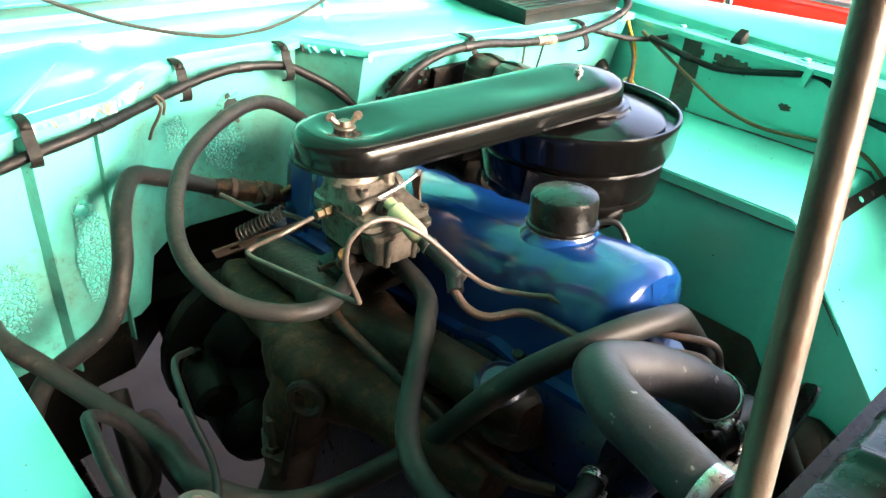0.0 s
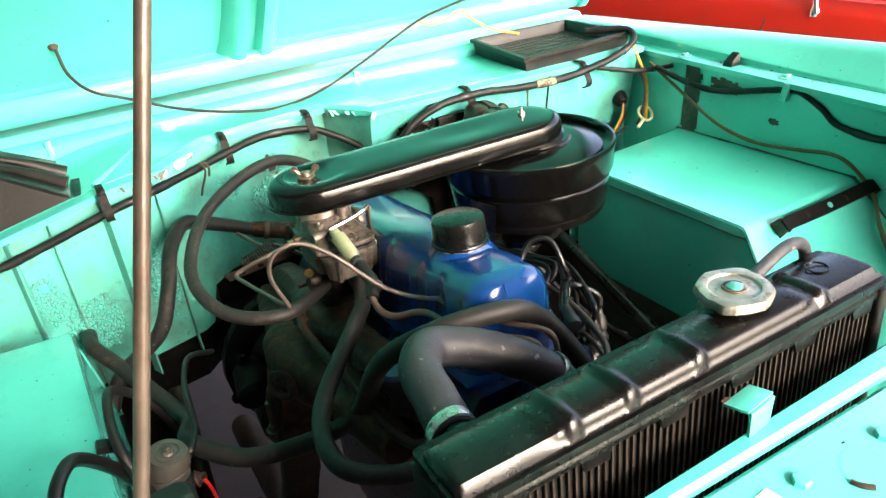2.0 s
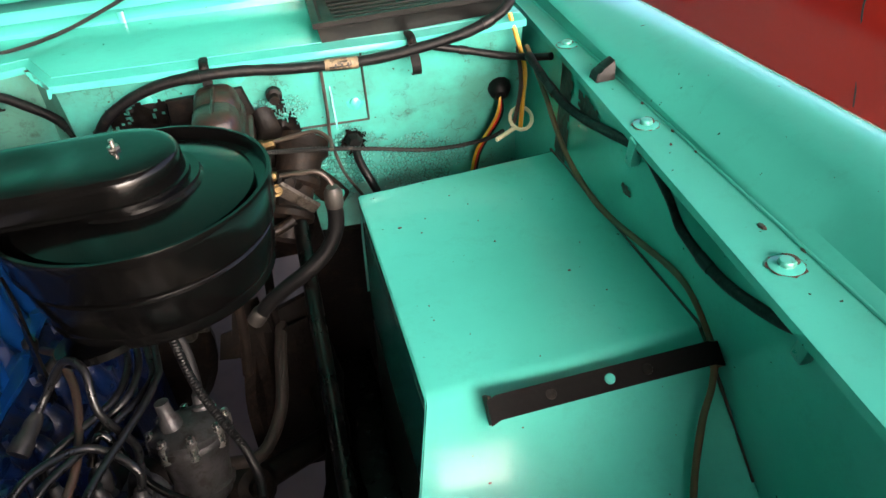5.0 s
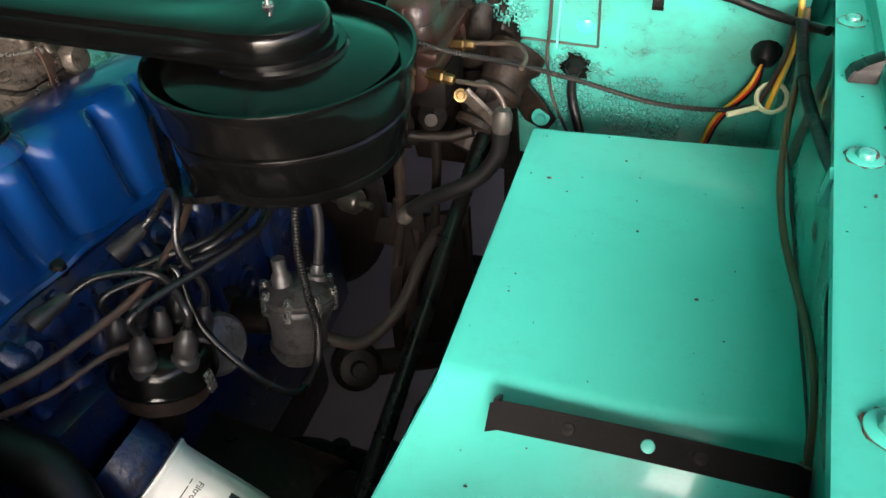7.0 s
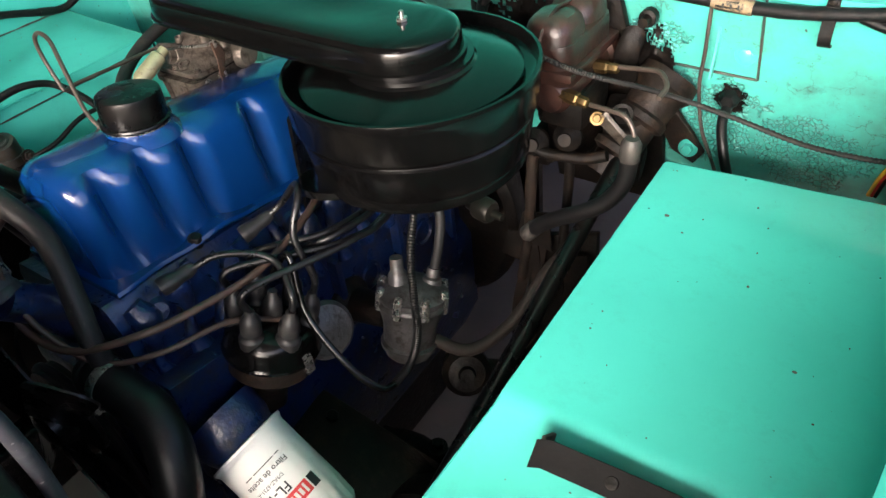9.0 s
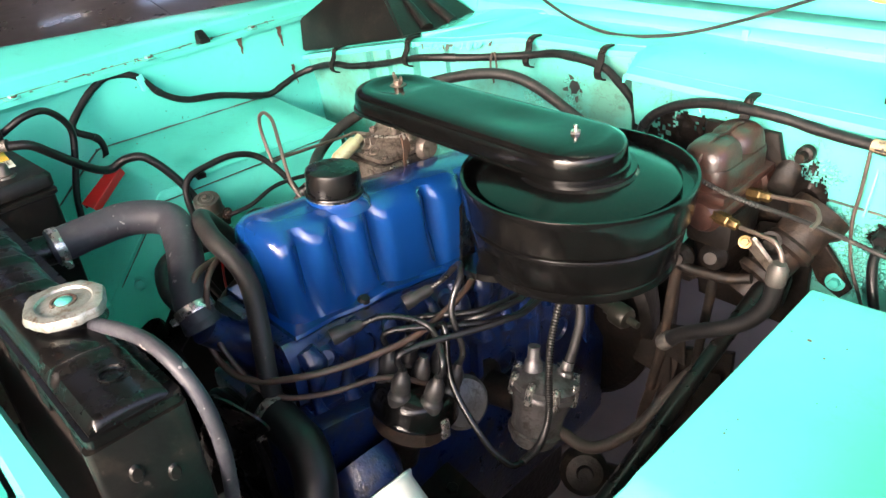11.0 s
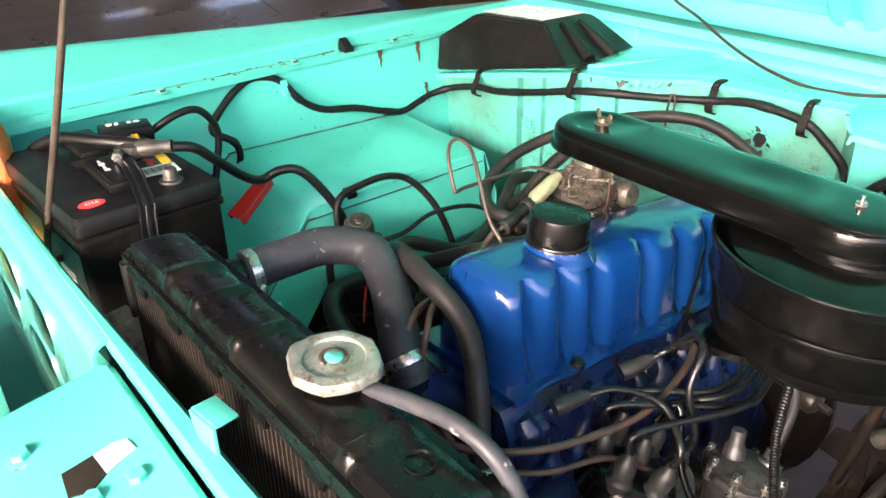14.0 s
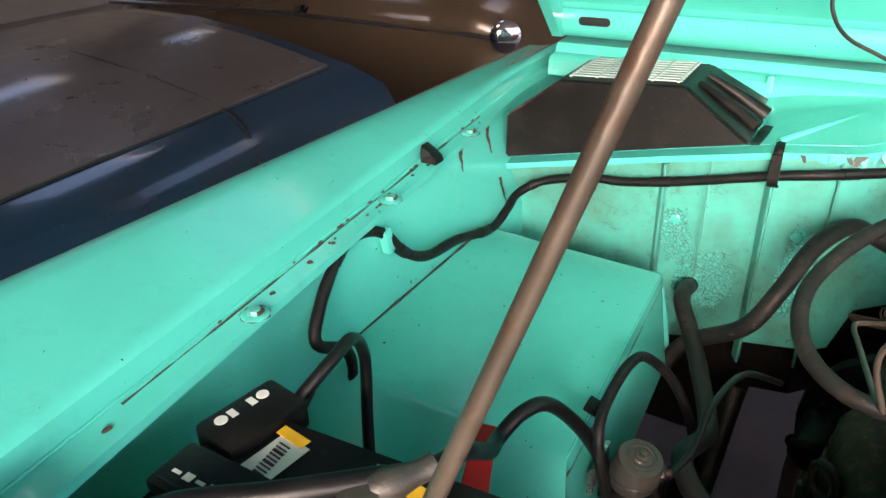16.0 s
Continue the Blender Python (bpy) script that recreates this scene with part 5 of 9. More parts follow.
    part("lifting_ring", bm, DUSTY, e)
    bm = bm_new()
    rod_of(bm, (-0.212, 0.622, 0.905), (-0.226, 0.64, 0.79), 0.005, 8)
    part("ring_stem", bm, DUSTY, e)
    return e


def build_oil_cap():
    c = thing("oil_filler_cap", (0.049, 0.49, 1.128), "satin black push-on oil filler cap on the rocker cover", "cap")
    bm = bm_new()
    lathe(bm, (0.046, 0.494, 1.1205), (0, 0.06, 1), [(0, 0), (0.0385, 0), (0.0392, 0.002), (0.0385, 0.004), (0.0362, 0.005), (0.0356, 0.03), (0.0345, 0.0345), (0.030, 0.0365), (0, 0.038)], 40)
    part("cap_shell", bm, BLACK_SATIN, c)
    bm = bm_new()
    lathe(bm, (0.046, 0.494, 1.1185), (0, 0.06, 1), [(0.0, 0), (0.0372, 0), (0.0372, 0.003), (0, 0.003)], 40)
    part("rim", bm, STEEL, c, "bare metal rim")


def build_air_cleaner():
    a = thing("air_cleaner", (0.2925, 0.6865, 1.03), "gloss black oil-bath air cleaner with long duct to the carburettor", "air cleaner")
    c = (0.2925, 0.6865, 0)
    bm = bm_new()
    lathe(bm, c, (0, 0, 1), [(0, 1.028), (0.095, 1.028), (0.116, 1.031), (0.1265, 1.037), (0.1285, 1.043), (0.1270, 1.050), (0.1300, 1.056), (0.1345, 1.088), (0.1352, 1.094), (0.1330, 1.0965),
                            (0.1385, 1.101), (0.1412, 1.108), (0.1432, 1.140), (0.1452, 1.148), (0.1440, 1.1525), (0.1405, 1.1528), (0.1385, 1.149), (0.1375, 1.138), (0.127, 1.136), (0, 1.136)], 72)
    part("bowl", bm, BLACK_GLOSS, a)
    bm = bm_new()
    lathe(bm, c, (0, 0, 1), [(0, 1.137), (0.121, 1.137), (0.1245, 1.139), (0.1245, 1.143), (0.118, 1.146), (0.082, 1.1525), (0.074, 1.153), (0.071, 1.156), (0.071, 1.160), (0, 1.160)], 72)
    part("lid", bm, BLACK_GLOSS, a)
    # duct: long rounded shell, dished over the bowl, with a rolled lower edge
    p0, p1 = Vector((-0.075, 0.713)), Vector((0.285, 0.688))
    ax = (p1 - p0).normalized()
    nx = Vector((-ax.y, ax.x))

    def outline(r0, r1, n=18):
        pts = []
        for k in range(n + 1):
            t = -math.pi / 2 + math.pi * k / n
            q = p1 + (ax * math.cos(t) + nx * math.sin(t)) * r1
            pts.append(q)
        for s in [1 - k / 14 for k in range(1, 14)]:
            q = p0.lerp(p1, s) + nx * (r0 + (r1 - r0) * s)
            pts.append(q)
        for k in range(n + 1):
            t = math.pi / 2 + math.pi * k / n
            q = p0 + (ax * math.cos(t) + nx * math.sin(t)) * r0
            pts.append(q)
        for s in [k / 14 for k in range(1, 14)]:
            q = p0.lerp(p1, s) - nx * (r0 + (r1 - r0) * s)
            pts.append(q)
        return pts

    bm = bm_new()
    lv = [(0.062, 0.064, 0.0), (0.0685, 0.0690, 0.000), (0.0685, 0.0690, 0.0035), (0.0655, 0.0660, 0.0045), (0.0650, 0.0652, 0.014), (0.0638, 0.0642, 0.024), (0.0618, 0.0622, 0.0285), (0.0575, 0.058, 0.0318), (0.050, 0.051, 0.0342), (0.040, 0.041, 0.0350), (0.034, 0.035, 0.0354), (0.027, 0.028, 0.0356), (0.020, 0.021, 0.0357), (0.012, 0.013, 0.0357), (0.006, 0.006, 0.0357), (0.0005, 0.0005, 0.0357)]
    secs = []
    for r0, r1, h in lv:
        ring = []
        for q in outline(r0, r1):
            s = (q - p0).dot(ax) / (p1 - p0).length
            z = 1.151 + 0.009 * min(1, max(0, s)) + h
            side = (q - p0).dot(nx)
            if h > 0.02:
                # raised saddle at the bowl's end, shallow dish behind it, dished disc round the wing nut
                z -= 0.004 * math.exp(-((s - 0.72) / 0.14) ** 2) * max(0.0, 1 - (side / 0.05) ** 2) ** 2
                z -= 0.006 / (1 + math.exp(min(20.0, ((s - 0.02) ** 2 + (side / 0.36) ** 2 - 0.0115) / 0.0016)))
            ring.append((q.x, q.y, z))
        secs.append(ring)
    loft(bm, secs, caps=False)
    bm.verts.ensure_lookup_table()
    bm.faces.new([bm.verts[k] for k in range(len(secs[0]))])
    bmesh.ops.remove_doubles(bm, verts=bm.verts, dist=0.0012)
    bmesh.ops.recalc_face_normals(bm, faces=bm.faces)
    part("duct", bm, BLACK_GLOSS, a)
    # stud and nut at the bowl
    bm = bm_new()
    rod_of(bm, (0.287, 0.689, 1.19), (0.287, 0.689, 1.2065), 0.0026, 10)
    part("stud", bm, STEEL, a, "bare threaded stud")
    bm = bm_new()
    lathe(bm, (0.287, 0.689, 1.1905), (0, 0, 1), [(0, 0), (0.0095, 0), (0.0095, 0.0018), (0.0062, 0.002), (0.0062, 0.009), (0, 0.009)], 6)
    part("nut", bm, STEEL, a, "hexagon nut with washer")
    # wing nut at the carburettor end
    bm = bm_new()
    w = Vector((-0.077, 0.721, 1.1795))
    lathe(bm, w, (0, 0, 1), [(0, 0), (0.014, 0), (0.013, 0.002), (0.0075, 0.003), (0.0065, 0.009), (0, 0.009)], 16)
    wing = Vector((0.93, -0.36, 0))
    for sgn in (-1, 1):
        c0 = w + wing * 0.0155 * sgn + Vector((0, 0, 0.0135))
        lathe(bm, c0, (0.36, 0.93, 0), [(0, -0.0013), (0.0048, -0.0013), (0.0056, 0), (0.0048, 0.0013), (0, 0.0013)], 14)
        tube(bm, [w + wing * 0.004 * sgn + Vector((0, 0, 0.005)), w + wing * 0.009 * sgn + Vector((0, 0, 0.0065)), c0], lambda t: 0.0038 - 0.0008 * t, 8, 4)
    part("wing_nut", bm, ROD, a, "dull worn steel wing nut")
    # stay from the bowl to the engine
    bm = bm_new()
    prism(bm, [(0.15, 0.64, 1.10), (0.17, 0.60, 1.095), (0.16, 0.60, 0.96), (0.138, 0.62, 0.93), (0.138, 0.65, 0.93)], (0.002, 0.003, 0))
    part("stay", bm, BLACK_SATIN, a)
    bm = bm_new()
    lathe(bm, (0.235, 0.60, 1.03), (0.1, -0.2, -1), [(0, -0.004), (0.05, -0.004), (0.05, 0.004), (0.02, 0.012), (0, 0.012)], 24)
    part("drain_foot", bm, BLACK_GLOSS, a)


def build_radiator():
    r = thing("radiator", (0.06, 0.115, 0.5), "black painted radiator with ribbed top tank", "radiator")
    XA, XB = -0.196, 0.297
    CX = (XA + XB) / 2

    def lie(x):
        """The tank lies a little higher towards the driver's side."""
        return 0.0206 * (x - CX)

    # shallow top tank with pressed beads; the middle stands a step higher
    bm = bm_new()
    beads = (-0.088, -0.028, 0.050, 0.212)
    secs = []
    n = 170
    for i in range(n + 1):
        x = XA + (XB - XA) * i / n
        e = min(1.0, i / n / 0.012, (1 - i / n) / 0.012)
        e = math.sin(e * math.pi / 2)
        g = max(math.exp(-((x - b) / 0.0065) ** 4) for b in beads)
        lift = 0.005 * g
        step = 0.005 / (1 + math.exp(-(x + 0.108) / 0.004)) / (1 + math.exp((x - 0.196) / 0.004))
        zt = 1.1535 + 0.0065 * e + lie(x)
        zb = 1.1465 + lie(x)
        y0, y1 = 0.0855, 0.153
        secs.append([(x, y0, zb), (x, y0, zb + 0.004), (x, y0 + 0.0022 - lift * 0.4, zb + 0.006), (x, y0 + 0.0058 - step * 0.5 - lift * 0.4, zt - 0.0035 + lift * 0.6), (x, y0 + 0.0078 - step * 0.5, zt - 0.0008 + lift + step * 0.6), (x, y0 + 0.012 - step * 0.5, zt + lift + step),
                     (x, 0.118, zt + lift + step), (x, y1 - 0.012, zt - 0.003 + lift + step * 0.6), (x, y1 - 0.004, zt - 0.008 + lift * 0.5), (x, y1, zb - 0.006), (x, y1, 1.088), (x, y1 - 0.012, 1.088)])
    loft(bm, secs)
    tank = part("top_tank", bm, BLACK_SATIN, r)
    bm = bm_new()
    pts = rounded(XB - XA + 0.008, 0.078, 0.006)
    loft(bm, [[(CX + a, 0.1200 + b, 1.1410 + dz + lie(CX + a)) for a, b in pts] for dz in (-0.0015, 0.0, 0.0055, 0.007)])
    part("tank_flange", bm, BLACK_SATIN, r)
    # folded seam under the flange, with pressed tabs
    bm = bm_new()
    loft(bm, [[(x, 0.0835, 1.1395 + lie(x)), (x, 0.0812, 1.134 + lie(x)), (x, 0.0825, 1.127 + lie(x)), (x, 0.088, 1.127 + lie(x)), (x, 0.088, 1.1395 + lie(x))] for x in (XA, CX, XB)])
    part("seam", bm, BLACK_SATIN, r)
    for x in np.linspace(XA + 0.04, XB - 0.03, 6):
        bm = bm_new()
        prism(bm, [(x - 0.018, 0.0818, 1.134 + lie(x)), (x + 0.018, 0.0818, 1.134 + lie(x)), (x + 0.013, 0.0806, 1.117 + lie(x)), (x - 0.013, 0.0806, 1.117 + lie(x))], (0, 0.003, 0), 0.001)
        part("flange_tab", bm, BLACK_SATIN, r)
    # round mark pressed in at the end
    bm = bm_new()
    lathe(bm, (0.250, 0.125, 1.1637), (0, 0, 1), [(0.011, 0), (0.0115, 0.0018), (0.0105, 0.0018), (0.010, 0)], 24)
    part("pressed_mark", bm, BLACK_SATIN, tank)
    # core: fins between flat tubes
    bm = bm_new()
    box(bm, (CX, 0.1205, 0.836), (XB - XA - 0.01, 0.066, 0.60))
    part("core", bm, FIN, r)
    for k in range(62):
        x = XA + 0.014 + k * (XB - XA - 0.028) / 61
        bm = bm_new()
        box(bm, (x, 0.1205, 0.836), (0.0022, 0.073, 0.60))
        part("core_tube", bm, CORE_TUBE, r)
    for x in (XA + 0.001, XB - 0.001):
        bm = bm_new()
        prof = rounded(0.014, 0.082, 0.005, 3)
        loft(bm, [[(x + a, 0.1185 + b, z) for a, b in prof] for z in (0.50, 1.138 + lie(x))])
        part("side_channel", bm, BLACK_PLASTIC, r)
        for y, z in ((0.105, 1.105), (0.132, 1.085), (0.118, 1.02), (0.118, 0.9)):
            bm = bm_new()
            s = 1 if x > 0 else -1
            lathe(bm, (x + 0.0065 * s, y, z), (s, 0, 0), [(0, 0), (0.010, 0), (0.007, 0.003), (0, 0.003)], 14)
            bmesh.ops.scale(bm, vec=(1, 0.6, 1), verts=bm.verts, space=Matrix.Translation((-x, -y, -z)))
            part("pressing", bm, BLACK_PLASTIC, r)
    bm = bm_new()
    box(bm, (CX, 0.1205, 0.51), (XB - XA, 0.09, 0.06), None, 0.01)
    part("bottom_tank", bm, BLACK_SATIN, r)
    # filler neck, hose neck
    bm = bm_new()
    lathe(bm, (0.1385, 0.131, 1.158), (0, 0, 1), [(0, 0), (0.033, 0), (0.030, 0.005), (0.0265, 0.008), (0.0265, 0.02), (0, 0.02)], 32)
    part("filler_neck", bm, BLACK_SATIN, r)
    bm = bm_new()
    tube(bm, [(-0.142, 0.150, 1.108), (-0.142, 0.175, 1.106), (-0.143, 0.215, 1.10)], 0.0195, 20, 4)
    part("hose_neck", bm, BLACK_SATIN, r)
    bm = bm_new()
    tube(bm, [(0.160, 0.14, 1.161), (0.172, 0.147, 1.163)], 0.0045, 10, 3)
    part("overflow_nipple", bm, BLACK_SATIN, r)
    return r


def build_radiator_cap(radiator):
    p = Vector((0.1380, 0.132, 1.1715))
    bm = bm_new()
    rings = []
    n = 48
    for r, h in ((0.030, 0.0), (0.0345, 0.001), (0.0352, 0.006), (0.0335, 0.010), (0.028, 0.0115), (0.0245, 0.0105), (0.0235, 0.0085), (0.016, 0.0085), (0.012, 0.0095), (0.0, 0.0100)):
        ring = []
        for k in range(n):
            a = 2 * math.pi * k / n
            ear = 0.0045 * max(0.0, math.cos(2 * (a - 0.5))) ** 10 + 0.0016 * max(0.0, math.cos(8 * a)) ** 2
            rr = r + (ear if r > 0.027 else 0)
            ring.append(p + Vector((rr * math.cos(a), rr * math.sin(a), h)))
        rings.append(ring)
    loft(bm, rings, caps=False)
    bm.faces.new([v for v in bm.verts[:n]])
    bmesh.ops.remove_doubles(bm, verts=bm.verts, dist=1e-5)
    c = part("radiator_cap", bm, CAP_GREY, radiator, "worn grey metal pressure cap")
    bm = bm_new()
    lathe(bm, p + Vector((0, 0, 0.009)), (0, 0, 1), [(0, 0), (0.0075, 0), (0.0075, 0.002), (0.006, 0.0032), (0, 0.0035)], 20)
    part("rivet", bm, surface("dull_turquoise_touch", (0.05, 0.27, 0.23), 0.4, vary=0.3, scale=80, bump=0.2), c, "turquoise overpainted rivet")
    bm = bm_new()
    tube(bm, [p + Vector((0.0105 * math.cos(q), 0.0105 * math.sin(q), 0.0092)) for q in [0.42 * k for k in range(13)]], 0.0018, 6, 3, rough=0.6)
    part("rust_ring", bm, RUST, c, "ring of rust round the rivet")


def hose_clamp(p, d, r, group="hose clamps", width=0.012):
    c = thing("hose_clamp", p, "bright steel worm-drive hose clamp", "hose clamp", group)
    u, w, d = axis_frame(d)
    bm = bm_new()
    lathe(bm, Vector(p) - d * width / 2, d, [(r, 0), (r + 0.0012, 0), (r + 0.0016, width * 0.15), (r + 0.0016, width * 0.85), (r + 0.0012, width), (r, width)], 32)
    part("band", bm, STEEL, c)
    bm = bm_new()
    q = Vector(p) + (u * 0.8 - w * 0.6) * (r + 0.004)
    k = min(1.0, r / 0.022)
    box(bm, q, (0.012 * k, 0.012 * k, 0.009 * k), Matrix((u, w, d)).transposed(), 0.002 * k)
    rod_of(bm, q - (u * 0.6 + w * 0.8) * 0.010 * k, q + (u * 0.6 + w * 0.8) * 0.008 * k, 0.0036 * k, 8)
    part("screw_housing", bm, STEEL, c)


def hose(name, pts, r, material, label, category="hose", n=8, rough=0.03, seg=18):
    line = spline(pts, n)
    t = thing(name, pts[0], label, category)
    bm = bm_new()
    tube(bm, pts, r, seg, n, rough=rough)
    part("tube", bm, material, t)
    for a, b in ((line[0], line[1]), (line[-1], line[-2])):
        d = (Vector(b) - Vector(a)).normalized()
        bm = bm_new()
        lathe(bm, Vector(a) - d * 0.0005, d, [(0, 0), (r * 0.9, 0), (r * 1.07, 0.002), (r * 1.07, 0.010), (r * 1.0, 0.012)], 20)
        part("cuff", bm, material, t)
    return t


H_LOOP = [(0.077, 1.024, 1.045), (-0.054, 0.964, 1.134), (-0.193, 0.882, 1.118), (-0.265, 0.765, 1.075), (-0.251, 0.669, 1.042), (-0.177, 0.620, 1.031), (-0.074, 0.691, 1.020)]
H_HEAT = [(-0.020, 0.982, 0.974), (-0.060, 0.990, 0.986), (-0.107, 1.000, 1.000), (-0.150, 1.004, 1.020), (-0.197, 1.000, 1.042), (-0.236, 0.982, 1.059), (-0.273, 0.923, 1.044), (-0.299, 0.868, 0.999), (-0.333, 0.851, 0.939), (-0.405, 0.874, 0.877), (-0.44, 0.87, 0.82)]
H_LONG = [(-0.437, 0.998, 0.90), (-0.436, 0.965, 0.912), (-0.432, 0.92, 0.915), (-0.405, 0.87, 0.897), (-0.372, 0.80, 0.878), (-0.338, 0.694, 0.874), (-0.345, 0.567, 0.927), (-0.278, 0.508, 0.909), (-0.152, 0.482, 0.923), (-0.122, 0.386, 1.069), (-0.006, 0.337, 1.107), (0.067, 0.339, 1.065), (0.120, 0.310, 0.960), (0.115, 0.315, 0.90)]
H_MAN = [(-0.045, 0.663, 1.024), (-0.077, 0.569, 1.038), (-0.112, 0.527, 1.028), (-0.196, 0.445, 0.988), (-0.214, 0.350, 0.985), (-0.163, 0.315, 0.968), (-0.101, 0.318, 0.953), (-0.055, 0.332, 0.945), (-0.02, 0.345, 0.94)]
H_UP = [(-0.143, 0.190, 1.104), (-0.135, 0.240, 1.110), (-0.126, 0.288, 1.112), (-0.095, 0.325, 1.104), (-0.045, 0.315, 1.088), (-0.002, 0.294, 1.066), (0.028, 0.280, 1.043), (0.042, 0.281, 1.02)]
H_OVER = [(0.165, 0.143, 1.162), (0.204, 0.152, 1.170), (0.25, 0.160, 1.175), (0.284, 0.166, 1.162), (0.302, 0.172, 1.126), (0.301, 0.175, 1.07), (0.284, 0.176, 1.0), (0.262, 0.176, 0.92), (0.25, 0.176, 0.78)]

build_engine()
build_oil_cap()
build_air_cleaner()
build_radiator_cap(build_radiator())
hose("breather_hose", H_LOOP, 0.0098, HOSE_BROWN, "black rubber vacuum hose looping beside the carburettor")
hose("heater_hose", H_HEAT, 0.0125, HOSE_BROWN, "dusty rubber heater hose along the firewall")
hose("heater_hose", H_LONG, 0.0125, HOSE_BROWN, "long dusty rubber heater hose round the engine front")
hose("manifold_hose", H_MAN, 0.0115, RUBBER_OLD, "grey-black rubber hose below the carburettor")
hose("radiator_hose", H_UP, 0.0225, HOSE_BLUE, "thick black upper radiator hose with pale scuffs", seg=26)
hose("overflow_hose", H_OVER, 0.0068, HOSE_BLUE, "thin grey overflow hose from the radiator neck")


# ---- things on and round the engine ----
def build_carburettor():
    c = thing("carburettor", (-0.07, 0.70, 1.0), "dirty grey-brown cast-alloy carburettor below the air duct", "carburettor")
    p = Vector((-0.065, 0.70, 0))

    def piece(name, fn, material=CARB, label="", parent=None):
        bm = bm_new()
        fn(bm)
        return part(name, bm, material, parent or c, label)

    def stack(b, dx, dy, rows, corner=0.012):
        loft(b, [[p + Vector((dx + ox + q[0], dy + oy + q[1], z)) for q in rounded(w, h, min(corner, w * 0.4, h * 0.4), 3)] for z, w, h, ox, oy in rows])

    piece("flange", lambda b: stack(b, 0, 0, [(0.994, 0.082, 0.095, 0, 0), (1.006, 0.082, 0.095, 0, 0)]), GREASE)
    piece("throttle_body", lambda b: stack(b, 0, 0, [(1.006, 0.062, 0.070, 0, 0), (1.012, 0.058, 0.064, 0, 0), (1.030, 0.060, 0.066, 0, 0), (1.036, 0.072, 0.076, 0, 0), (1.042, 0.072, 0.076, 0, 0)]), GREASE)
    body = piece("main_body", lambda b: stack(b, 0, 0, [(1.042, 0.064, 0.066, 0, 0), (1.050, 0.078, 0.078, 0, 0), (1.084, 0.080, 0.083, 0, 0), (1.085, 0.090, 0.093, 0, 0), (1.0915, 0.090, 0.093, 0, 0)]))
    # float bowl at the front with ribs
    piece("float_bowl", lambda b: stack(b, 0.004, -0.052, [(1.040, 0.050, 0.024, 0, 0.004), (1.046, 0.066, 0.036, 0, 0), (1.080, 0.076, 0.042, 0, 0), (1.0815, 0.084, 0.050, 0, 0), (1.088, 0.084, 0.050, 0, 0)]))
    for dx in (-0.018, 0.020):
        piece("bowl_rib", lambda b: stack(b, dx, -0.072, [(1.044, 0.007, 0.010, 0, 0.004), (1.081, 0.008, 0.012, 0, 0)], 0.003), parent=body)
    piece("gasket", lambda b: stack(b, 0.001, -0.012, [(1.0880, 0.088, 0.112, 0, 0), (1.0905, 0.088, 0.112, 0, 0)]), GREASE)
    # cover: slopes up from the wide joint to the air horn
    cover = piece("bowl_cover", lambda b: stack(b, 0.001, -0.012, [(1.0925, 0.094, 0.118, 0, 0), (1.0985, 0.094, 0.118, 0, 0), (1.1000, 0.086, 0.108, 0, 0.003), (1.1120, 0.074, 0.086, -0.002, 0.010), (1.1220, 0.062, 0.064, -0.006, 0.018), (1.1260, 0.058, 0.060, -0.007, 0.020)], 0.016))
    piece("air_horn", lambda b: lathe(b, p + Vector((-0.008, 0.012, 1.122)), (0, 0, 1), [(0, 0), (0.034, 0), (0.032, 0.006), (0.0305, 0.012), (0.0305, 0.026), (0.0325, 0.028), (0.0325, 0.034), (0, 0.034)], 28))
    for dx, dy, h, r in ((0.018, -0.022, 0.026, 0.0078), (0.032, -0.004, 0.018, 0.0065), (-0.022, -0.032, 0.015, 0.006)):
        v = piece("vent_tube", lambda b: lathe(b, p + Vector((dx, dy, 1.110)), (0.05, 0.05, 1), [(0, 0), (r + 0.001, 0), (r, 0.003), (r, h), (r * 0.72, h + 0.001), (r * 0.6, h - 0.006), (0, h - 0.006)], 16), parent=cover)
    # choke shaft across the front of the horn, with its lever and bright rod
    piece("shaft_boss", lambda b: lathe(b, p + Vector((-0.040, -0.046, 1.112)), (1, 0.12, 0.05), [(0, 0), (0.0065, 0), (0.0075, 0.004), (0.0075, 0.026), (0.0055, 0.029), (0, 0.029)], 14), parent=cover)
    piece("choke_rod", lambda b: tube(b, [p + Vector(q) for q in ((-0.012, -0.042, 1.117), (0.02, -0.040, 1.122), (0.045, -0.036, 1.127), (0.052, -0.034, 1.129))], 0.0021, 8, 5), STEEL, "thin bright link rod")
    piece("rod_end", lambda b: box(b, p + Vector((0.053, -0.034, 1.129)), (0.010, 0.006, 0.008), Euler((0.2, 0.5, 0.3)).to_matrix(), 0.002), STEEL)
    piece("lever", lambda b: prism(b, [p + Vector(q) for q in ((0.053, -0.040, 1.132), (0.053, -0.030, 1.132), (0.053, -0.022, 1.112), (0.053, -0.030, 1.088), (0.053, -0.040, 1.082), (0.053, -0.036, 1.110))], (0.0025, 0, 0), 0.0008), RUST, "rusty flat lever")
    # accelerator pump cover on the driver's face of the bowl, screwed on
    pump = piece("pump_cover", lambda b: loft(b, [[p + Vector((0.043 + d, -0.046 + q[0] * f, 1.066 + q[1] * f)) for q in rounded(0.030, 0.046, 0.010, 3)] for d, f in ((-0.006, 1.0), (0.004, 1.0), (0.006, 0.9), (0.008, 0.6), (0.012, 0.4))]))
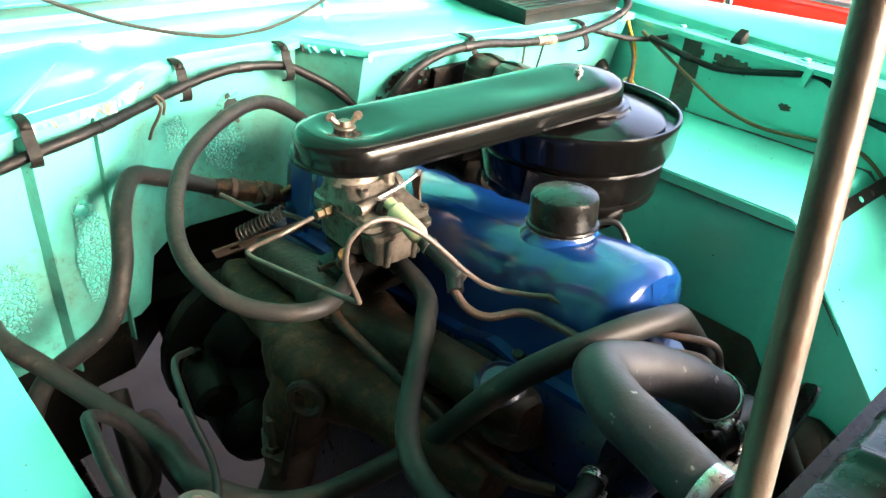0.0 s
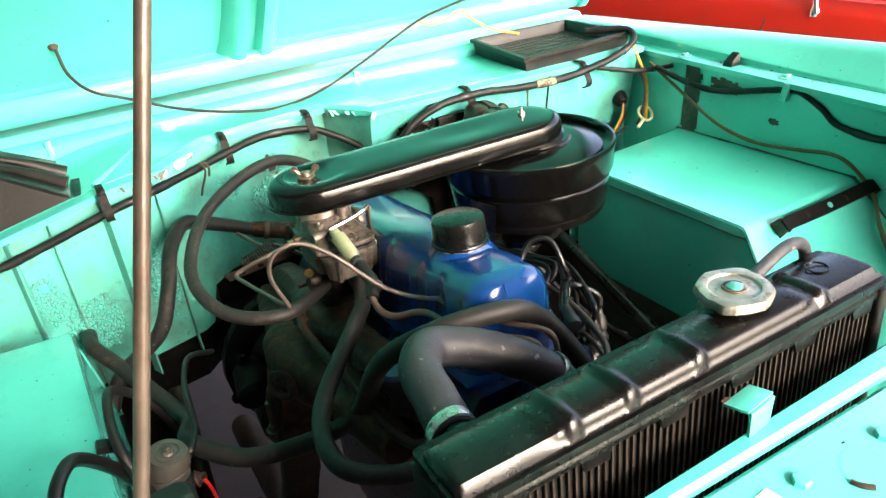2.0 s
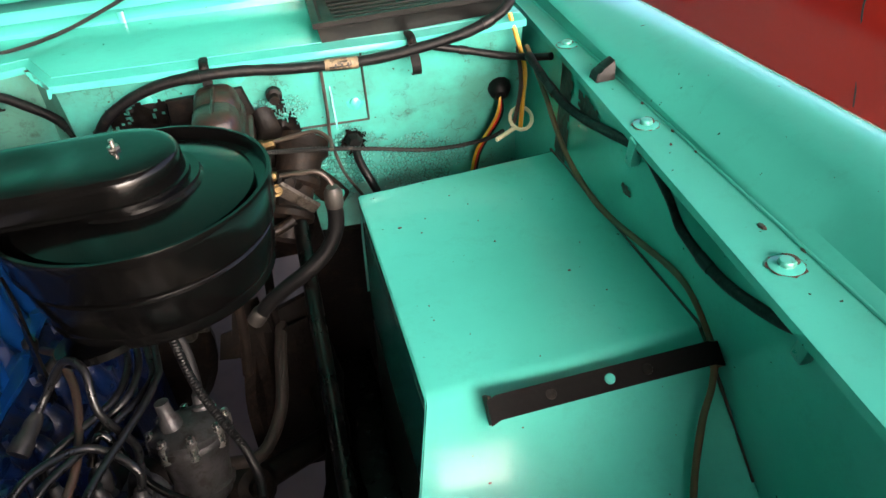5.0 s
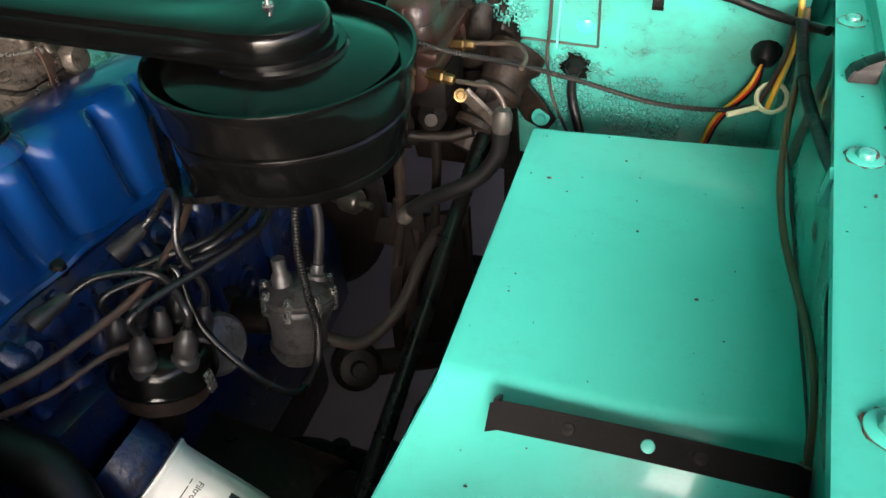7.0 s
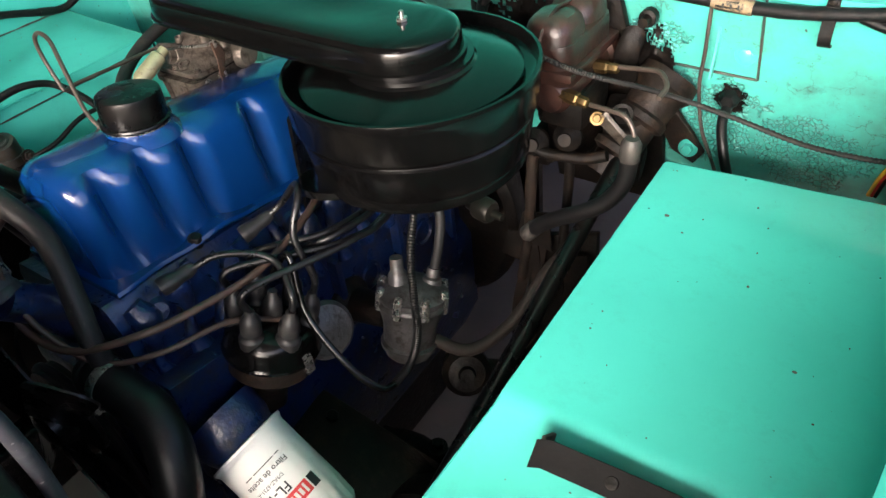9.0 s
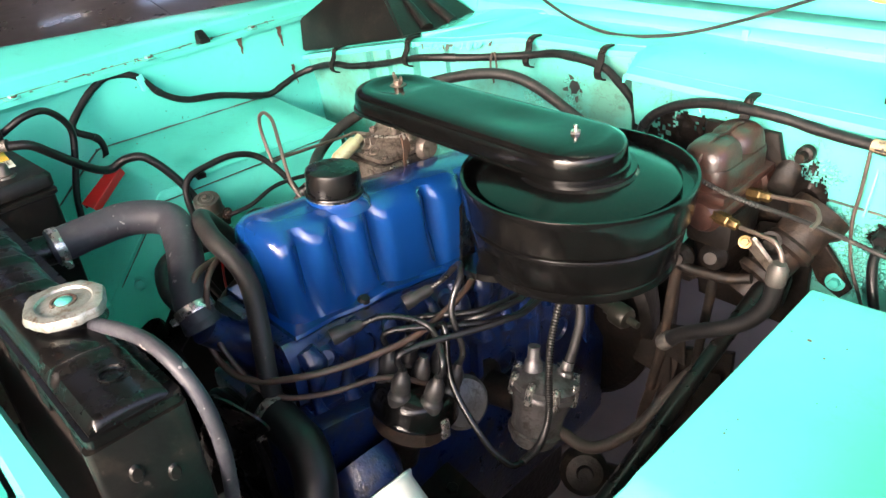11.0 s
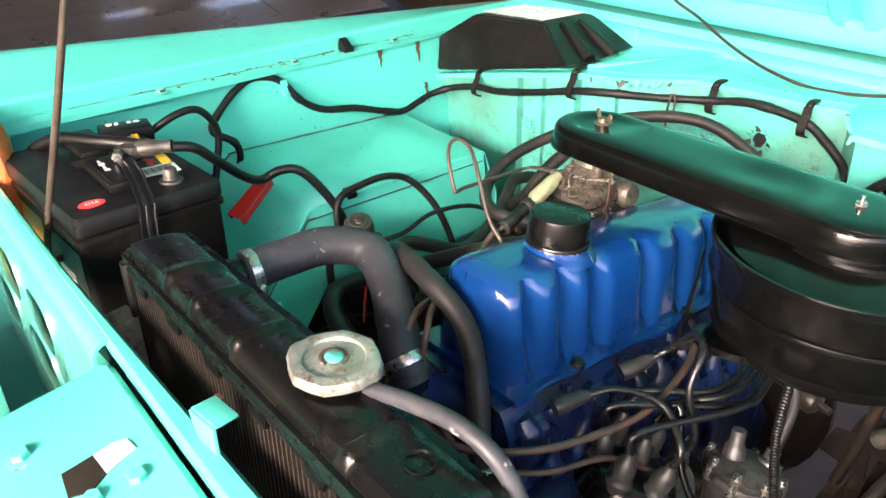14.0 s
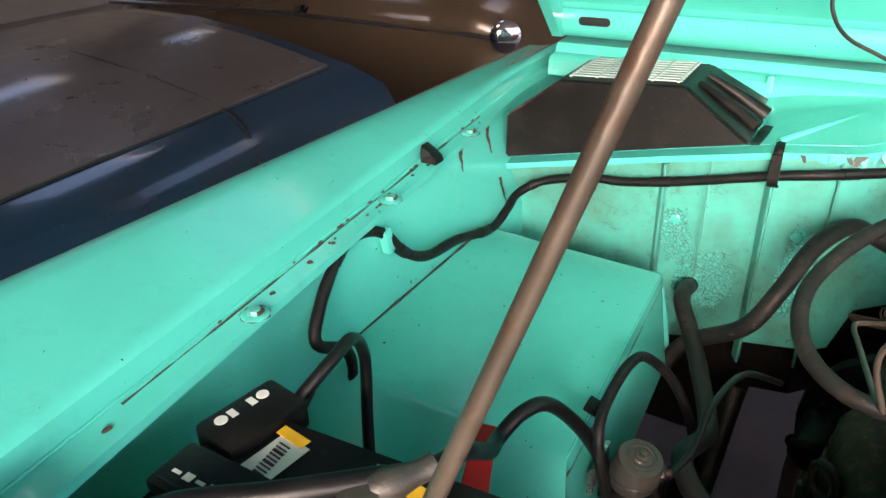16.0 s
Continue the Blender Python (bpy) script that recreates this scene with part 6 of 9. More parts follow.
    for dy, dz in ((-0.010, 0.017), (0.010, 0.017), (-0.010, -0.017), (0.010, -0.017)):
        piece("screw", lambda b: lathe(b, p + Vector((0.047, -0.046 + dy, 1.066 + dz)), (1, 0, 0), [(0, 0), (0.0048, 0), (0.0045, 0.0028), (0.002, 0.0036), (0, 0.003)], 10), STEEL, "", pump)
    for dx, dy, z in ((-0.040, -0.062, 1.098), (0.040, -0.062, 1.098), (-0.041, -0.012, 1.098), (0.043, -0.008, 1.098), (-0.036, 0.038, 1.098), (0.040, 0.036, 1.098), (0.0, -0.064, 1.098)):
        piece("screw", lambda b: lathe(b, p + Vector((dx, dy, z)), (0, 0, 1), [(0, 0), (0.0062, 0), (0.0062, 0.002), (0.0046, 0.002), (0.0044, 0.005), (0.002, 0.0056), (0, 0.0045)], 10), CARB, "", cover)
    piece("cover_boss", lambda b: lathe(b, p + Vector((0.012, -0.056, 1.096)), (0, -0.35, 1), [(0, 0), (0.010, 0), (0.0085, 0.010), (0.005, 0.0105), (0.005, 0.006), (0, 0.006)], 14), parent=cover)
    piece("inlet_boss", lambda b: lathe(b, p + Vector((-0.010, -0.046, 1.106)), (-0.05, -0.93, 0.36), [(0, 0), (0.013, 0), (0.012, 0.010), (0.0105, 0.011), (0.0105, 0.020), (0, 0.020)], 6), parent=cover)
    piece("choke_housing", lambda b: lathe(b, p + Vector((0.040, 0.012, 1.094)), (1, 0, 0.1), [(0, 0), (0.017, 0), (0.017, 0.008), (0.020, 0.009), (0.020, 0.013), (0.015, 0.020), (0.006, 0.021), (0, 0.021)], 22), CARB)
    piece("link", lambda b: tube(b, [p + Vector(q) for q in ((0.056, -0.032, 1.09), (0.058, -0.028, 1.065), (0.056, -0.01, 1.040), (0.05, 0.01, 1.026))], 0.0019, 8, 5), STEEL)
    piece("throttle_lever", lambda b: prism(b, [p + Vector(q) for q in ((0.046, -0.022, 1.022), (0.046, 0.012, 1.040), (0.046, 0.026, 1.020), (0.046, 0.0, 1.004))], (0.0025, 0, 0), 0.001), CARB)
    piece("throttle_shaft", lambda q: rod_of(q, (-0.13, 0.70, 1.022), (-0.015, 0.70, 1.022), 0.004, 10), ROD)
    piece("idle_screw", lambda b: rod_of(b, p + Vector((-0.048, -0.030, 1.026)), p + Vector((-0.02, -0.020, 1.026)), 0.005, 12), GREASE)
    piece("dashpot", lambda b: lathe(b, p + Vector((-0.044, -0.030, 1.040)), (-0.7, -0.5, 0.3), [(0, 0), (0.011, 0), (0.012, 0.006), (0.010, 0.010), (0.005, 0.018), (0, 0.018)], 18), GREASE)
    piece("brass_plug", lambda b: lathe(b, p + Vector((-0.052, -0.034, 1.056)), (-0.5, -0.8, 0.4), [(0, 0), (0.007, 0), (0.007, 0.006), (0.004, 0.006), (0, 0.005)], 6), BRASS)
    # return spring and its bracket on the passenger's side
    bm = bm_new()
    a, b = Vector((-0.139, 0.758, 1.076)), Vector((-0.184, 0.792, 1.043))
    u, w, d = axis_frame(b - a)
    coil = []
    for k in range(12 * 10 + 1):
        t = k / (12 * 10)
        an = 2 * math.pi * 12 * t
        coil.append(a.lerp(b, t) + (u * math.cos(an) + w * math.sin(an)) * 0.0078)
    tube(bm, coil, 0.0012, 6, 1, raw=True)
    part("return_spring", bm, GREASE, c, "tarnished coil spring")
    bm = bm_new()
    a, b = Vector((-0.214, 0.795, 1.026)), Vector((-0.108, 0.752, 1.056))
    d = (b - a).normalized()
    up = Vector((0.1, -0.55, 0.83))
    up = (up - d * up.dot(d)).normalized()
    for u0, u1 in ((0.0, 0.16), (0.26, 0.44), (0.53, 1.0)):
        loft(bm, [[a.lerp(b, u) + up * q + d.cross(up) * o for q, o in ((-0.010, 0), (0.010, 0), (0.010, 0.002), (-0.010, 0.002))] for u in (u0, u1)])
    for lo, hi in ((-0.010, -0.005), (0.005, 0.010)):
        loft(bm, [[a.lerp(b, u) + up * q + d.cross(up) * o for q, o in ((lo, 0), (hi, 0), (hi, 0.002), (lo, 0.002))] for u in (0.15, 0.54)])
    part("slotted_bracket", bm, DUSTY, c, "slotted dirty steel bracket")
    piece("brass_fitting", lambda q: lathe(q, (-0.106, 0.703, 1.094), (-1, -0.08, -0.05), [(0, 0), (0.008, 0), (0.008, 0.014), (0.006, 0.015), (0.006, 0.024), (0, 0.024)], 6), TARNISHED, "tarnished brass union")
    piece("linkage", lambda q: tube(q, [(-0.10, 0.74, 1.05), (-0.13, 0.77, 1.065), (-0.15, 0.80, 1.06), (-0.17, 0.86, 1.065)], 0.003, 8, 5), OLD_TUBE)


def build_heater_fitting():
    """Taped end of the heater hose over its union at the rear of the head."""
    v = thing("hose_fitting", (-0.06, 0.985, 0.985), "brown taped end of the heater hose with rusty clamp", "fitting")
    bm = bm_new()
    tube(bm, [(-0.118, 1.001, 1.004), (-0.09, 0.996, 0.996), (-0.055, 0.988, 0.985), (-0.024, 0.982, 0.976)], lambda t: 0.0145 + 0.0018 * math.sin(t * 3.1), 16, 6, rough=0.10)
    part("tape_wrap", bm, RUSTY_CAST, v)
    for q, d in (((-0.098, 0.997, 0.998), (0.95, -0.2, -0.28)), ((-0.062, 0.989, 0.987), (0.95, -0.2, -0.28)), ((-0.048, 0.986, 0.983), (0.95, -0.2, -0.28))):
        bm = bm_new()
        lathe(bm, q, d, [(0.012, 0), (0.0175, 0.0005), (0.0182, 0.004), (0.0172, 0.009), (0.012, 0.009)], 20)
        part("clamp_band", bm, RUST, v)
    bm = bm_new()
    rod_of(bm, (-0.060, 0.972, 1.004), (-0.052, 0.966, 0.988), 0.0042, 8)
    part("clamp_screw", bm, LEAD, v)
    bm = bm_new()
    tube(bm, [(-0.026, 0.983, 0.977), (-0.010, 0.980, 0.966), (-0.004, 0.975, 0.94), (-0.004, 0.965, 0.90)], 0.0115, 12, 5)
    part("elbow", bm, OILY, v)
    bm = bm_new()
    tube(bm, [(-0.035, 0.955, 0.992), (-0.005, 0.95, 1.008), (0.02, 0.945, 1.03)], 0.0036, 8, 5)
    part("thin_pipe", bm, BRASS, v)


def build_fuel_filter():
    f = thing("fuel_filter", (-0.08, 0.59, 1.10), "pale zinc inline fuel filter with rubber connector hose", "fuel filter")
    a, b = Vector((-0.078, 0.636, 1.122)), Vector((-0.074, 0.576, 1.099))
    d = (b - a).normalized()
    bm = bm_new()
    lathe(bm, a, d, [(0, 0), (0.007, 0), (0.007, 0.010), (0.0105, 0.013), (0.0108, 0.052), (0.0095, 0.056), (0.006, 0.062), (0, 0.064)], 24)
    part("canister", bm, ZINC, f, "pale golden zinc canister")
    bm = bm_new()
    tube(bm, [b - d * 0.002, b + d * 0.025, b + d * 0.045, Vector((-0.081, 0.517, 1.071))], 0.0088, 14, 5)
    part("connector_hose", bm, RUBBER, f)
    for q in (b + d * 0.008, b + d * 0.055):
        bm = bm_new()
        tube(bm, [q + Vector((0.0, 0.002, 0.0005)), q - Vector((0.0, 0.002, 0.0005))], 0.0102, 14, 2)
        part("spring_clip", bm, LEAD, f)


def line_pipe(name, pts, r, material, label, category="pipe", n=8):
    bm = bm_new()
    tube(bm, pts, r, 10, n)
    return solo(name, bm, material, label, category)


BOOT = surface("dusty_boot_rubber", (0.017, 0.0165, 0.0165), 0.42, vary=0.35, scale=25, bump=0.15, dirt=(0.036, 0.034, 0.032), dirt_amount=0.35, spec=0.3)
LEAD_BLACK = surface("ignition_lead_rubber", (0.0055, 0.0056, 0.0060), 0.30, vary=0.3, scale=20, bump=0.05, spec=0.36)


DIST = Vector((0.205, 0.457, 0.860))  # foot and axis of the distributor cap
DIST_AX = Vector((0.10, 0.26, 1)).normalized()


def build_distributor():
    d = thing("distributor", (0.225, 0.43, 0.78), "black distributor with moulded cap and tall lead boots", "distributor")
    base = DIST
    ax = DIST_AX
    bm = bm_new()
    lathe(bm, base - ax * 0.08, ax, [(0, 0), (0.02, 0), (0.02, 0.03), (0.034, 0.05), (0.049, 0.06), (0.053, 0.065), (0.053, 0.088), (0.050, 0.09), (0, 0.09)], 32)
    part("body", bm, DUSTY, d)
    bm = bm_new()
    lathe(bm, base + ax * 0.008, ax, [(0, 0), (0.0585, 0), (0.0595, 0.004), (0.0575, 0.008), (0.0560, 0.024), (0.0525, 0.033), (0.044, 0.040), (0.024, 0.043), (0, 0.044)], 40)
    cap = part("cap", bm, BLACK_GLOSS, d, "glossy black cap")
    u, w, _ = axis_frame(ax)
    for k in range(7):
        a = 2 * math.pi * k / 6 + 0.35
        q = base + ax * 0.034 + ((u * math.cos(a) + w * math.sin(a)) * 0.039 if k < 6 else Vector())
        bm = bm_new()
        lathe(bm, q, (ax + (q - base - ax * 0.034) * 3).normalized(), [(0, 0), (0.0158, 0), (0.0150, 0.014), (0.0120, 0.017), (0.0114, 0.022), (0.0126, 0.024), (0.0120, 0.036), (0.0100, 0.043), (0.0070, 0.046), (0.0056, 0.054), (0, 0.054)], 18)
        part("boot", bm, BOOT, cap, "dusty grey-black lead boot")
    for s in (-1, 1):
        bm = bm_new()
        q = base + ax * 0.012 + u * 0.058 * s
        box(bm, q, (0.006, 0.012, 0.03), None, 0.002)
        part("clip", bm, STEEL, d)
    # vacuum can on an arm
    bm = bm_new()
    q = Vector((0.230, 0.525, 0.845))
    lathe(bm, q, (0.80, -0.22, 0.45), [(0, -0.014), (0.018, -0.014), (0.034, -0.008), (0.037, -0.002), (0.0385, 0), (0.037, 0.002), (0.033, 0.007), (0.023, 0.008), (0.011, 0.012), (0, 0.012)], 36)
    part("vacuum_can", bm, CLEAR_GREY, d, "dull grey round vacuum advance can")
    bm = bm_new()
    rod_of(bm, (0.205, 0.465, 0.835), (0.226, 0.523, 0.843), 0.009, 12)
    part("arm", bm, STEEL, d)


def lead(pts, boot_at, boot_dir):
    t = thing("spark_plug_lead", pts[0], "black spark plug lead with rubber boot", "ignition lead", "spark plug leads")
    bm = bm_new()
    tube(bm, pts, 0.0042, 10, 10)
    part("cable", bm, LEAD_BLACK, t)
    bm = bm_new()
    lathe(bm, boot_at, boot_dir, [(0, 0), (0.0105, 0), (0.0112, 0.003), (0.0106, 0.014), (0.0088, 0.019), (0.0084, 0.034), (0.0058, 0.042), (0, 0.042)], 16)
    part("boot", bm, BOOT, t)


def build_leads():
    ax = DIST_AX
    base = DIST
    u, w, _ = axis_frame(ax)
    tops = [base + ax * 0.084 + (u * math.cos(2 * math.pi * k / 6 + 0.35) + w * math.sin(2 * math.pi * k / 6 + 0.35)) * 0.046 for k in range(6)]
    tops.sort(key=lambda q: q.y)
    plugs = [Vector((0.150, 0.388 + 0.1185 * k, 0.996 - 0.013 * k)) for k in range(6)]
    ways = [Vector((0.35, 0.92, 0.15)), Vector((0.40, 0.85, 0.32)), Vector((0.45, 0.8, 0.3)), Vector((0.5, 0.7, 0.3)), Vector((0.5, 0.7, 0.3)), Vector((0.5, 0.7, 0.3))]
    tips = [p + d.normalized() * 0.036 for p, d in zip(plugs, ways)]
    rise = ax * 0.026
    lead([tips[0], tips[0] + Vector((0.022, 0.03, 0.008)), Vector((0.222, 0.485, 0.992)), tops[2] + rise, tops[2]], plugs[0], ways[0])
    lead([tips[1], tips[1] + Vector((0.014, 0.018, 0.016)), Vector((0.203, 0.560, 1.040)), Vector((0.226, 0.540, 1.042)), Vector((0.232, 0.515, 1.005)), tops[4] + rise, tops[4]], plugs[1], ways[1])
    for k, j, x, z in ((2, 3, 0.236, 0.984), (3, 5, 0.250, 0.986), (4, 1, 0.260, 0.978), (5, 0, 0.270, 0.982)):
        p = tips[k]
        lead([p, p + ways[k].normalized() * 0.016 + Vector((0.006, -0.004, 0.008)), Vector((x - 0.012, min(p.y + 0.01, 0.665), z - 0.022)), Vector((x, 0.565, z - 0.004)), tops[j] + rise * 1.2, tops[j]], plugs[k], ways[k])
    # lead from the coil, dipping below the pump into a corrugated sleeve
    k = thing("coil_lead", (0.26, 0.55, 0.8), "black coil lead running into a corrugated sleeve", "ignition lead")
    bm = bm_new()
    tube(bm, [base + ax * 0.112, base + ax * 0.134 + Vector((0.014, 0.010, 0)), (0.262, 0.480, 0.925), (0.315, 0.478, 0.865), (0.345, 0.488, 0.838), (0.352, 0.505, 0.832)], 0.0042, 10, 8)
    part("cable", bm, BLACK_GLOSS, k)
    bm = bm_new()
    tube(bm, [(0.352, 0.505, 0.832), (0.347, 0.545, 0.828), (0.334, 0.580, 0.842), (0.312, 0.608, 0.872), (0.290, 0.64, 0.91), (0.275, 0.68, 0.955)], 0.0054, 10, 30, rings=0.0004)
    part("sleeve", bm, RUBBER, k, "ribbed plastic sleeve")


def build_fuel_pump():
    f = thing("fuel_pump", (0.262, 0.648, 0.68), "dull grey die-cast fuel pump with bolted rim", "fuel pump")
    p = Vector((0.265, 0.645, 0))
    bm = bm_new()
    lathe(bm, p, (0, 0, 1), [(0, 0.690), (0.026, 0.690), (0.030, 0.694), (0.031, 0.703), (0.036, 0.705), (0.037, 0.711), (0.0335, 0.714), (0.035, 0.738), (0.041, 0.760), (0.043, 0.768), (0, 0.768)], 36)
    part("lower_body", bm, CLEAR_GREY, f)
    bm = bm_new()
    lathe(bm, p, (0, 0, 1), [(0, 0.768), (0.0455, 0.768), (0.0455, 0.773), (0.044, 0.775), (0.0455, 0.777), (0.0455, 0.783), (0.040, 0.787), (0.030, 0.794), (0.018, 0.797), (0, 0.797)], 36)
    part("upper_body", bm, CLEAR_GREY, f)
    for k in range(8):
        a = 2 * math.pi * k / 8 + 0.2
        bm = bm_new()
        q = p + Vector((0.042 * math.cos(a), 0.042 * math.sin(a), 0.764))
        lathe(bm, q, (0, 0, 1), [(0, 0), (0.0062, 0), (0.0062, 0.022), (0.0048, 0.022), (0.0045, 0.028), (0, 0.0285)], 10)
        part("rim_screw", bm, STEEL, f, "bright rim screw")
    for dx, dy, lean, h in ((-0.012, -0.012, (-0.1, -0.1, 1), 0.045), (0.016, 0.016, (0.0, 0.15, 1), 0.028)):
        bm = bm_new()
        lathe(bm, p + Vector((dx, dy, 0.785)), lean, [(0, 0), (0.013, 0), (0.012, h * 0.5), (0.0085, h * 0.6), (0.008, h), (0, h)], 18)
        part("port", bm, CLEAR_GREY, f)
    bm = bm_new()
    tube(bm, [p + Vector((0.016, 0.020, 0.805)), p + Vector((0.016, 0.026, 0.84)), p + Vector((0.012, 0.032, 0.872)), p + Vector((0.0, 0.036, 0.90)), (0.24, 0.70, 0.95)], 0.0062, 12, 6)
    part("outlet_hose", bm, RUBBER_OLD, f, "milky grey hose")
    bm = bm_new()
    lathe(bm, (0.165, 0.635, 0.735), (1, 0.05, 0.1), [(0, 0), (0.036, 0), (0.036, 0.012), (0.024, 0.022), (0.020, 0.07), (0, 0.07)], 22)
    part("mount", bm, GREASE, f)
    bm = bm_new()
    tube(bm, [(0.29, 0.66, 0.715), (0.33, 0.69, 0.70), (0.36, 0.74, 0.73), (0.37, 0.80, 0.78), (0.375, 0.86, 0.80)], 0.0085, 12, 6)
    part("inlet_hose", bm, PERISHED, f, "perished brown hose")
    f.location = Vector((0.252, 0.640, 0.690))
    f.rotation_euler = (radians(-17), 0, 0)
    f.scale = (1.14, 1.14, 1.14)


def on_can(bm_src, c, d, r, u0):
    """Wraps flat lettering (x along the can's girth, y along its axis) onto the can."""
    u, w, d = axis_frame(d)
    for v in bm_src.verts:
        a = u0 - v.co.x / r
        rr = r + 0.0006 + v.co.z
        v.co = Vector(c) + d * v.co.y + (u * math.cos(a) + w * math.sin(a)) * rr
    return bm_src


def lettering(text, size, bold=0.0):
    cu = bpy.data.curves.new("lettering", "FONT")
    cu.body = text
    cu.size = size
    cu.align_x, cu.align_y = "CENTER", "CENTER"
    cu.offset = bold
    cu.resolution_u = 2
    tmp = bpy.data.objects.new("lettering", cu)
    scene.collection.objects.link(tmp)
    bpy.context.view_layer.update()
    me = bpy.data.meshes.new_from_object(tmp)
    bpy.data.objects.remove(tmp)
    bm = bm_new()
    bm.from_mesh(me)
    bpy.data.meshes.remove(me)
    return bm


def turn2(bm, deg, dx, dy):
    bmesh.ops.rotate(bm, verts=bm.verts, cent=(0, 0, 0), matrix=Matrix.Rotation(radians(deg), 3, "Z"))
    bmesh.ops.translate(bm, verts=bm.verts, vec=(dx, dy, 0))
    return bm


def bar(w, h, dx, dy):
    bm = bm_new()
    bmesh.ops.create_grid(bm, x_segments=8, y_segments=1, size=0.5, matrix=Matrix.Translation((dx, dy, 0)) @ Matrix.Diagonal((w, h, 1, 1)))
    return bm


def build_oil_filter():
    a = Vector((0.233, 0.366, 0.80))
    d = Vector((0.80, 0.0, -0.60))
    f = thing("oil_filter", a, "white tin oil filter with red and black print", "oil filter")
    r = 0.0475
    u, w, dd = axis_frame(d)
    bm = bm_new()
    n = 72
    rings = []
    for k, (rr, h, fl) in enumerate(((0.0, -0.004, 0), (r - 0.006, -0.004, 0), (r + 0.003, -0.003, 0), (r + 0.0035, 0.0, 0), (r + 0.001, 0.004, 0), (r, 0.007, 0), (r, 0.104, 0), (r - 0.0004, 0.108, 1), (r - 0.0015, 0.128, 1), (r - 0.008, 0.137, 0.4), (r - 0.02, 0.141, 0), (0.0, 0.142, 0))):
        ring = []
        for i in range(n):
            an = 2 * math.pi * i / n
            q = rr - (0.0022 * fl if i % 4 in (0, 1) else 0)
            ring.append(a + dd * h + (u * math.cos(an) + w * math.sin(an)) * q)
        rings.append(ring)
    loft(bm, rings, caps=False)
    bmesh.ops.remove_doubles(bm, verts=bm.verts, dist=1e-5)
    can = part("can", bm, WHITE, f)
    # print: u0 faces up and to the driver's front
    aim = Vector((0.5, -0.5, 0.7))
    u0 = math.atan2(aim.dot(w), aim.dot(u))

    def put(name, bmx, material, label=""):
        part(name, on_can(bmx, a, dd, r, u0), material, can, label)

    put("red_panel", bar(0.062, 0.0165, 0.004, 0.080), RED_LABEL, "red panel")
    put("panel_end", bar(0.010, 0.0165, -0.034, 0.080), BLACK_PRINT, "dark panel end")
    for k in range(9):
        put("panel_mark", bar(0.0040 if k % 3 else 0.0030, 0.0085 if k not in (0, 5) else 0.0115, -0.021 + 0.0062 * k, 0.080), WHITE_PRINT, "white mark")
    put("lettering", turn2(lettering("FL-1A", 0.0165, 0.0002), 0, 0.008, 0.063), BLACK_PRINT, "black print")
    put("lettering", turn2(lettering("D9AZ-6731-A", 0.0065), 0, 0.004, 0.050), BLACK_PRINT, "black print")
    put("lettering", turn2(lettering("Filtro de aceite", 0.0095, 0.0001), 0, -0.002, 0.039), BLACK_PRINT, "black print")
    [put("small_print", bar(0.006 + 0.004 * (k % 3), 0.0012, -0.026 + 0.0105 * k, 0.029), BLACK_PRINT) for k in range(5)]
    for k in range(3):
        put("small_print", bar(0.030 - 0.008 * (k == 0), 0.0016, 0.060, 0.060 - 0.005 * k), BLACK_PRINT)
    # mounting boss on the block
    bm = bm_new()
    lathe(bm, a - dd * 0.05, dd, [(0, 0), (0.05, 0), (0.048, 0.03), (0.042, 0.045), (0, 0.045)], 28)
    part("adapter", bm, BLUE_CAST, f, "blue mounting boss")


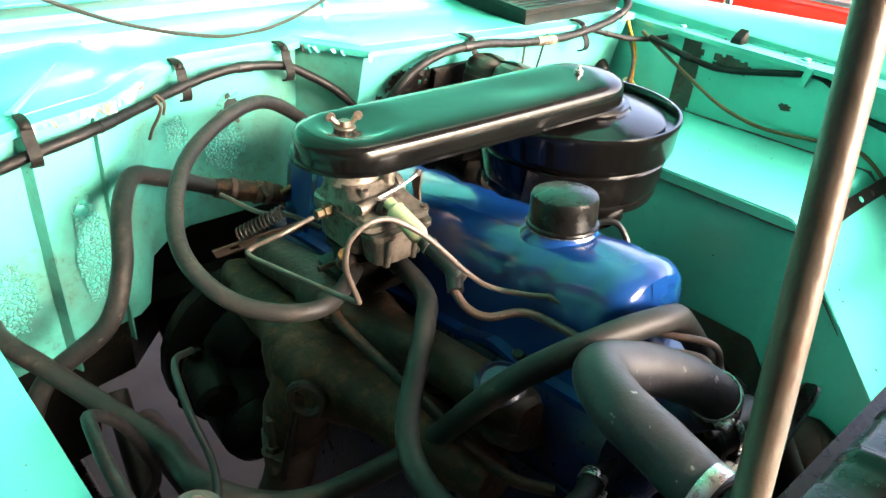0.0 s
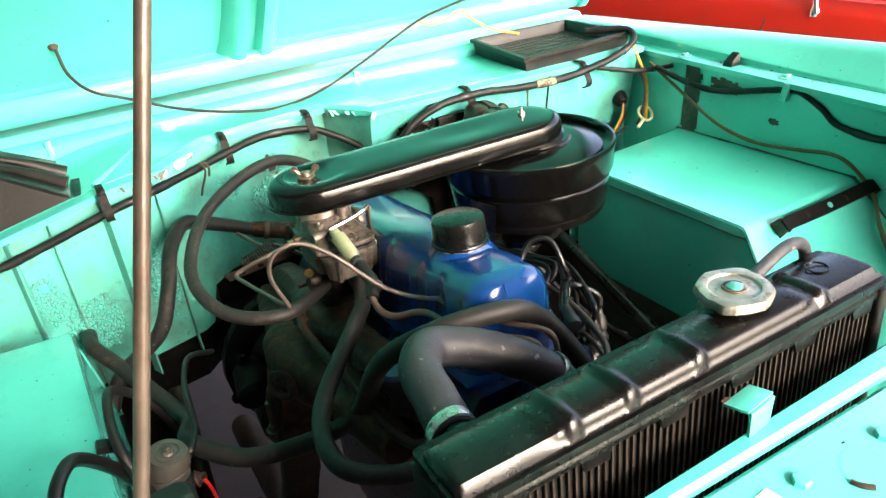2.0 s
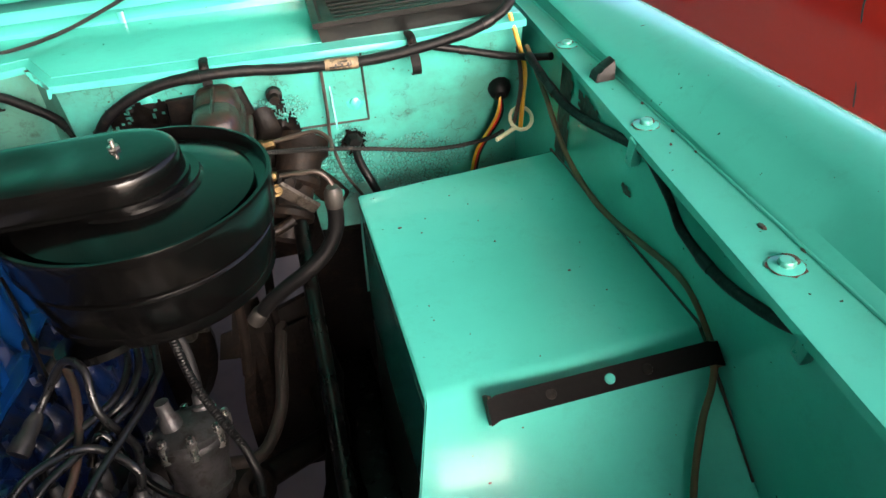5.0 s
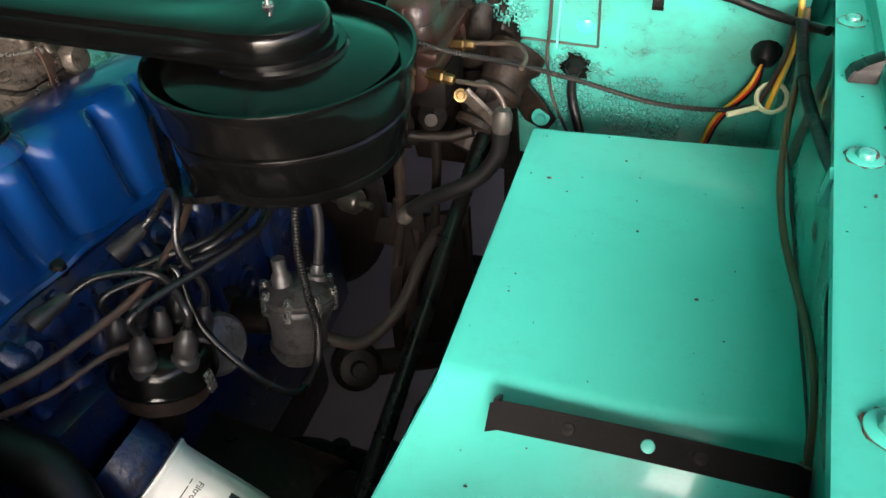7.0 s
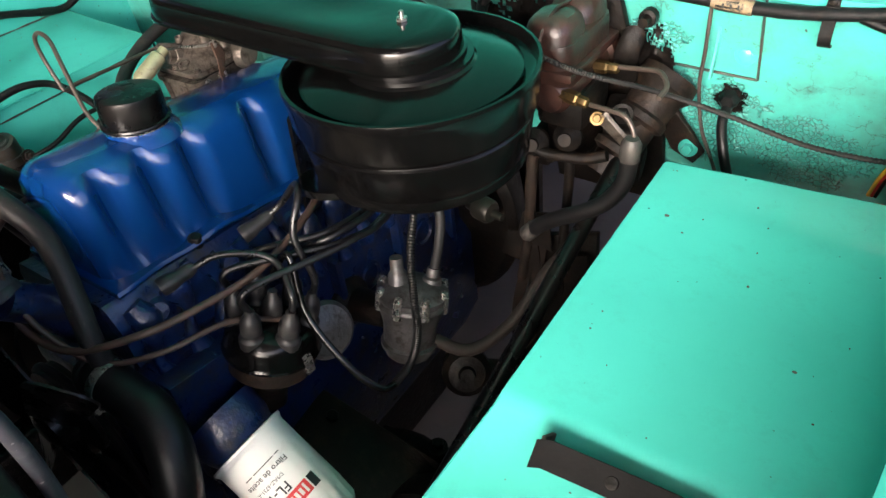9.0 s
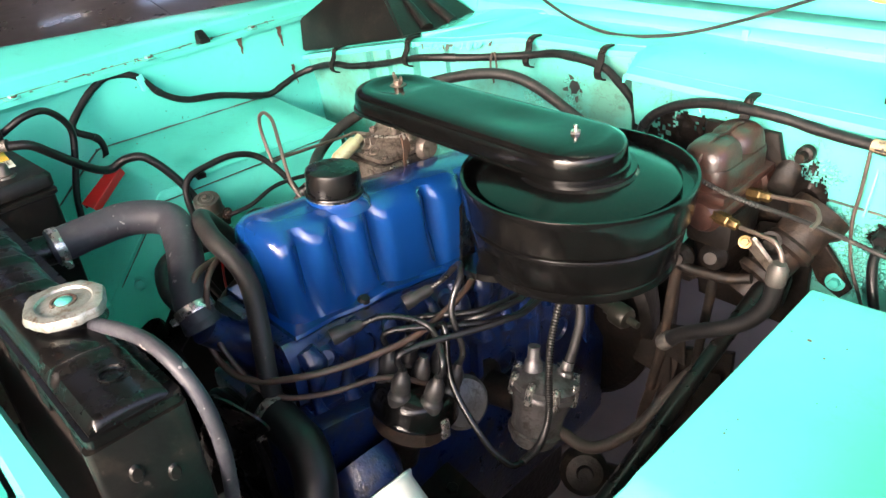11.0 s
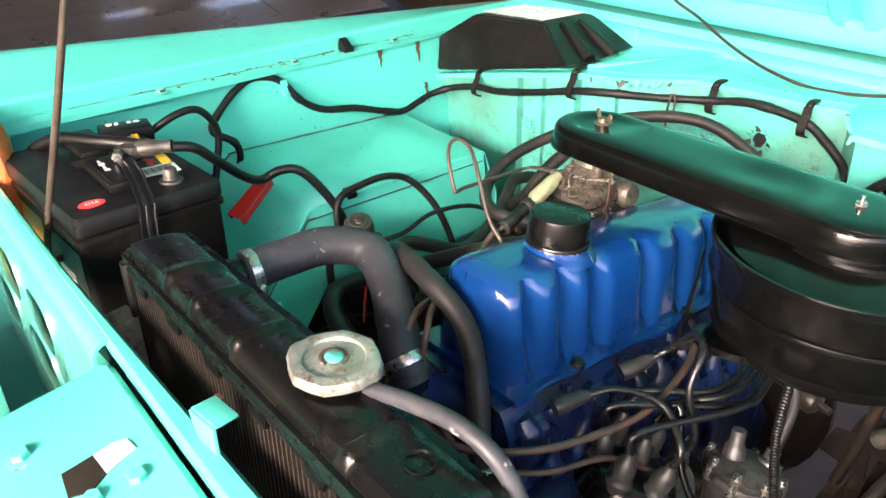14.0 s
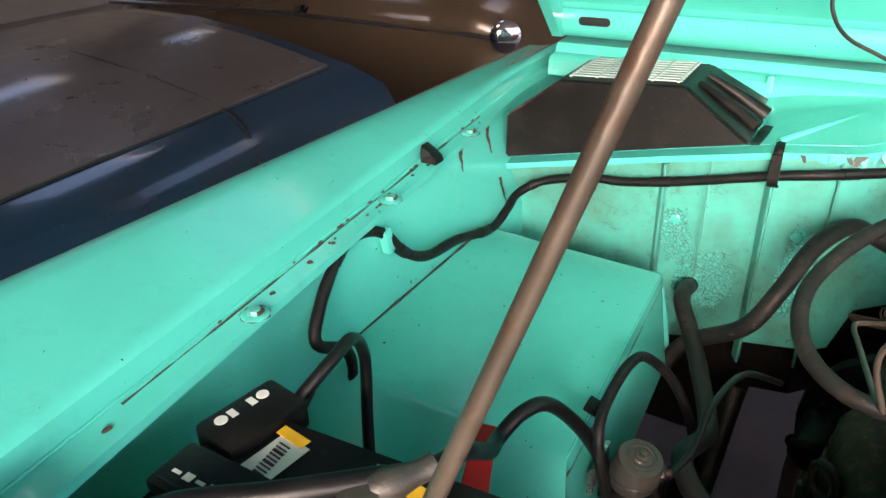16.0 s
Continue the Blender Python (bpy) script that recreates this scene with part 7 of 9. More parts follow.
def build_side_clutter():
    # oil pressure sender low at the rear of the block
    s = thing("oil_pressure_sender", (0.26, 0.89, 0.79), "tarnished brass and steel pressure sender", "sensor")
    bm = bm_new()
    lathe(bm, (0.212, 0.905, 0.785), (1, -0.2, 0.0), [(0, -0.095), (0.008, -0.095), (0.008, -0.012), (0.012, -0.010), (0.012, 0.004), (0.019, 0.008), (0.0205, 0.012), (0.0205, 0.034), (0.017, 0.040), (0.007, 0.042), (0.006, 0.062), (0, 0.062)], 24)
    part("canister", bm, surface("tarnished_brass", (0.022, 0.021, 0.016), 0.4, 0.5, vary=0.4, scale=40, bump=0.2), s)
    # lower radiator hose and its clamp
    hose("radiator_hose", [(0.10, 0.306, 0.918), (0.124, 0.302, 0.919), (0.165, 0.302, 0.914), (0.202, 0.30, 0.899), (0.24, 0.275, 0.85), (0.262, 0.225, 0.74), (0.25, 0.19, 0.62), (0.24, 0.17, 0.55)], 0.0255, RUBBER, "thick black lower radiator hose", seg=26)
    hose_clamp(Vector((0.132, 0.302, 0.919)), (0.99, 0.0, -0.08), 0.0262)
    hose_clamp(Vector((-0.1425, 0.198, 1.1045)), (0.02, 1, 0.05), 0.0232)
    hose_clamp(Vector((0.030, 0.280, 1.041)), (0.7, 0.0, -0.75), 0.0232)
    hose_clamp(Vector((-0.060, 0.331, 0.946)), (0.9, 0.3, -0.1), 0.0122, width=0.012)
    hose_clamp(Vector((-0.049, 0.655, 1.025)), (0.3, 0.9, -0.1), 0.0122, width=0.009)
    hose_clamp(Vector((0.117, 0.312, 0.925)), (-0.1, 0.05, -1), 0.0132, width=0.009)
    # two brown lines round the front of the engine to pump and distributor
    line_pipe("fuel_line", [(-0.081, 0.522, 1.073), (-0.080, 0.500, 1.060), (-0.068, 0.480, 1.055), (-0.035, 0.454, 1.060), (-0.02, 0.375, 1.06), (0.0, 0.33, 1.075), (0.022, 0.292, 1.075), (0.024, 0.285, 1.03), (0.055, 0.282, 0.975), (0.11, 0.295, 0.965), (0.165, 0.34, 0.975), (0.19, 0.40, 0.975), (0.205, 0.48, 0.975), (0.195, 0.57, 0.985), (0.165, 0.64, 0.985), (0.135, 0.68, 0.97)], 0.0045, BROWN_RUBBER, "brown fuel line wrapped round the engine front", "pipe")
    line_pipe("vacuum_line", [(-0.018, 0.448, 1.078), (-0.008, 0.39, 1.078), (0.015, 0.335, 1.085), (0.045, 0.298, 1.078), (0.05, 0.288, 1.03), (0.075, 0.288, 0.985), (0.125, 0.305, 0.945), (0.175, 0.35, 0.945), (0.20, 0.42, 0.94), (0.222, 0.47, 0.91), (0.234, 0.505, 0.880)], 0.0036, BROWN_RUBBER, "thin brown vacuum line beside the fuel line", "pipe")
    line_pipe("vacuum_pipe", [(-0.135, 0.700, 1.092), (-0.175, 0.694, 1.088), (-0.206, 0.708, 1.073), (-0.214, 0.700, 1.070), (-0.208, 0.66, 1.074), (-0.192, 0.565, 1.085), (-0.185, 0.541, 1.087), (-0.187, 0.538, 1.094), (-0.199, 0.538, 1.130), (-0.197, 0.537, 1.155), (-0.184, 0.536, 1.168), (-0.165, 0.534, 1.172), (-0.146, 0.531, 1.165), (-0.118, 0.519, 1.143), (-0.078, 0.503, 1.098), (-0.047, 0.500, 1.072), (-0.028, 0.470, 1.072), (-0.018, 0.448, 1.078)], 0.0028, OLD_TUBE, "thin bent metal vacuum pipe looping in the air", "pipe", 8)
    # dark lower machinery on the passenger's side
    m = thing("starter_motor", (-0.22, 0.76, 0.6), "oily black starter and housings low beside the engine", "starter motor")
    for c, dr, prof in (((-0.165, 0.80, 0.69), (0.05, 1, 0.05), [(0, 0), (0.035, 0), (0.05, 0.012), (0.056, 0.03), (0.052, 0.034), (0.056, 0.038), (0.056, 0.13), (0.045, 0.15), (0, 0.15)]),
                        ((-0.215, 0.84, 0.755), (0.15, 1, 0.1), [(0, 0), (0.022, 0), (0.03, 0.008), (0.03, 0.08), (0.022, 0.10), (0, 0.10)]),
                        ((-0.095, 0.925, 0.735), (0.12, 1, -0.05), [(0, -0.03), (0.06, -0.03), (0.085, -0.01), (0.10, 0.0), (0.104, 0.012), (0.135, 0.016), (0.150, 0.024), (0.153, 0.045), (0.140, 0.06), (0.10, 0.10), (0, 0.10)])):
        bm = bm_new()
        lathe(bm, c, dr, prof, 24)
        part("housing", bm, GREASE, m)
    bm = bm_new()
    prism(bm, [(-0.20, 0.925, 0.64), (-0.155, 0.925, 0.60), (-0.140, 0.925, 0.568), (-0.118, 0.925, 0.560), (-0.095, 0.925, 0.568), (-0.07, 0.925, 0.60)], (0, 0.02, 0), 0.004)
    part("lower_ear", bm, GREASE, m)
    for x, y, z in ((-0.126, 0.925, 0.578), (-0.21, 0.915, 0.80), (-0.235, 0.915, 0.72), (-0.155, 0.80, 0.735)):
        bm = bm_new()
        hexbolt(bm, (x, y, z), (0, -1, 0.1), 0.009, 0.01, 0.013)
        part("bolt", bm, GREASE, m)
    # frame rails
    for side in (1, -1):
        bm = bm_new()
        x = flip(0.475, side)
        loft(bm, [[(x + a, y, z + b) for a, b in rounded(0.10 if side > 0 else 0.06, 0.16, 0.012, 3)] for y, z in ((-0.25, 0.42), (0.3, 0.42), (0.7, 0.44), (1.35, 0.42))])
        solo("frame_rail", bm, BLACK_SATIN, "black steel chassis rail under the engine bay", "frame rail", "chassis rails")
    bm = bm_new()
    loft(bm, [[(x, 0.50 + a, 0.40 + b) for a, b in rounded(0.26, 0.09, 0.02, 3)] for x in (-0.36, -0.1, 0.2, 0.44)])
    solo("cross_member", bm, BLACK_SATIN, "greasy black cross member below the engine", "cross member")
    bm = bm_new()
    prism(bm, [(0.165, 0.42, 0.66), (0.35, 0.46, 0.60), (0.43, 0.47, 0.52), (0.43, 0.58, 0.50), (0.35, 0.56, 0.60), (0.165, 0.54, 0.68)], (0, 0, -0.04), 0.008)
    em = thing("engine_mount", (0.36, 0.51, 0.5), "black engine mount bracket on a rubber block", "engine mount")
    part("bracket", bm, GREASE, em)
    bm = bm_new()
    box(bm, (0.40, 0.525, 0.475), (0.07, 0.075, 0.045), Euler((0, radians(28), 0)).to_matrix(), 0.008)
    part("rubber_block", bm, RUBBER, em, "black rubber cushion")
    for x, y, z in ((0.36, 0.49, 0.598), (0.36, 0.535, 0.598), (0.20, 0.455, 0.655), (0.20, 0.515, 0.66)):
        bm = bm_new()
        hexbolt(bm, (x, y, z - 0.006), (0.3, 0, 1), 0.010, 0.012, 0.015)
        part("bolt", bm, GREASE, em)
    g = thing("steering_gear", (0.36, 0.5, 0.45), "greasy black steering gear and drag link beside the frame", "steering gear")
    for pts, r in (([(0.40, 0.30, 0.60), (0.39, 0.42, 0.58), (0.37, 0.52, 0.55)], 0.055), ([(0.30, 0.40, 0.56), (0.34, 0.52, 0.55), (0.40, 0.62, 0.53)], 0.03), ([(0.20, 0.60, 0.50), (0.30, 0.62, 0.50), (0.42, 0.60, 0.50)], 0.022), ([(0.42, 0.62, 0.52), (0.43, 0.80, 0.55), (0.42, 1.0, 0.60)], 0.03)):
        bm = bm_new()
        tube(bm, pts, lambda t: r * (1 + 0.2 * math.sin(t * 9)), 14, 6, rough=0.25)
        part("casting", bm, GREASE, g)
    for x, y, z in ((0.37, 0.40, 0.63), (0.41, 0.36, 0.645), (0.38, 0.47, 0.605), (0.30, 0.62, 0.525)):
        bm = bm_new()
        hexbolt(bm, (x, y, z), (0.1, 0, 1), 0.010, 0.014, 0.016)
        part("bolt", bm, GREASE, g)
    for a, b, r in (((-0.30, 0.78, 0.47), (-0.24, 0.62, 0.66), 0.012), ((-0.36, 0.62, 0.46), (-0.33, 0.9, 0.80), 0.016)):
        bm = bm_new()
        rod_of(bm, a, b, r, 12)
        solo("brace_rod", bm, GREASE, "oily black brace rod low beside the engine", "rod", "lower rods")


def build_steering_and_brakes():
    # steering shaft along the driver's wheelhouse
    s = thing("steering_column", (0.445, 0.6, 0.5), "black steering shaft running beside the wheelhouse", "steering column")
    bm = bm_new()
    rod_of(bm, (0.447, 1.02, 0.952), (0.441, 0.30, 0.708), 0.0115, 20)
    part("shaft", bm, BLACK_SATIN, s)
    bm = bm_new()
    lathe(bm, (0.441, 0.33, 0.72), (0, -1, -0.34), [(0, 0), (0.035, 0), (0.05, 0.03), (0.05, 0.10), (0.03, 0.13), (0, 0.13)], 22)
    part("gear_box", bm, GREASE, s)
    # brake master cylinder: two-lobed reservoir above, bore below
    shift = Vector((0.018, -0.020, 0.004))
    b = thing("brake_master_cylinder", (0.36, 0.95, 1.0), "copper-brown brake master cylinder bolted to the firewall", "master cylinder")
    bm = bm_new()
    loft(bm, [[(0.352 + p, 0.935 + q, h) for p, q in rounded(0.070 * f, 0.140 * g, 0.022 * f, 5)] for h, f, g in ((1.030, 0.82, 0.86), (1.072, 0.95, 0.97), (1.078, 1.0, 1.0), (1.104, 1.0, 1.0), (1.110, 0.96, 0.98), (1.112, 0.85, 0.92))])
    for y in (0.902, 0.968):
        loft(bm, [[(0.352 + p, y + q, h) for p, q in rounded(0.062 * f, 0.074 * f, 0.024 * f, 5)] for h, f in ((1.106, 1.04), (1.120, 1.0), (1.131, 0.90), (1.138, 0.70), (1.140, 0.3))])
    tube(bm, [(0.352, 0.855, 1.085), (0.352, 0.862, 1.122), (0.352, 0.90, 1.142), (0.352, 0.935, 1.138), (0.352, 0.968, 1.142), (0.352, 1.004, 1.122), (0.352, 1.01, 1.085)], 0.0026, 8, 5)
    part("reservoir", bm, COPPERY, b)
    bm = bm_new()
    box(bm, (0.352, 0.935, 1.074), (0.084, 0.148, 0.012), None, 0.004)
    part("flange", bm, COPPERY, b)
    bm = bm_new()
    lathe(bm, (0.358, 1.03, 1.045), (0, -1, -0.04), [(0, 0), (0.034, 0), (0.034, 0.03), (0.028, 0.035), (0.027, 0.15), (0.02, 0.16), (0, 0.165)], 24)
    part("bore", bm, COPPERY, b)
    bm = bm_new()
    box(bm, (0.356, 0.95, 1.005), (0.07, 0.09, 0.06), None, 0.012)
    part("valve_block", bm, GREASE, b)
    for p, d in (((0.385, 0.875, 1.045), (0.95, -0.25, 0)), ((0.388, 0.955, 1.05), (0.97, -0.1, 0.1))):
        bm = bm_new()
        lathe(bm, p, d, [(0, -0.012), (0.0088, -0.012), (0.0088, 0.014), (0.0068, 0.016), (0.0068, 0.028), (0.005, 0.030), (0, 0.030)], 6)
        part("union", bm, BRASS, b, "brass pipe union")
    for z in (1.10,):
        bm = bm_new()
        lathe(bm, (0.43, 1.005 + 0.24 * (1.16 - z), z), (0, -1, 0), [(0, 0), (0.012, 0), (0.012, 0.012), (0.007, 0.014), (0.007, 0.028), (0, 0.028)], 12)
        part("stud_nut", bm, GREASE, b)
    b.location += shift
    line_pipe("brake_pipe", [(0.436, 0.846, 1.049), (0.462, 0.838, 1.052), (0.486, 0.832, 1.052), (0.500, 0.828, 1.036), (0.503, 0.822, 1.016)], 0.0032, OLD_TUBE, "bent copper brake pipe from the master cylinder", "pipe")
    line_pipe("brake_pipe", [(0.436, 0.932, 1.06), (0.465, 0.925, 1.066), (0.495, 0.915, 1.072), (0.512, 0.895, 1.066), (0.512, 0.87, 1.062)], 0.0032, OLD_TUBE, "bent copper brake pipe near the firewall", "pipe")
    hs = thing("brake_hose", (0.44, 0.86, 0.85), "black rubber brake hose with crimped steel ends", "hose")
    bm = bm_new()
    tube(bm, [(0.500, 0.822, 1.005), (0.496, 0.820, 0.968), (0.477, 0.815, 0.936), (0.445, 0.812, 0.910), (0.410, 0.816, 0.886), (0.378, 0.823, 0.858), (0.362, 0.827, 0.838)], 0.0112, 14, 7)
    part("tube", bm, RUBBER, hs)
    for p, d in (((0.501, 0.821, 1.024), (-0.05, 0.0, -1)), ((0.366, 0.826, 0.845), (-0.55, 0.12, -0.7))):
        bm = bm_new()
        lathe(bm, p, d, [(0, -0.008), (0.0085, -0.008), (0.0128, 0), (0.0128, 0.020), (0.0118, 0.022), (0, 0.022)], 14)
        part("crimp", bm, LEAD, hs)
    # greasy pedal bracket and support behind the cylinders
    pb = thing("pedal_bracket", (0.40, 1.0, 0.95), "black greasy pedal bracket bolted to the firewall", "bracket")
    bm = bm_new()
    prism(bm, [(0.21, 1.012, 0.99), (0.29, 1.012, 1.0), (0.295, 1.012, 1.118), (0.405, 1.012, 1.12), (0.418, 1.02, 1.06), (0.43, 1.035, 1.0), (0.47, 1.05, 0.91), (0.48, 1.05, 0.79), (0.30, 1.05, 0.79), (0.28, 1.045, 0.94)], (0, -0.012, 0), 0.003)
    part("plate", bm, GREASE, pb)
    for (a, b2, c), (sx, sy, sz), rz in (((0.35, 0.97, 0.99), (0.085, 0.07, 0.05), 10), ((0.36, 0.975, 0.93), (0.05, 0.08, 0.08), -15), ((0.43, 0.975, 0.955), (0.05, 0.06, 0.06), 25), ((0.315, 0.975, 0.90), (0.03, 0.06, 0.07), 0), ((0.44, 0.985, 0.885), (0.045, 0.05, 0.05), 12)):
        bm = bm_new()
        box(bm, (a, b2, c), (sx, sy, sz), Euler((0.2, 0.1, radians(rz))).to_matrix(), 0.011)
        part("casting", bm, GREASE, pb)
    for q, d, rr in (((0.318, 0.94, 1.0), (0.1, -1, 0.1), 0.012), ((0.375, 0.93, 0.935), (0.2, -1, 0), 0.010), ((0.44, 0.945, 0.985), (0.3, -1, 0.2), 0.011), ((0.34, 0.935, 0.90), (0, -1, -0.1), 0.009), ((0.41, 0.95, 0.90), (0.2, -1, -0.1), 0.010)):
        bm = bm_new()
        hexbolt(bm, q, d, rr, 0.012, rr * 1.4)
        part("bolt", bm, GREASE, pb)
    bm = bm_new()
    tube(bm, [(0.425, 1.008, 1.070), (0.430, 0.98, 1.066), (0.434, 0.958, 1.060)], 0.0145, 16, 10, rings=0.002)
    part("boot", bm, GREASE, pb, "ribbed rubber boot")
    # clutch and pedal linkage below
    c = thing("clutch_linkage", (0.42, 0.93, 0.8), "greasy clutch slave cylinder, levers and rods", "linkage")
    bm = bm_new()
    lathe(bm, (0.475, 1.03, 1.01), (-0.35, -0.7, -0.75), [(0, 0), (0.042, 0), (0.044, 0.02), (0.036, 0.03), (0.034, 0.06), (0.038, 0.065), (0.038, 0.075), (0.030, 0.08), (0.030, 0.115), (0.036, 0.12), (0.036, 0.13), (0.026, 0.135), (0.024, 0.165), (0, 0.165)], 24)
    part("slave_cylinder", bm, DUSTY, c, "brown dusty cylinder body")
    bm = bm_new()
    prism(bm, [(0.455, 1.040, 0.945), (0.470, 1.030, 0.985), (0.515, 1.033, 0.93), (0.535, 1.036, 0.90), (0.520, 1.043, 0.875), (0.485, 1.045, 0.89)], (0, -0.010, 0), 0.003)
    part("mounting_ear", bm, DUSTY, c)
    bm = bm_new()
    hexbolt(bm, (0.512, 1.026, 0.905), (0.05, -1, 0.1), 0.0085, 0.010, 0.014)
    part("ear_bolt", bm, PLAIN_TURQ, c, "overpainted turquoise bolt")
    bm = bm_new()
    prism(bm, [(0.415, 0.905, 0.995), (0.432, 0.898, 1.008), (0.480, 0.905, 0.955), (0.470, 0.915, 0.94)], (0.003, 0.004, 0.003), 0.0012)
    part("lever", bm, CARB, c, "flat grey lever")
    bm = bm_new()
    hexbolt(bm, (0.424, 0.897, 1.0), (0.3, -0.8, 0.5), 0.006, 0.010, 0.009)
    part("pivot_bolt", bm, BRASS, c)
    for p, d, r in (((0.385, 0.89, 0.965), (0.2, -0.9, 0.3), 0.02), ((0.335, 0.888, 0.945), (0.2, -0.9, 0.3), 0.021)):
        bm = bm_new()
        lathe(bm, p, d, [(0, -0.01), (r, -0.01), (r, 0.0), (r * 0.7, 0.006), (r * 0.45, 0.01), (r * 0.45, 0.018), (0, 0.018)], 18)
        part("bush", bm, GREASE, c)
    for pts, r in (([(0.338, 0.885, 0.95), (0.345, 0.885, 0.935), (0.405, 0.893, 0.935), (0.44, 0.90, 0.945)], 0.008), ([(0.334, 0.888, 0.94), (0.330, 0.885, 0.87), (0.325, 0.885, 0.78), (0.31, 0.885, 0.68)], 0.0085), ([(0.385, 0.9, 0.945), (0.383, 0.902, 0.88), (0.375, 0.905, 0.78), (0.37, 0.91, 0.65)], 0.0075)):
        bm = bm_new()
        tube(bm, pts, r, 10, 5, rough=0.05)
        part("rod", bm, GREASE if r < 0.0082 else DUSTY, c)
    for x0, z0, dx in ((0.335, 0.80, 0.03), (0.31, 0.755, 0.035), (0.40, 0.74, 0.03)):
        bm = bm_new()
        prism(bm, [(x0 - dx, 0.88, z0 - 0.03), (x0 + dx, 0.885, z0 - 0.045), (x0 + dx * 0.8, 0.885, z0 + 0.03), (x0 - dx * 0.6, 0.88, z0 + 0.02)], (0, 0.003, 0.0), 0.001)
        part("bracket_plate", bm, GREASE, c)
    for pts in ([(0.338, 0.888, 0.765), (0.318, 0.884, 0.70), (0.300, 0.88, 0.60), (0.297, 0.88, 0.46)], [(0.345, 0.888, 0.765), (0.338, 0.886, 0.70), (0.334, 0.884, 0.61), (0.318, 0.882, 0.52)]):
        bm = bm_new()
        line = spline(pts, 6)
        loft(bm, [[q + Vector((-0.009, 0, 0)), q + Vector((0.009, 0.002, 0)), q + Vector((0.008, 0.006, 0)), q + Vector((-0.009, 0.004, 0))] for q in line])
        part("flat_strip", bm, DUSTY, c, "rusty flat steel strip")
    bm = bm_new()
    prism(bm, [(0.325, 0.905, 0.76), (0.43, 0.905, 0.80), (0.44, 0.905, 0.40), (0.285, 0.905, 0.40), (0.30, 0.905, 0.58)], (0, 0.012, 0), 0.003)
    part("frame_plate", bm, GREASE, c)
    bm = bm_new()
    lathe(bm, (0.285, 0.735, 0.585), (0.5, -0.6, 0.5), [(0, -0.02), (0.030, -0.02), (0.040, -0.008), (0.040, 0.018), (0.030, 0.028), (0.014, 0.030), (0.012, 0.040), (0, 0.040)], 20)
    rod_of(bm, (0.29, 0.74, 0.58), (0.43, 0.86, 0.52), 0.022, 14)
    part("joint", bm, GREASE, c)
    # accelerator cable from behind the air cleaner to the driver's side
    k = thing("choke_cable", (0.5, 0.98, 1.0), "spiral-wound control cable crossing the firewall", "cable")
    bm = bm_new()
    tube(bm, [(0.10, 0.84, 1.135), (0.18, 0.832, 1.137), (0.261, 0.826, 1.137), (0.335, 0.826, 1.126), (0.392, 0.838, 1.099), (0.430, 0.872, 1.073), (0.490, 0.923, 1.041), (0.572, 0.953, 1.011), (0.673, 0.969, 0.982), (0.758, 0.982, 0.975), (0.80, 1.0, 0.976)], 0.0034, 8, 30, rings=0.0005)
    part("sheath", bm, HOSE_BROWN, k)
    # rubber grommets and what goes through them
    g = thing("harness_grommet", (0.557, 1.05, 0.985), "black rubber grommet with a cable through the firewall", "grommet")
    bm = bm_new()
    lathe(bm, (0.556, 1.048, 0.990), (0, -1, 0), [(0, 0), (0.017, 0), (0.0165, 0.008), (0.0145, 0.012), (0.013, 0.024), (0.009, 0.028), (0, 0.028)], 6)
    part("rubber", bm, RUBBER, g)
    bm = bm_new()
    tube(bm, [(0.556, 1.03, 0.985), (0.558, 1.005, 0.965), (0.572, 0.985, 0.93), (0.588, 0.98, 0.88), (0.592, 0.98, 0.80)], 0.007, 12, 6)
    part("cable", bm, RUBBER, g)
    g = thing("harness_grommet", (0.80, 1.04, 1.03), "black rubber grommet with orange and brown wires", "grommet")
    bm = bm_new()
    lathe(bm, (0.805, 1.036, 1.04), (-0.2, -1, -0.3), [(0, 0), (0.020, 0), (0.019, 0.008), (0.015, 0.02), (0.008, 0.026), (0, 0.026)], 12)
    part("rubber", bm, RUBBER, g)
    for k2, (mat, o) in enumerate(((YELLOW_WIRE, 0.0), (RED, 0.004), (RUBBER, 0.008))):
        bm = bm_new()
        tube(bm, [(0.802, 1.015, 1.035), (0.792 + o, 1.01, 1.0), (0.768 + o, 1.02, 0.955), (0.757 + o, 1.03, 0.925), (0.75 + o, 1.035, 0.89)], 0.0026, 8, 6)
        part("wire", bm, mat, g)
    # thin oil gauge pipe down the firewall
    line_pipe("gauge_pipe", [(0.522, 1.005, 1.128), (0.521, 1.008, 1.06), (0.519, 1.012, 1.01), (0.530, 1.012, 0.95), (0.553, 1.005, 0.905), (0.58, 0.99, 0.86)], 0.0026, OLD_TUBE, "thin reddish pipe hanging down the firewall", "pipe")


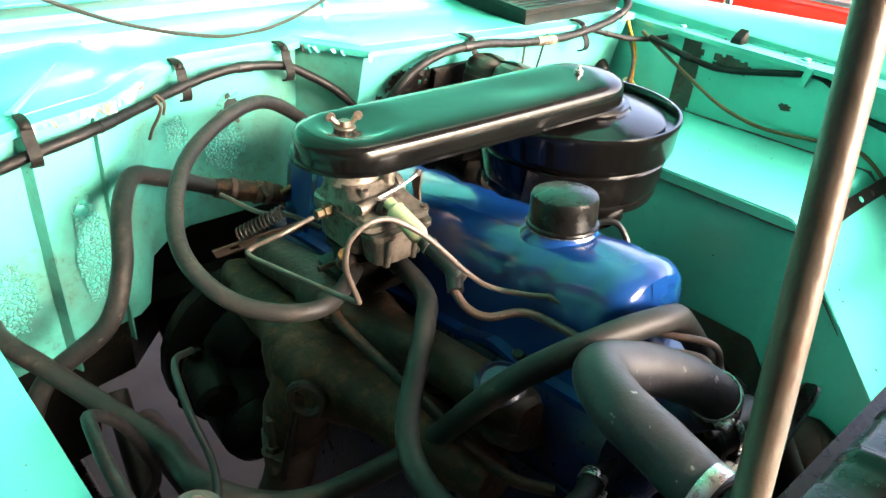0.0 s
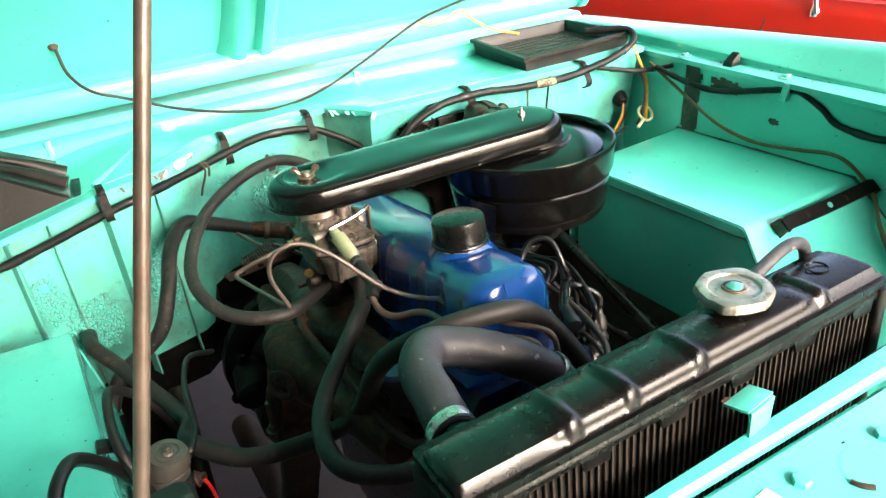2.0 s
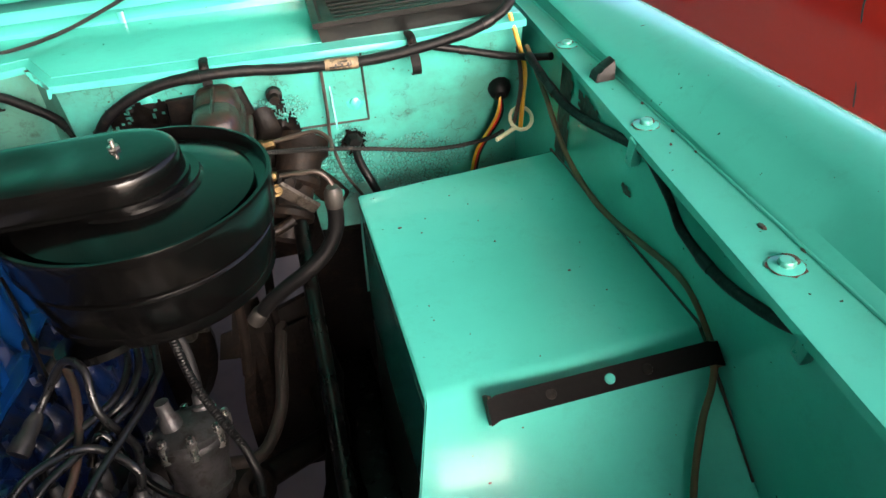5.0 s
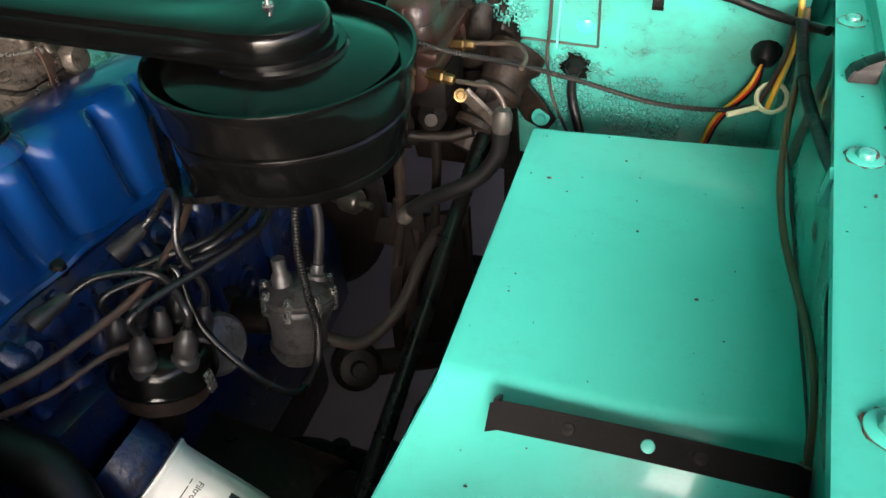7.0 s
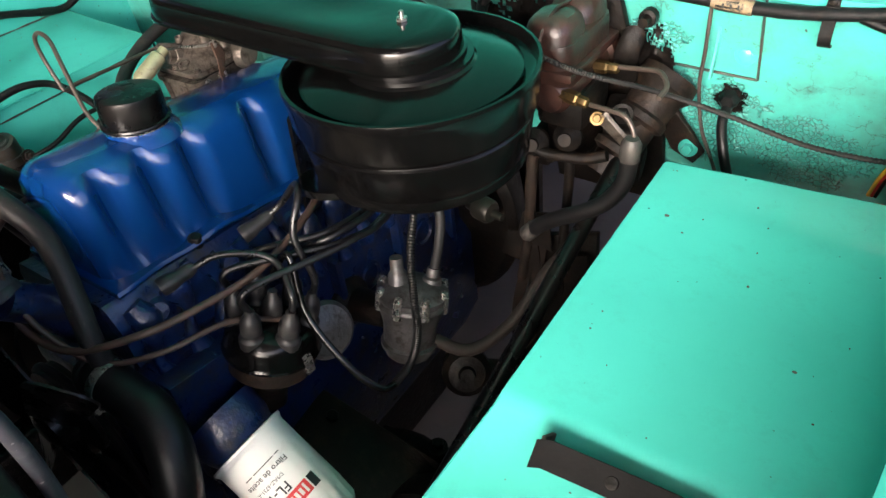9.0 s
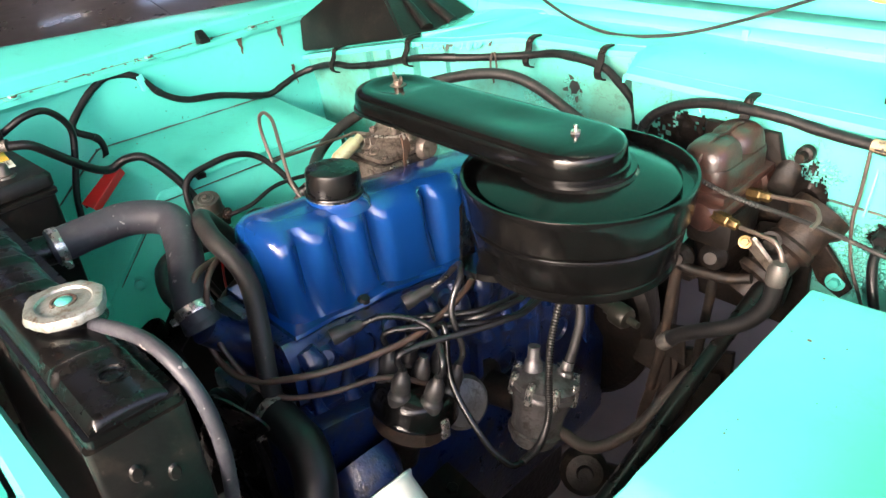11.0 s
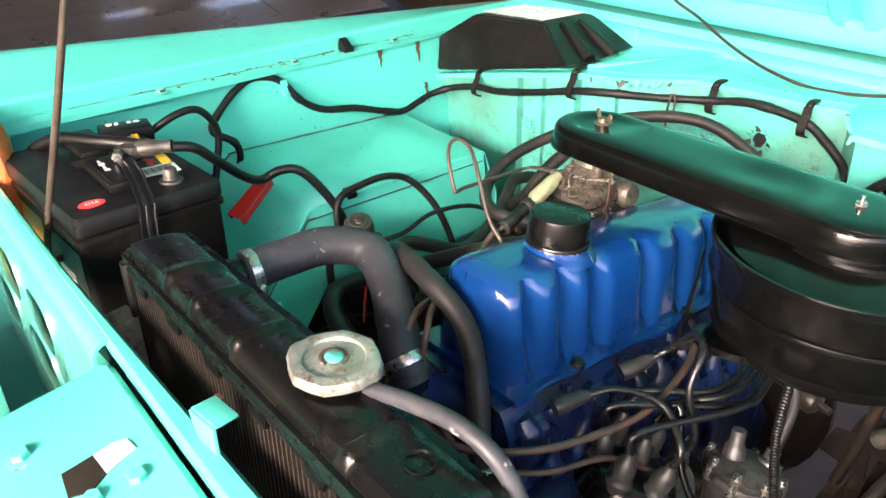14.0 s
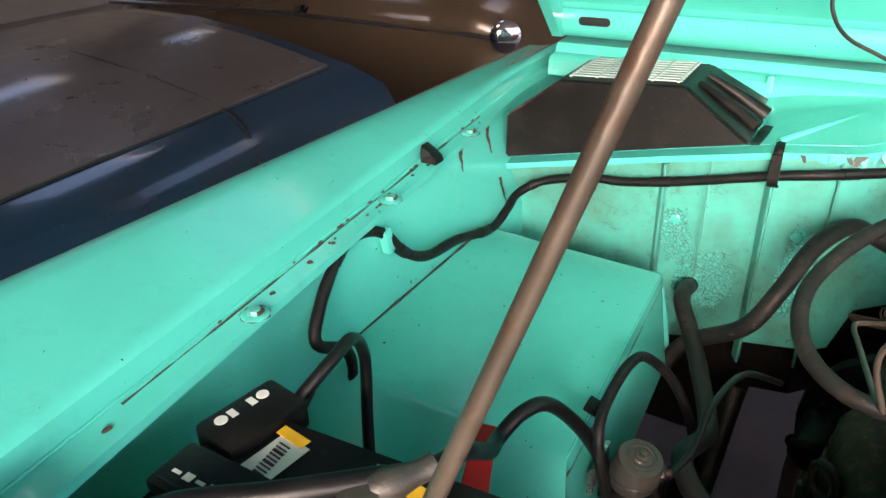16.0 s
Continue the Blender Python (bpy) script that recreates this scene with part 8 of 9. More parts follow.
def cable_clip(p):
    c = thing("cable_clip", p, "black rubber-coated strap clip on the cowl lip", "clip", "harness clips")
    bm = bm_new()
    x, y, z = p
    line = spline([(0, y + 0.016, z + 0.0085), (0, y - 0.004, z + 0.0095), (0, y - 0.0165, z + 0.004), (0, y - 0.0195, z - 0.012), (0, y - 0.0265, z - 0.022), (0, y - 0.0300, z - 0.032), (0, y - 0.0260, z - 0.042), (0, y - 0.014, z - 0.046)], 3)
    secs = []
    for k, q in enumerate(line):
        d = (line[min(k + 1, len(line) - 1)] - line[max(k - 1, 0)]).normalized()
        out = Vector((0, d.z, -d.y)) * -0.0028
        if out.y > 0 and k > 6:
            out = -out
        half = 0.0058 + 0.0012 * min(1.0, k / 8) - (0.002 if k == 0 else 0.0)
        sx = 0.0025 * k / len(line)
        secs.append([(x + sx - half, q.y, q.z), (x + sx + half, q.y, q.z), (x + sx + half, q.y + out.y, q.z + out.z), (x + sx - half, q.y + out.y, q.z + out.z)])
    loft(bm, secs)
    part("strap", bm, CLIP, c)
    bm = bm_new()
    lathe(bm, (x, y - 0.016, z + 0.004), (0, -1, 0.5), [(0, 0), (0.0048, 0), (0.0045, 0.003), (0.002, 0.0045), (0, 0.0045)], 10)
    part("screw", bm, GREASE, c)


def build_wiring():
    for p in ((-0.612, 0.996, 1.092), (-0.345, 0.993, 1.150), (-0.115, 1.10, 1.158), (0.052, 1.096, 1.163), (0.362, 1.0, 1.160), (0.658, 0.998, 1.153)):
        cable_clip(p)

    def loom(pts, r, material, label, n=8, bands=True):
        line = spline(pts, n)
        w = thing("wiring_harness", pts[0], label, "wiring", "wiring looms")
        bm = bm_new()
        tube(bm, pts, r, 10, n, rough=0.12)
        part("loom_core", bm, material, w)
        for k in range(6, len(line) - 4 if bands else 0, 23):
            bm = bm_new()
            tube(bm, [line[k], line[k + 1], line[k + 2]], r * 1.16, 10, 3, rough=0.1)
            part("tape_band", bm, RUBBER, w)

    loom([(0.16, 1.03, 1.06), (0.135, 1.06, 1.09), (0.09, 1.075, 1.12), (0.047, 1.08, 1.140), (-0.039, 1.078, 1.148), (-0.115, 1.075, 1.135), (-0.20, 1.035, 1.128), (-0.28, 0.985, 1.128), (-0.345, 0.978, 1.117), (-0.446, 0.980, 1.090),
          (-0.55, 0.980, 1.068), (-0.612, 0.978, 1.064), (-0.69, 0.975, 1.045), (-0.722, 0.94, 1.03), (-0.722, 0.898, 1.018), (-0.724, 0.845, 1.006), (-0.724, 0.734, 1.037), (-0.724, 0.655, 1.050), (-0.727, 0.605, 1.078), (-0.736, 0.570, 1.120),
          (-0.742, 0.530, 1.135), (-0.740, 0.485, 1.126), (-0.728, 0.430, 1.085), (-0.718, 0.412, 1.058), (-0.71, 0.450, 1.028), (-0.705, 0.448, 0.985), (-0.70, 0.405, 0.94), (-0.69, 0.36, 0.88)], 0.0072, TAPE, "black taped wiring loom along the passenger side firewall")
    loom([(0.17, 1.02, 1.02), (0.20, 0.99, 1.093), (0.239, 0.985, 1.128), (0.299, 0.982, 1.150), (0.363, 0.978, 1.155), (0.415, 0.980, 1.152), (0.484, 0.982, 1.143), (0.584, 0.982, 1.138), (0.657, 0.980, 1.143), (0.742, 0.98, 1.156), (0.80, 0.985, 1.178), (0.822, 1.02, 1.195), (0.80, 1.06, 1.198), (0.76, 1.10, 1.195)], 0.0078, TAPE, "black taped wiring loom along the driver side firewall")
    loom([(0.69, 0.98, 1.143), (0.74, 0.975, 1.130), (0.79, 0.965, 1.118), (0.826, 0.94, 1.118), (0.845, 0.905, 1.128)], 0.0055, TAPE, "black taped branch of the loom to the fender")
    loom([(0.820, 0.93, 1.125), (0.822, 0.83, 1.105), (0.829, 0.758, 1.100), (0.829, 0.637, 1.124), (0.829, 0.584, 1.134), (0.829, 0.530, 1.112), (0.829, 0.493, 1.087), (0.829, 0.421, 1.079), (0.829, 0.351, 1.093), (0.829, 0.291, 1.112), (0.829, 0.205, 1.110), (0.815, 0.05, 1.09)], 0.0062, TAPE, "black loom sagging along the inner fender")
    loom([(0.826, 0.955, 1.13), (0.822, 0.87, 1.09), (0.815, 0.80, 1.060), (0.814, 0.74, 1.035), (0.818, 0.680, 1.020), (0.824, 0.63, 1.016), (0.830, 0.56, 1.022), (0.831, 0.50, 1.030), (0.833, 0.462, 1.020), (0.832, 0.420, 0.990), (0.820, 0.396, 0.968), (0.798, 0.372, 0.947), (0.770, 0.330, 0.911), (0.748, 0.280, 0.868), (0.742, 0.235, 0.832)], 0.0038, OLIVE, "old olive-brown cable lying over the wheelhouse", bands=False)
    for pts, m in (([(0.815, 1.0, 1.168), (0.822, 0.985, 1.13), (0.826, 0.965, 1.09), (0.818, 0.955, 1.04), (0.812, 0.95, 1.0)], YELLOW_WIRE), ([(0.822, 0.985, 1.12), (0.818, 0.96, 1.07), (0.806, 0.955, 1.02), (0.80, 0.965, 0.99)], BROWN_RUBBER)):
        bm = bm_new()
        tube(bm, pts, 0.0036, 8, 6)
        solo("wire", bm, m, "single loose insulated wire in the rear corner", "wire", "loose wires")
    # paper tag wrapped round the driver's loom
    bm = bm_new()
    tube(bm, [(0.528, 0.982, 1.1405), (0.552, 0.982, 1.1390), (0.576, 0.982, 1.1375)], 0.0088, 12, 3, rough=0.1)
    tag = solo("loom_tag", bm, surface("brown_paper_tag", (0.22, 0.16, 0.09), 0.6, vary=0.5, scale=60, bump=0.3, dirt=(0.03, 0.025, 0.02), dirt_amount=0.5), "cream paper tag with dark print on the loom", "tag")
    for x in (0.543, 0.552, 0.561):
        bm = bm_new()
        box(bm, (x, 0.9730, 1.1395), (0.0025, 0.0006, 0.006))
        part("print_bar", bm, BLACK_PRINT, tag, "dark print")
    # reddish tie hanging from the passenger loom
    bm = bm_new()
    tube(bm, [(-0.172, 1.040, 1.140), (-0.168, 1.030, 1.128), (-0.172, 1.034, 1.112), (-0.178, 1.046, 1.092), (-0.182, 1.052, 1.076)], 0.0022, 6, 5)
    tube(bm, [(-0.168, 1.042, 1.141), (-0.160, 1.036, 1.130), (-0.162, 1.040, 1.112)], 0.0020, 6, 5)
    solo("loom_tie", bm, RUST, "reddish-brown string tied round the loom", "tie")
    # nylon tie round the corner wires
    t = thing("cable_tie", (0.81, 0.955, 0.99), "cream nylon cable tie with a long free tail", "cable tie")
    bm = bm_new()
    ring = [Vector((0.815 + 0.018 * math.cos(a), 0.955 + 0.012 * math.sin(a), 1.015 + 0.014 * math.sin(a))) for a in [2 * math.pi * k / 14 for k in range(15)]]
    tube(bm, ring, 0.0032, 6, 1, raw=True)
    part("loop", bm, CREAM, t)
    bm = bm_new()
    tube(bm, [(0.80, 0.945, 1.005), (0.785, 0.935, 1.004), (0.765, 0.925, 1.001)], 0.0036, 6, 4)
    part("tail", bm, CREAM, t)
    # sagging lamp wire on the hood and the yellow one beside it
    w = thing("hood_lamp_wire", (-0.3, 1.2, 1.2), "thin grey wire drooping from a grommet in the hood", "wire")
    bm = bm_new()
    tube(bm, [(-0.335, 1.215, 1.352), (-0.328, 1.21, 1.305), (-0.300, 1.20, 1.270), (-0.245, 1.205, 1.243), (-0.155, 1.19, 1.205), (-0.06, 1.17, 1.181), (0.028, 1.17, 1.170), (0.130, 1.19, 1.180), (0.235, 1.21, 1.212), (0.382, 1.22, 1.271), (0.463, 1.225, 1.289), (0.56, 1.24, 1.30)], 0.0032, 8, 8)
    part("cable", bm, RUBBER_OLD, w)
    bm = bm_new()
    lathe(bm, (-0.337, 1.222, 1.362), (0, -0.4, -1), [(0, 0), (0.012, 0), (0.011, 0.006), (0.006, 0.014), (0, 0.014)], 14)
    part("grommet", bm, RUST, w)
    bm = bm_new()
    tube(bm, [(0.385, 1.222, 1.271), (0.43, 1.235, 1.256), (0.475, 1.24, 1.262), (0.511, 1.24, 1.274), (0.545, 1.24, 1.243), (0.60, 1.235, 1.212), (0.655, 1.22, 1.196)], 0.0026, 8, 6)
    part("yellow_cable", bm, YELLOW_WIRE, w, "yellow wire")
    # turquoise retaining tabs on the inner fenders
    for x, y, z in ((-0.733, 0.575, 1.108), (0.824, 0.60, 1.128), (0.824, 0.30, 1.105)):
        bm = bm_new()
        box(bm, (x, y, z), (0.012, 0.014, 0.034), Euler((radians(14), 0, 0)).to_matrix(), 0.002)
        solo("wire_tab", bm, PLAIN_TURQ, "bent turquoise tab holding a loom on the inner fender", "tab", "wire tabs")


def build_strap_and_tray():
    s = thing("mounting_strap", (0.71, 0.424, 0.975), "rusty black steel strap with holes on the wheelhouse", "bracket")
    bm = bm_new()
    x0, x1 = 0.592, 0.832
    n = 24
    secs = []
    for i in range(n + 1):
        u = i / n
        x = x0 + (x1 - x0) * u
        c = Vector((x, 0.4075 + 0.010 * math.sin(u * math.pi) * 0.8 + 0.003 * u, 0.998 - 0.009 * math.sin(u * math.pi)))
        if i in (0, n):
            c += Vector((0, -0.002, -0.003))
        up = Vector((0, 0.77, 0.64)) * 0.0118
        nrm = Vector((0, -0.64, 0.77))
        secs.append([c - up, c + up, c + up + nrm * 0.004, c - up + nrm * 0.004])
    loft(bm, secs)
    part("bar", bm, surface("rusty_black_steel", (0.0028, 0.0026, 0.0026), 0.55, vary=0.5, scale=40, bump=0.12, dirt=(0.007, 0.004, 0.003), dirt_amount=0.15, spec=0.08), s)
    for x, m in ((0.656, GREASE), (0.718, PLAIN_TURQ), (0.757, GREASE)):
        bm = bm_new()
        u = (x - x0) / (x1 - x0)
        q = Vector((x, 0.4075 + 0.008 * math.sin(u * math.pi) + 0.003 * u, 0.998 - 0.009 * math.sin(u * math.pi))) + Vector((0, -0.64, 0.77)) * 0.0036
        lathe(bm, q, (0, -0.64, 0.77), [(0, 0), (0.0058, 0), (0.005, 0.0014), (0, 0.0018)], 12)
        part("rivet", bm, m, s)
    # feet bent down to the sheet
    for x in (0.594, 0.829):
        bm = bm_new()
        prism(bm, [(x, 0.398, 0.990), (x, 0.417, 1.006), (x, 0.436, 0.988), (x, 0.414, 0.968)], (0.004, 0, 0), 0.001)
        part("end_tab", bm, RUST, s)
    # open black duct tray on the driver's cowl
    t = thing("air_duct_tray", (0.665, 1.11, 1.165), "open black plastic duct tray with dirty grille", "air duct")
    A, B, C, D = Vector((0.522, 1.012, 1.186)), Vector((0.832, 1.022, 1.187)), Vector((0.81, 1.235, 1.196)), Vector((0.525, 1.235, 1.199))
    ctr = (A + B + C + D) / 4

    def ring(f, dz):
        return [ctr + (q - ctr) * f + Vector((0, 0, dz)) for q in (A, B, C, D)]

    bm = bm_new()
    loft(bm, [ring(0.93, -0.030), ring(0.96, -0.004), ring(1.0, -0.002), ring(1.0, 0.006), ring(0.93, 0.006), ring(0.91, 0.002), ring(0.88, -0.018), ring(0.05, -0.018)], caps=False)
    part("tray", bm, BLACK_PLASTIC, t)
    for k in range(9):
        bm = bm_new()
        u = 0.16 + 0.68 * k / 8
        p = A.lerp(D, u) * 0.55 + B.lerp(C, u) * 0.45
        box(bm, p + Vector((0, 0.0, -0.015)), (0.20, 0.005, 0.003), None, 0.0006)
        part("grille_slat", bm, BLACK_PLASTIC, t)


def build_battery():
    b = thing("battery", (-0.49, 0.15, 0.9), "black car battery with dusty top and hold-down strap", "battery")
    X0, X1, Y0, Y1, Z = -0.640, -0.347, 0.063, 0.254, 1.112
    cx, cy = (X0 + X1) / 2, (Y0 + Y1) / 2
    bm = bm_new()
    w, h = X1 - X0, Y1 - Y0
    lv = [(0.006, 0.885, 0), (0.0, 0.89, 0), (0.0, 1.075, 0), (-0.004, 1.077, 0), (-0.004, 1.083, 0), (0.001, 1.085, 0), (-0.003, 1.090, 0), (-0.003, 1.106, 0), (0.001, Z, 0)]
    loft(bm, [[(cx + p, cy + q, z) for p, q in rounded(w - 2 * e, h - 2 * e, 0.01, 3)] for e, z, _ in lv])
    part("case", bm, BLACK_PLASTIC, b)
    # raised vent covers, with white print
    for x, y, sx, sy, deg in ((-0.452, 0.153, 0.112, 0.046, -3.5), (-0.588, 0.168, 0.105, 0.046, -3.5)):
        rot = Euler((0, 0, radians(deg))).to_matrix()
        bm = bm_new()
        box(bm, (x, y, Z + 0.005), (sx, sy, 0.013), rot, 0.004)
        cover = part("vent_cover", bm, BLACK_PLASTIC, b)
        for k in range(4):
            bm = bm_new()
            p = Vector((x, y, Z + 0.0118)) + rot @ Vector((-0.036 + 0.012 * k, -0.006, 0))
            box(bm, p, (0.008, 0.003 + 0.004 * (k % 2), 0.0006), rot)
            part("cover_print", bm, WHITE_PRINT, cover, "white print")
        bm = bm_new()
        box(bm, Vector((x, y, Z + 0.0112)) + rot @ Vector((0, -0.0165, 0)), (sx * 0.86, 0.002, 0.003), rot, 0.0006)
        part("cover_ridge", bm, BLACK_PLASTIC, cover)
    for k in range(3):
        bm = bm_new()
        box(bm, (-0.528 + 0.009 * k, 0.16, Z + 0.003), (0.004, 0.07, 0.006), None, 0.0012)
        part("moulded_bar", bm, BLACK_PLASTIC, b)
    # side label
    for x0, x1, z0, z1, m in ((-0.62, -0.50, 0.95, 1.06, YELLOW_LABEL), (-0.49, -0.36, 0.95, 1.06, BLACK_PRINT)):
        bm = bm_new()
        box(bm, ((x0 + x1) / 2, Y0 - 0.0008, (z0 + z1) / 2), (x1 - x0, 0.0008, z1 - z0))
        part("side_label", bm, m, b)
    bm = bm_new()
    box(bm, (-0.43, Y0 - 0.0016, 1.0), (0.05, 0.0008, 0.03))
    part("side_mark", bm, WHITE_PRINT, b)

    # top stickers, turned as they lie
    def flat(name, bmx, material, x, y, dz, deg, label=""):
        bmesh.ops.rotate(bmx, verts=bmx.verts, cent=(0, 0, 0), matrix=Matrix.Rotation(radians(deg), 3, "Z"))
        bmesh.ops.translate(bmx, verts=bmx.verts, vec=(x, y, Z + dz))
        part(name, bmx, material, b, label)

    bm = bm_new()
    lathe(bm, (0, 0, 0), (0, 0, 1), [(0, 0), (0.0175, 0), (0.0175, 0.0006), (0, 0.0006)], 32)
    bmesh.ops.scale(bm, vec=(0.66, 0.95, 1), verts=bm.verts)
    flat("date_sticker", bm, RED_LABEL, -0.383, 0.097, 0.0004, 0, "red date sticker")
    flat("date_print", lettering("4/16", 0.0105, 0.0002), WHITE_PRINT, -0.383, 0.097, 0.0014, 90, "white print")
    # warranty label: white with bars, red, black and yellow field
    for dx, dy, sx, sy, m, z in ((-0.43, 0.214, 0.035, 0.050, WHITE_PRINT, 0.0015), (-0.474, 0.220, 0.052, 0.046, BLACK_PRINT, 0.0015), (-0.474, 0.237, 0.054, 0.014, YELLOW_LABEL, 0.0022)):
        bm = bm_new()
        box(bm, (0, 0, 0), (sx, sy, 0.0006))
        flat("label_field", bm, m, dx, dy - 0.006, z, -8)
    for k in range(12):
        bm = bm_new()
        box(bm, (0, 0, 0), (0.018, 0.0012 + 0.0012 * (k % 3 == 0), 0.0005))
        flat("label_bar", bm, BLACK_PRINT, -0.431, 0.189 + 0.0034 * k, 0.0024, -8)
    for k in range(4):
        bm = bm_new()
        box(bm, (0, 0, 0), (0.012, 0.008, 0.0005))
        flat("label_blot", bm, RED_LABEL, -0.457 - 0.011 * k, 0.207 + 0.004 * (k % 2), 0.0024, -8 + 20 * k)
    # posts
    for x, y in ((-0.385, 0.216), (-0.488, 0.205)):
        bm = bm_new()
        lathe(bm, (x, y - 0.012, Z - 0.001), (0, 0, 1), [(0, 0), (0.017, 0), (0.016, 0.004), (0.0105, 0.005), (0.009, 0.018), (0.0075, 0.02), (0, 0.02)], 20)
        part("post", bm, LEAD, b)
    # ribbed hold-down strap, along the top and down the engine-side face
    bm = bm_new()
    prof = [(-0.505, 0.182, Z + 0.0125), (-0.44, 0.172, Z + 0.0135), (-0.395, 0.163, Z + 0.0125), (-0.372, 0.157, Z + 0.006), (-0.352, 0.152, Z + 0.0045), (-0.3425, 0.149, Z - 0.002), (-0.3405, 0.146, Z - 0.02), (-0.340, 0.142, 1.02), (-0.340, 0.138, 0.94)]
    secs = []
    for x, y, z in prof:
        down = x > -0.345
        secs.append([(x + (0.003 - abs(q - round(q)) * 0 if down else 0) + (dz if down else 0), y + q * 0.0055, z + (0 if down else dz)) for q, dz in ((-2, 0.0), (-2, 0.003), (-1.6, 0.003), (-1.4, 0.0018), (-0.6, 0.0018), (-0.4, 0.003), (0.4, 0.003), (0.6, 0.0018), (1.4, 0.0018), (1.6, 0.003), (2, 0.003), (2, 0.0))])
    loft(bm, secs)
    part("strap", bm, RUBBER, b, "ribbed rubber hold-down strap")
    for w2, h2, m, z2, dy in ((0.030, 0.050, WHITE_PRINT, 0.0015, 0.0), (0.030, 0.010, YELLOW_LABEL, 0.0021, 0.027)):
        bm = bm_new()
        box(bm, (0, 0, 0), (w2, h2, 0.0006))
        flat("label_field", bm, m, -0.576, 0.211 + dy, z2, -12)
    for q in range(9):
        bm = bm_new()
        box(bm, (0, 0, 0), (0.012, 0.0014 + 0.0012 * (q % 3 == 0), 0.0005))
        flat("label_bar", bm, BLACK_PRINT, -0.576, 0.195 + 0.004 * q, 0.0024, -12)
    b.location += Vector((-0.010, 0.004, 0.010))
    b.rotation_euler = (0, 0, radians(3.6))
    # tray underneath
    t = thing("battery_tray", (-0.49, 0.15, 0.86), "turquoise steel battery tray", "tray")
    bm = bm_new()
    box(bm, (-0.49, 0.16, 0.885), (0.34, 0.23, 0.018), None, 0.003)
    part("pan", bm, PAINT, t)
    bm = bm_new()
    box(bm, (-0.30, 0.16, 0.93), (0.05, 0.09, 0.10), None, 0.004)
    part("bracket", bm, PAINT, t)


def build_battery_cables():
    # positive terminal cover with moulded marks
    c = thing("terminal_cover", (-0.636, 0.236, 1.104), "black plastic battery terminal cover with white marks", "terminal cover")
    bm = bm_new()
    rot = Euler((0, 0, radians(80))).to_matrix()
    box(bm, (-0.634, 0.236, 1.118), (0.078, 0.050, 0.029), rot, 0.006)
    part("cover", bm, BLACK_PLASTIC, c)
    for k, dx in enumerate((-0.0205, -0.0095, 0.0095, 0.0205)):
        bm = bm_new()
        p = Vector((-0.6445, 0.2365, 1.1325)) + rot @ Vector((dx, 0, 0))
        if k in (0, 3):
            lathe(bm, p, (0, 0, 1), [(0, 0), (0.0055, 0), (0.0055, 0.0006), (0, 0.0006)], 16)
        else:
            box(bm, p, (0.006, 0.010, 0.001), rot)
        part("mark", bm, WHITE_PRINT, c, "white mark")
    # negative clamp with heavy cable to the solenoid side
    k = thing("battery_clamp", (-0.50, 0.185, 1.115), "grey lead battery clamp with bright bolt", "battery clamp")
    bm = bm_new()
    lathe(bm, (-0.520, 0.190, 1.118), (0, 0, 1), [(0, 0), (0.016, 0), (0.017, 0.004), (0.016, 0.016), (0.010, 0.018), (0, 0.018)], 20)
    tube(bm, [(-0.515, 0.195, 1.128), (-0.50, 0.215, 1.130), (-0.487, 0.235, 1.131)], lambda t: 0.011 + 0.002 * math.sin(t * 6), 12, 5)
    part("clamp", bm, LEAD, k)
    bm = bm_new()
    rod_of(bm, (-0.497, 0.160, 1.128), (-0.522, 0.172, 1.128), 0.0075, 6)
    part("bolt", bm, STEEL, k)
    k.location += Vector((0.020, 0.012, 0.013))

    def cable(pts, r, label, mat=RUBBER):
        bm = bm_new()
        tube(bm, pts, r, 14, 8)
        return solo("battery_cable", bm, mat, label, "cable", "battery cables")

    cable([(-0.467, 0.247, 1.143), (-0.459, 0.275, 1.137), (-0.465, 0.305, 1.110), (-0.474, 0.350, 1.068), (-0.484, 0.385, 1.048), (-0.474, 0.415, 1.060), (-0.458, 0.445, 1.055), (-0.435, 0.480, 1.005), (-0.413, 0.503, 0.945), (-0.405, 0.505, 0.925)], 0.0075, "thick black battery cable to the starter solenoid")
    cable([(-0.622, 0.272, 1.118), (-0.612, 0.315, 1.140), (-0.62, 0.355, 1.135), (-0.632, 0.385, 1.09), (-0.625, 0.372, 1.03), (-0.61, 0.35, 0.97), (-0.60, 0.34, 0.90)], 0.0062, "black battery lead looping down beside the battery")
    cable([(-0.490, 0.222, 1.143), (-0.545, 0.172, 1.146), (-0.61, 0.128, 1.140), (-0.656, 0.096, 1.105), (-0.668, 0.08, 1.04), (-0.666, 0.076, 0.93)], 0.0095, "dusty thick cable across the battery top", RUBBER)
    # red flag clip on the cable
    bm = bm_new()
    a, b2 = Vector((-0.5035, 0.400, 1.0405)), Vector((-0.486, 0.3335, 0.9995))
    d = (b2 - a).normalized()
    u = Vector((0.90, 0.44, -0.15))
    u = (u - d * u.dot(d)).normalized()
    w = u.cross(d).normalized()
    w = w if w.z > 0 else -w
    loft(bm, [[a + d * s0 + u * (p * f) + w * q for p, q in ((-0.0125, -0.017), (-0.0125, -0.001), (-0.0115, 0.0), (0.0115, 0.0), (0.0125, -0.001), (0.0125, -0.017), (0.0108, -0.017), (0.0108, -0.0022), (-0.0108, -0.0022), (-0.0108, -0.017))] for s0, f in ((-0.004, 0.86), (0.02, 0.92), (0.06, 1.08), (0.083, 1.16))])
    solo("terminal_sleeve", bm, RED, "red plastic terminal sleeve pushed along the cable", "sleeve")
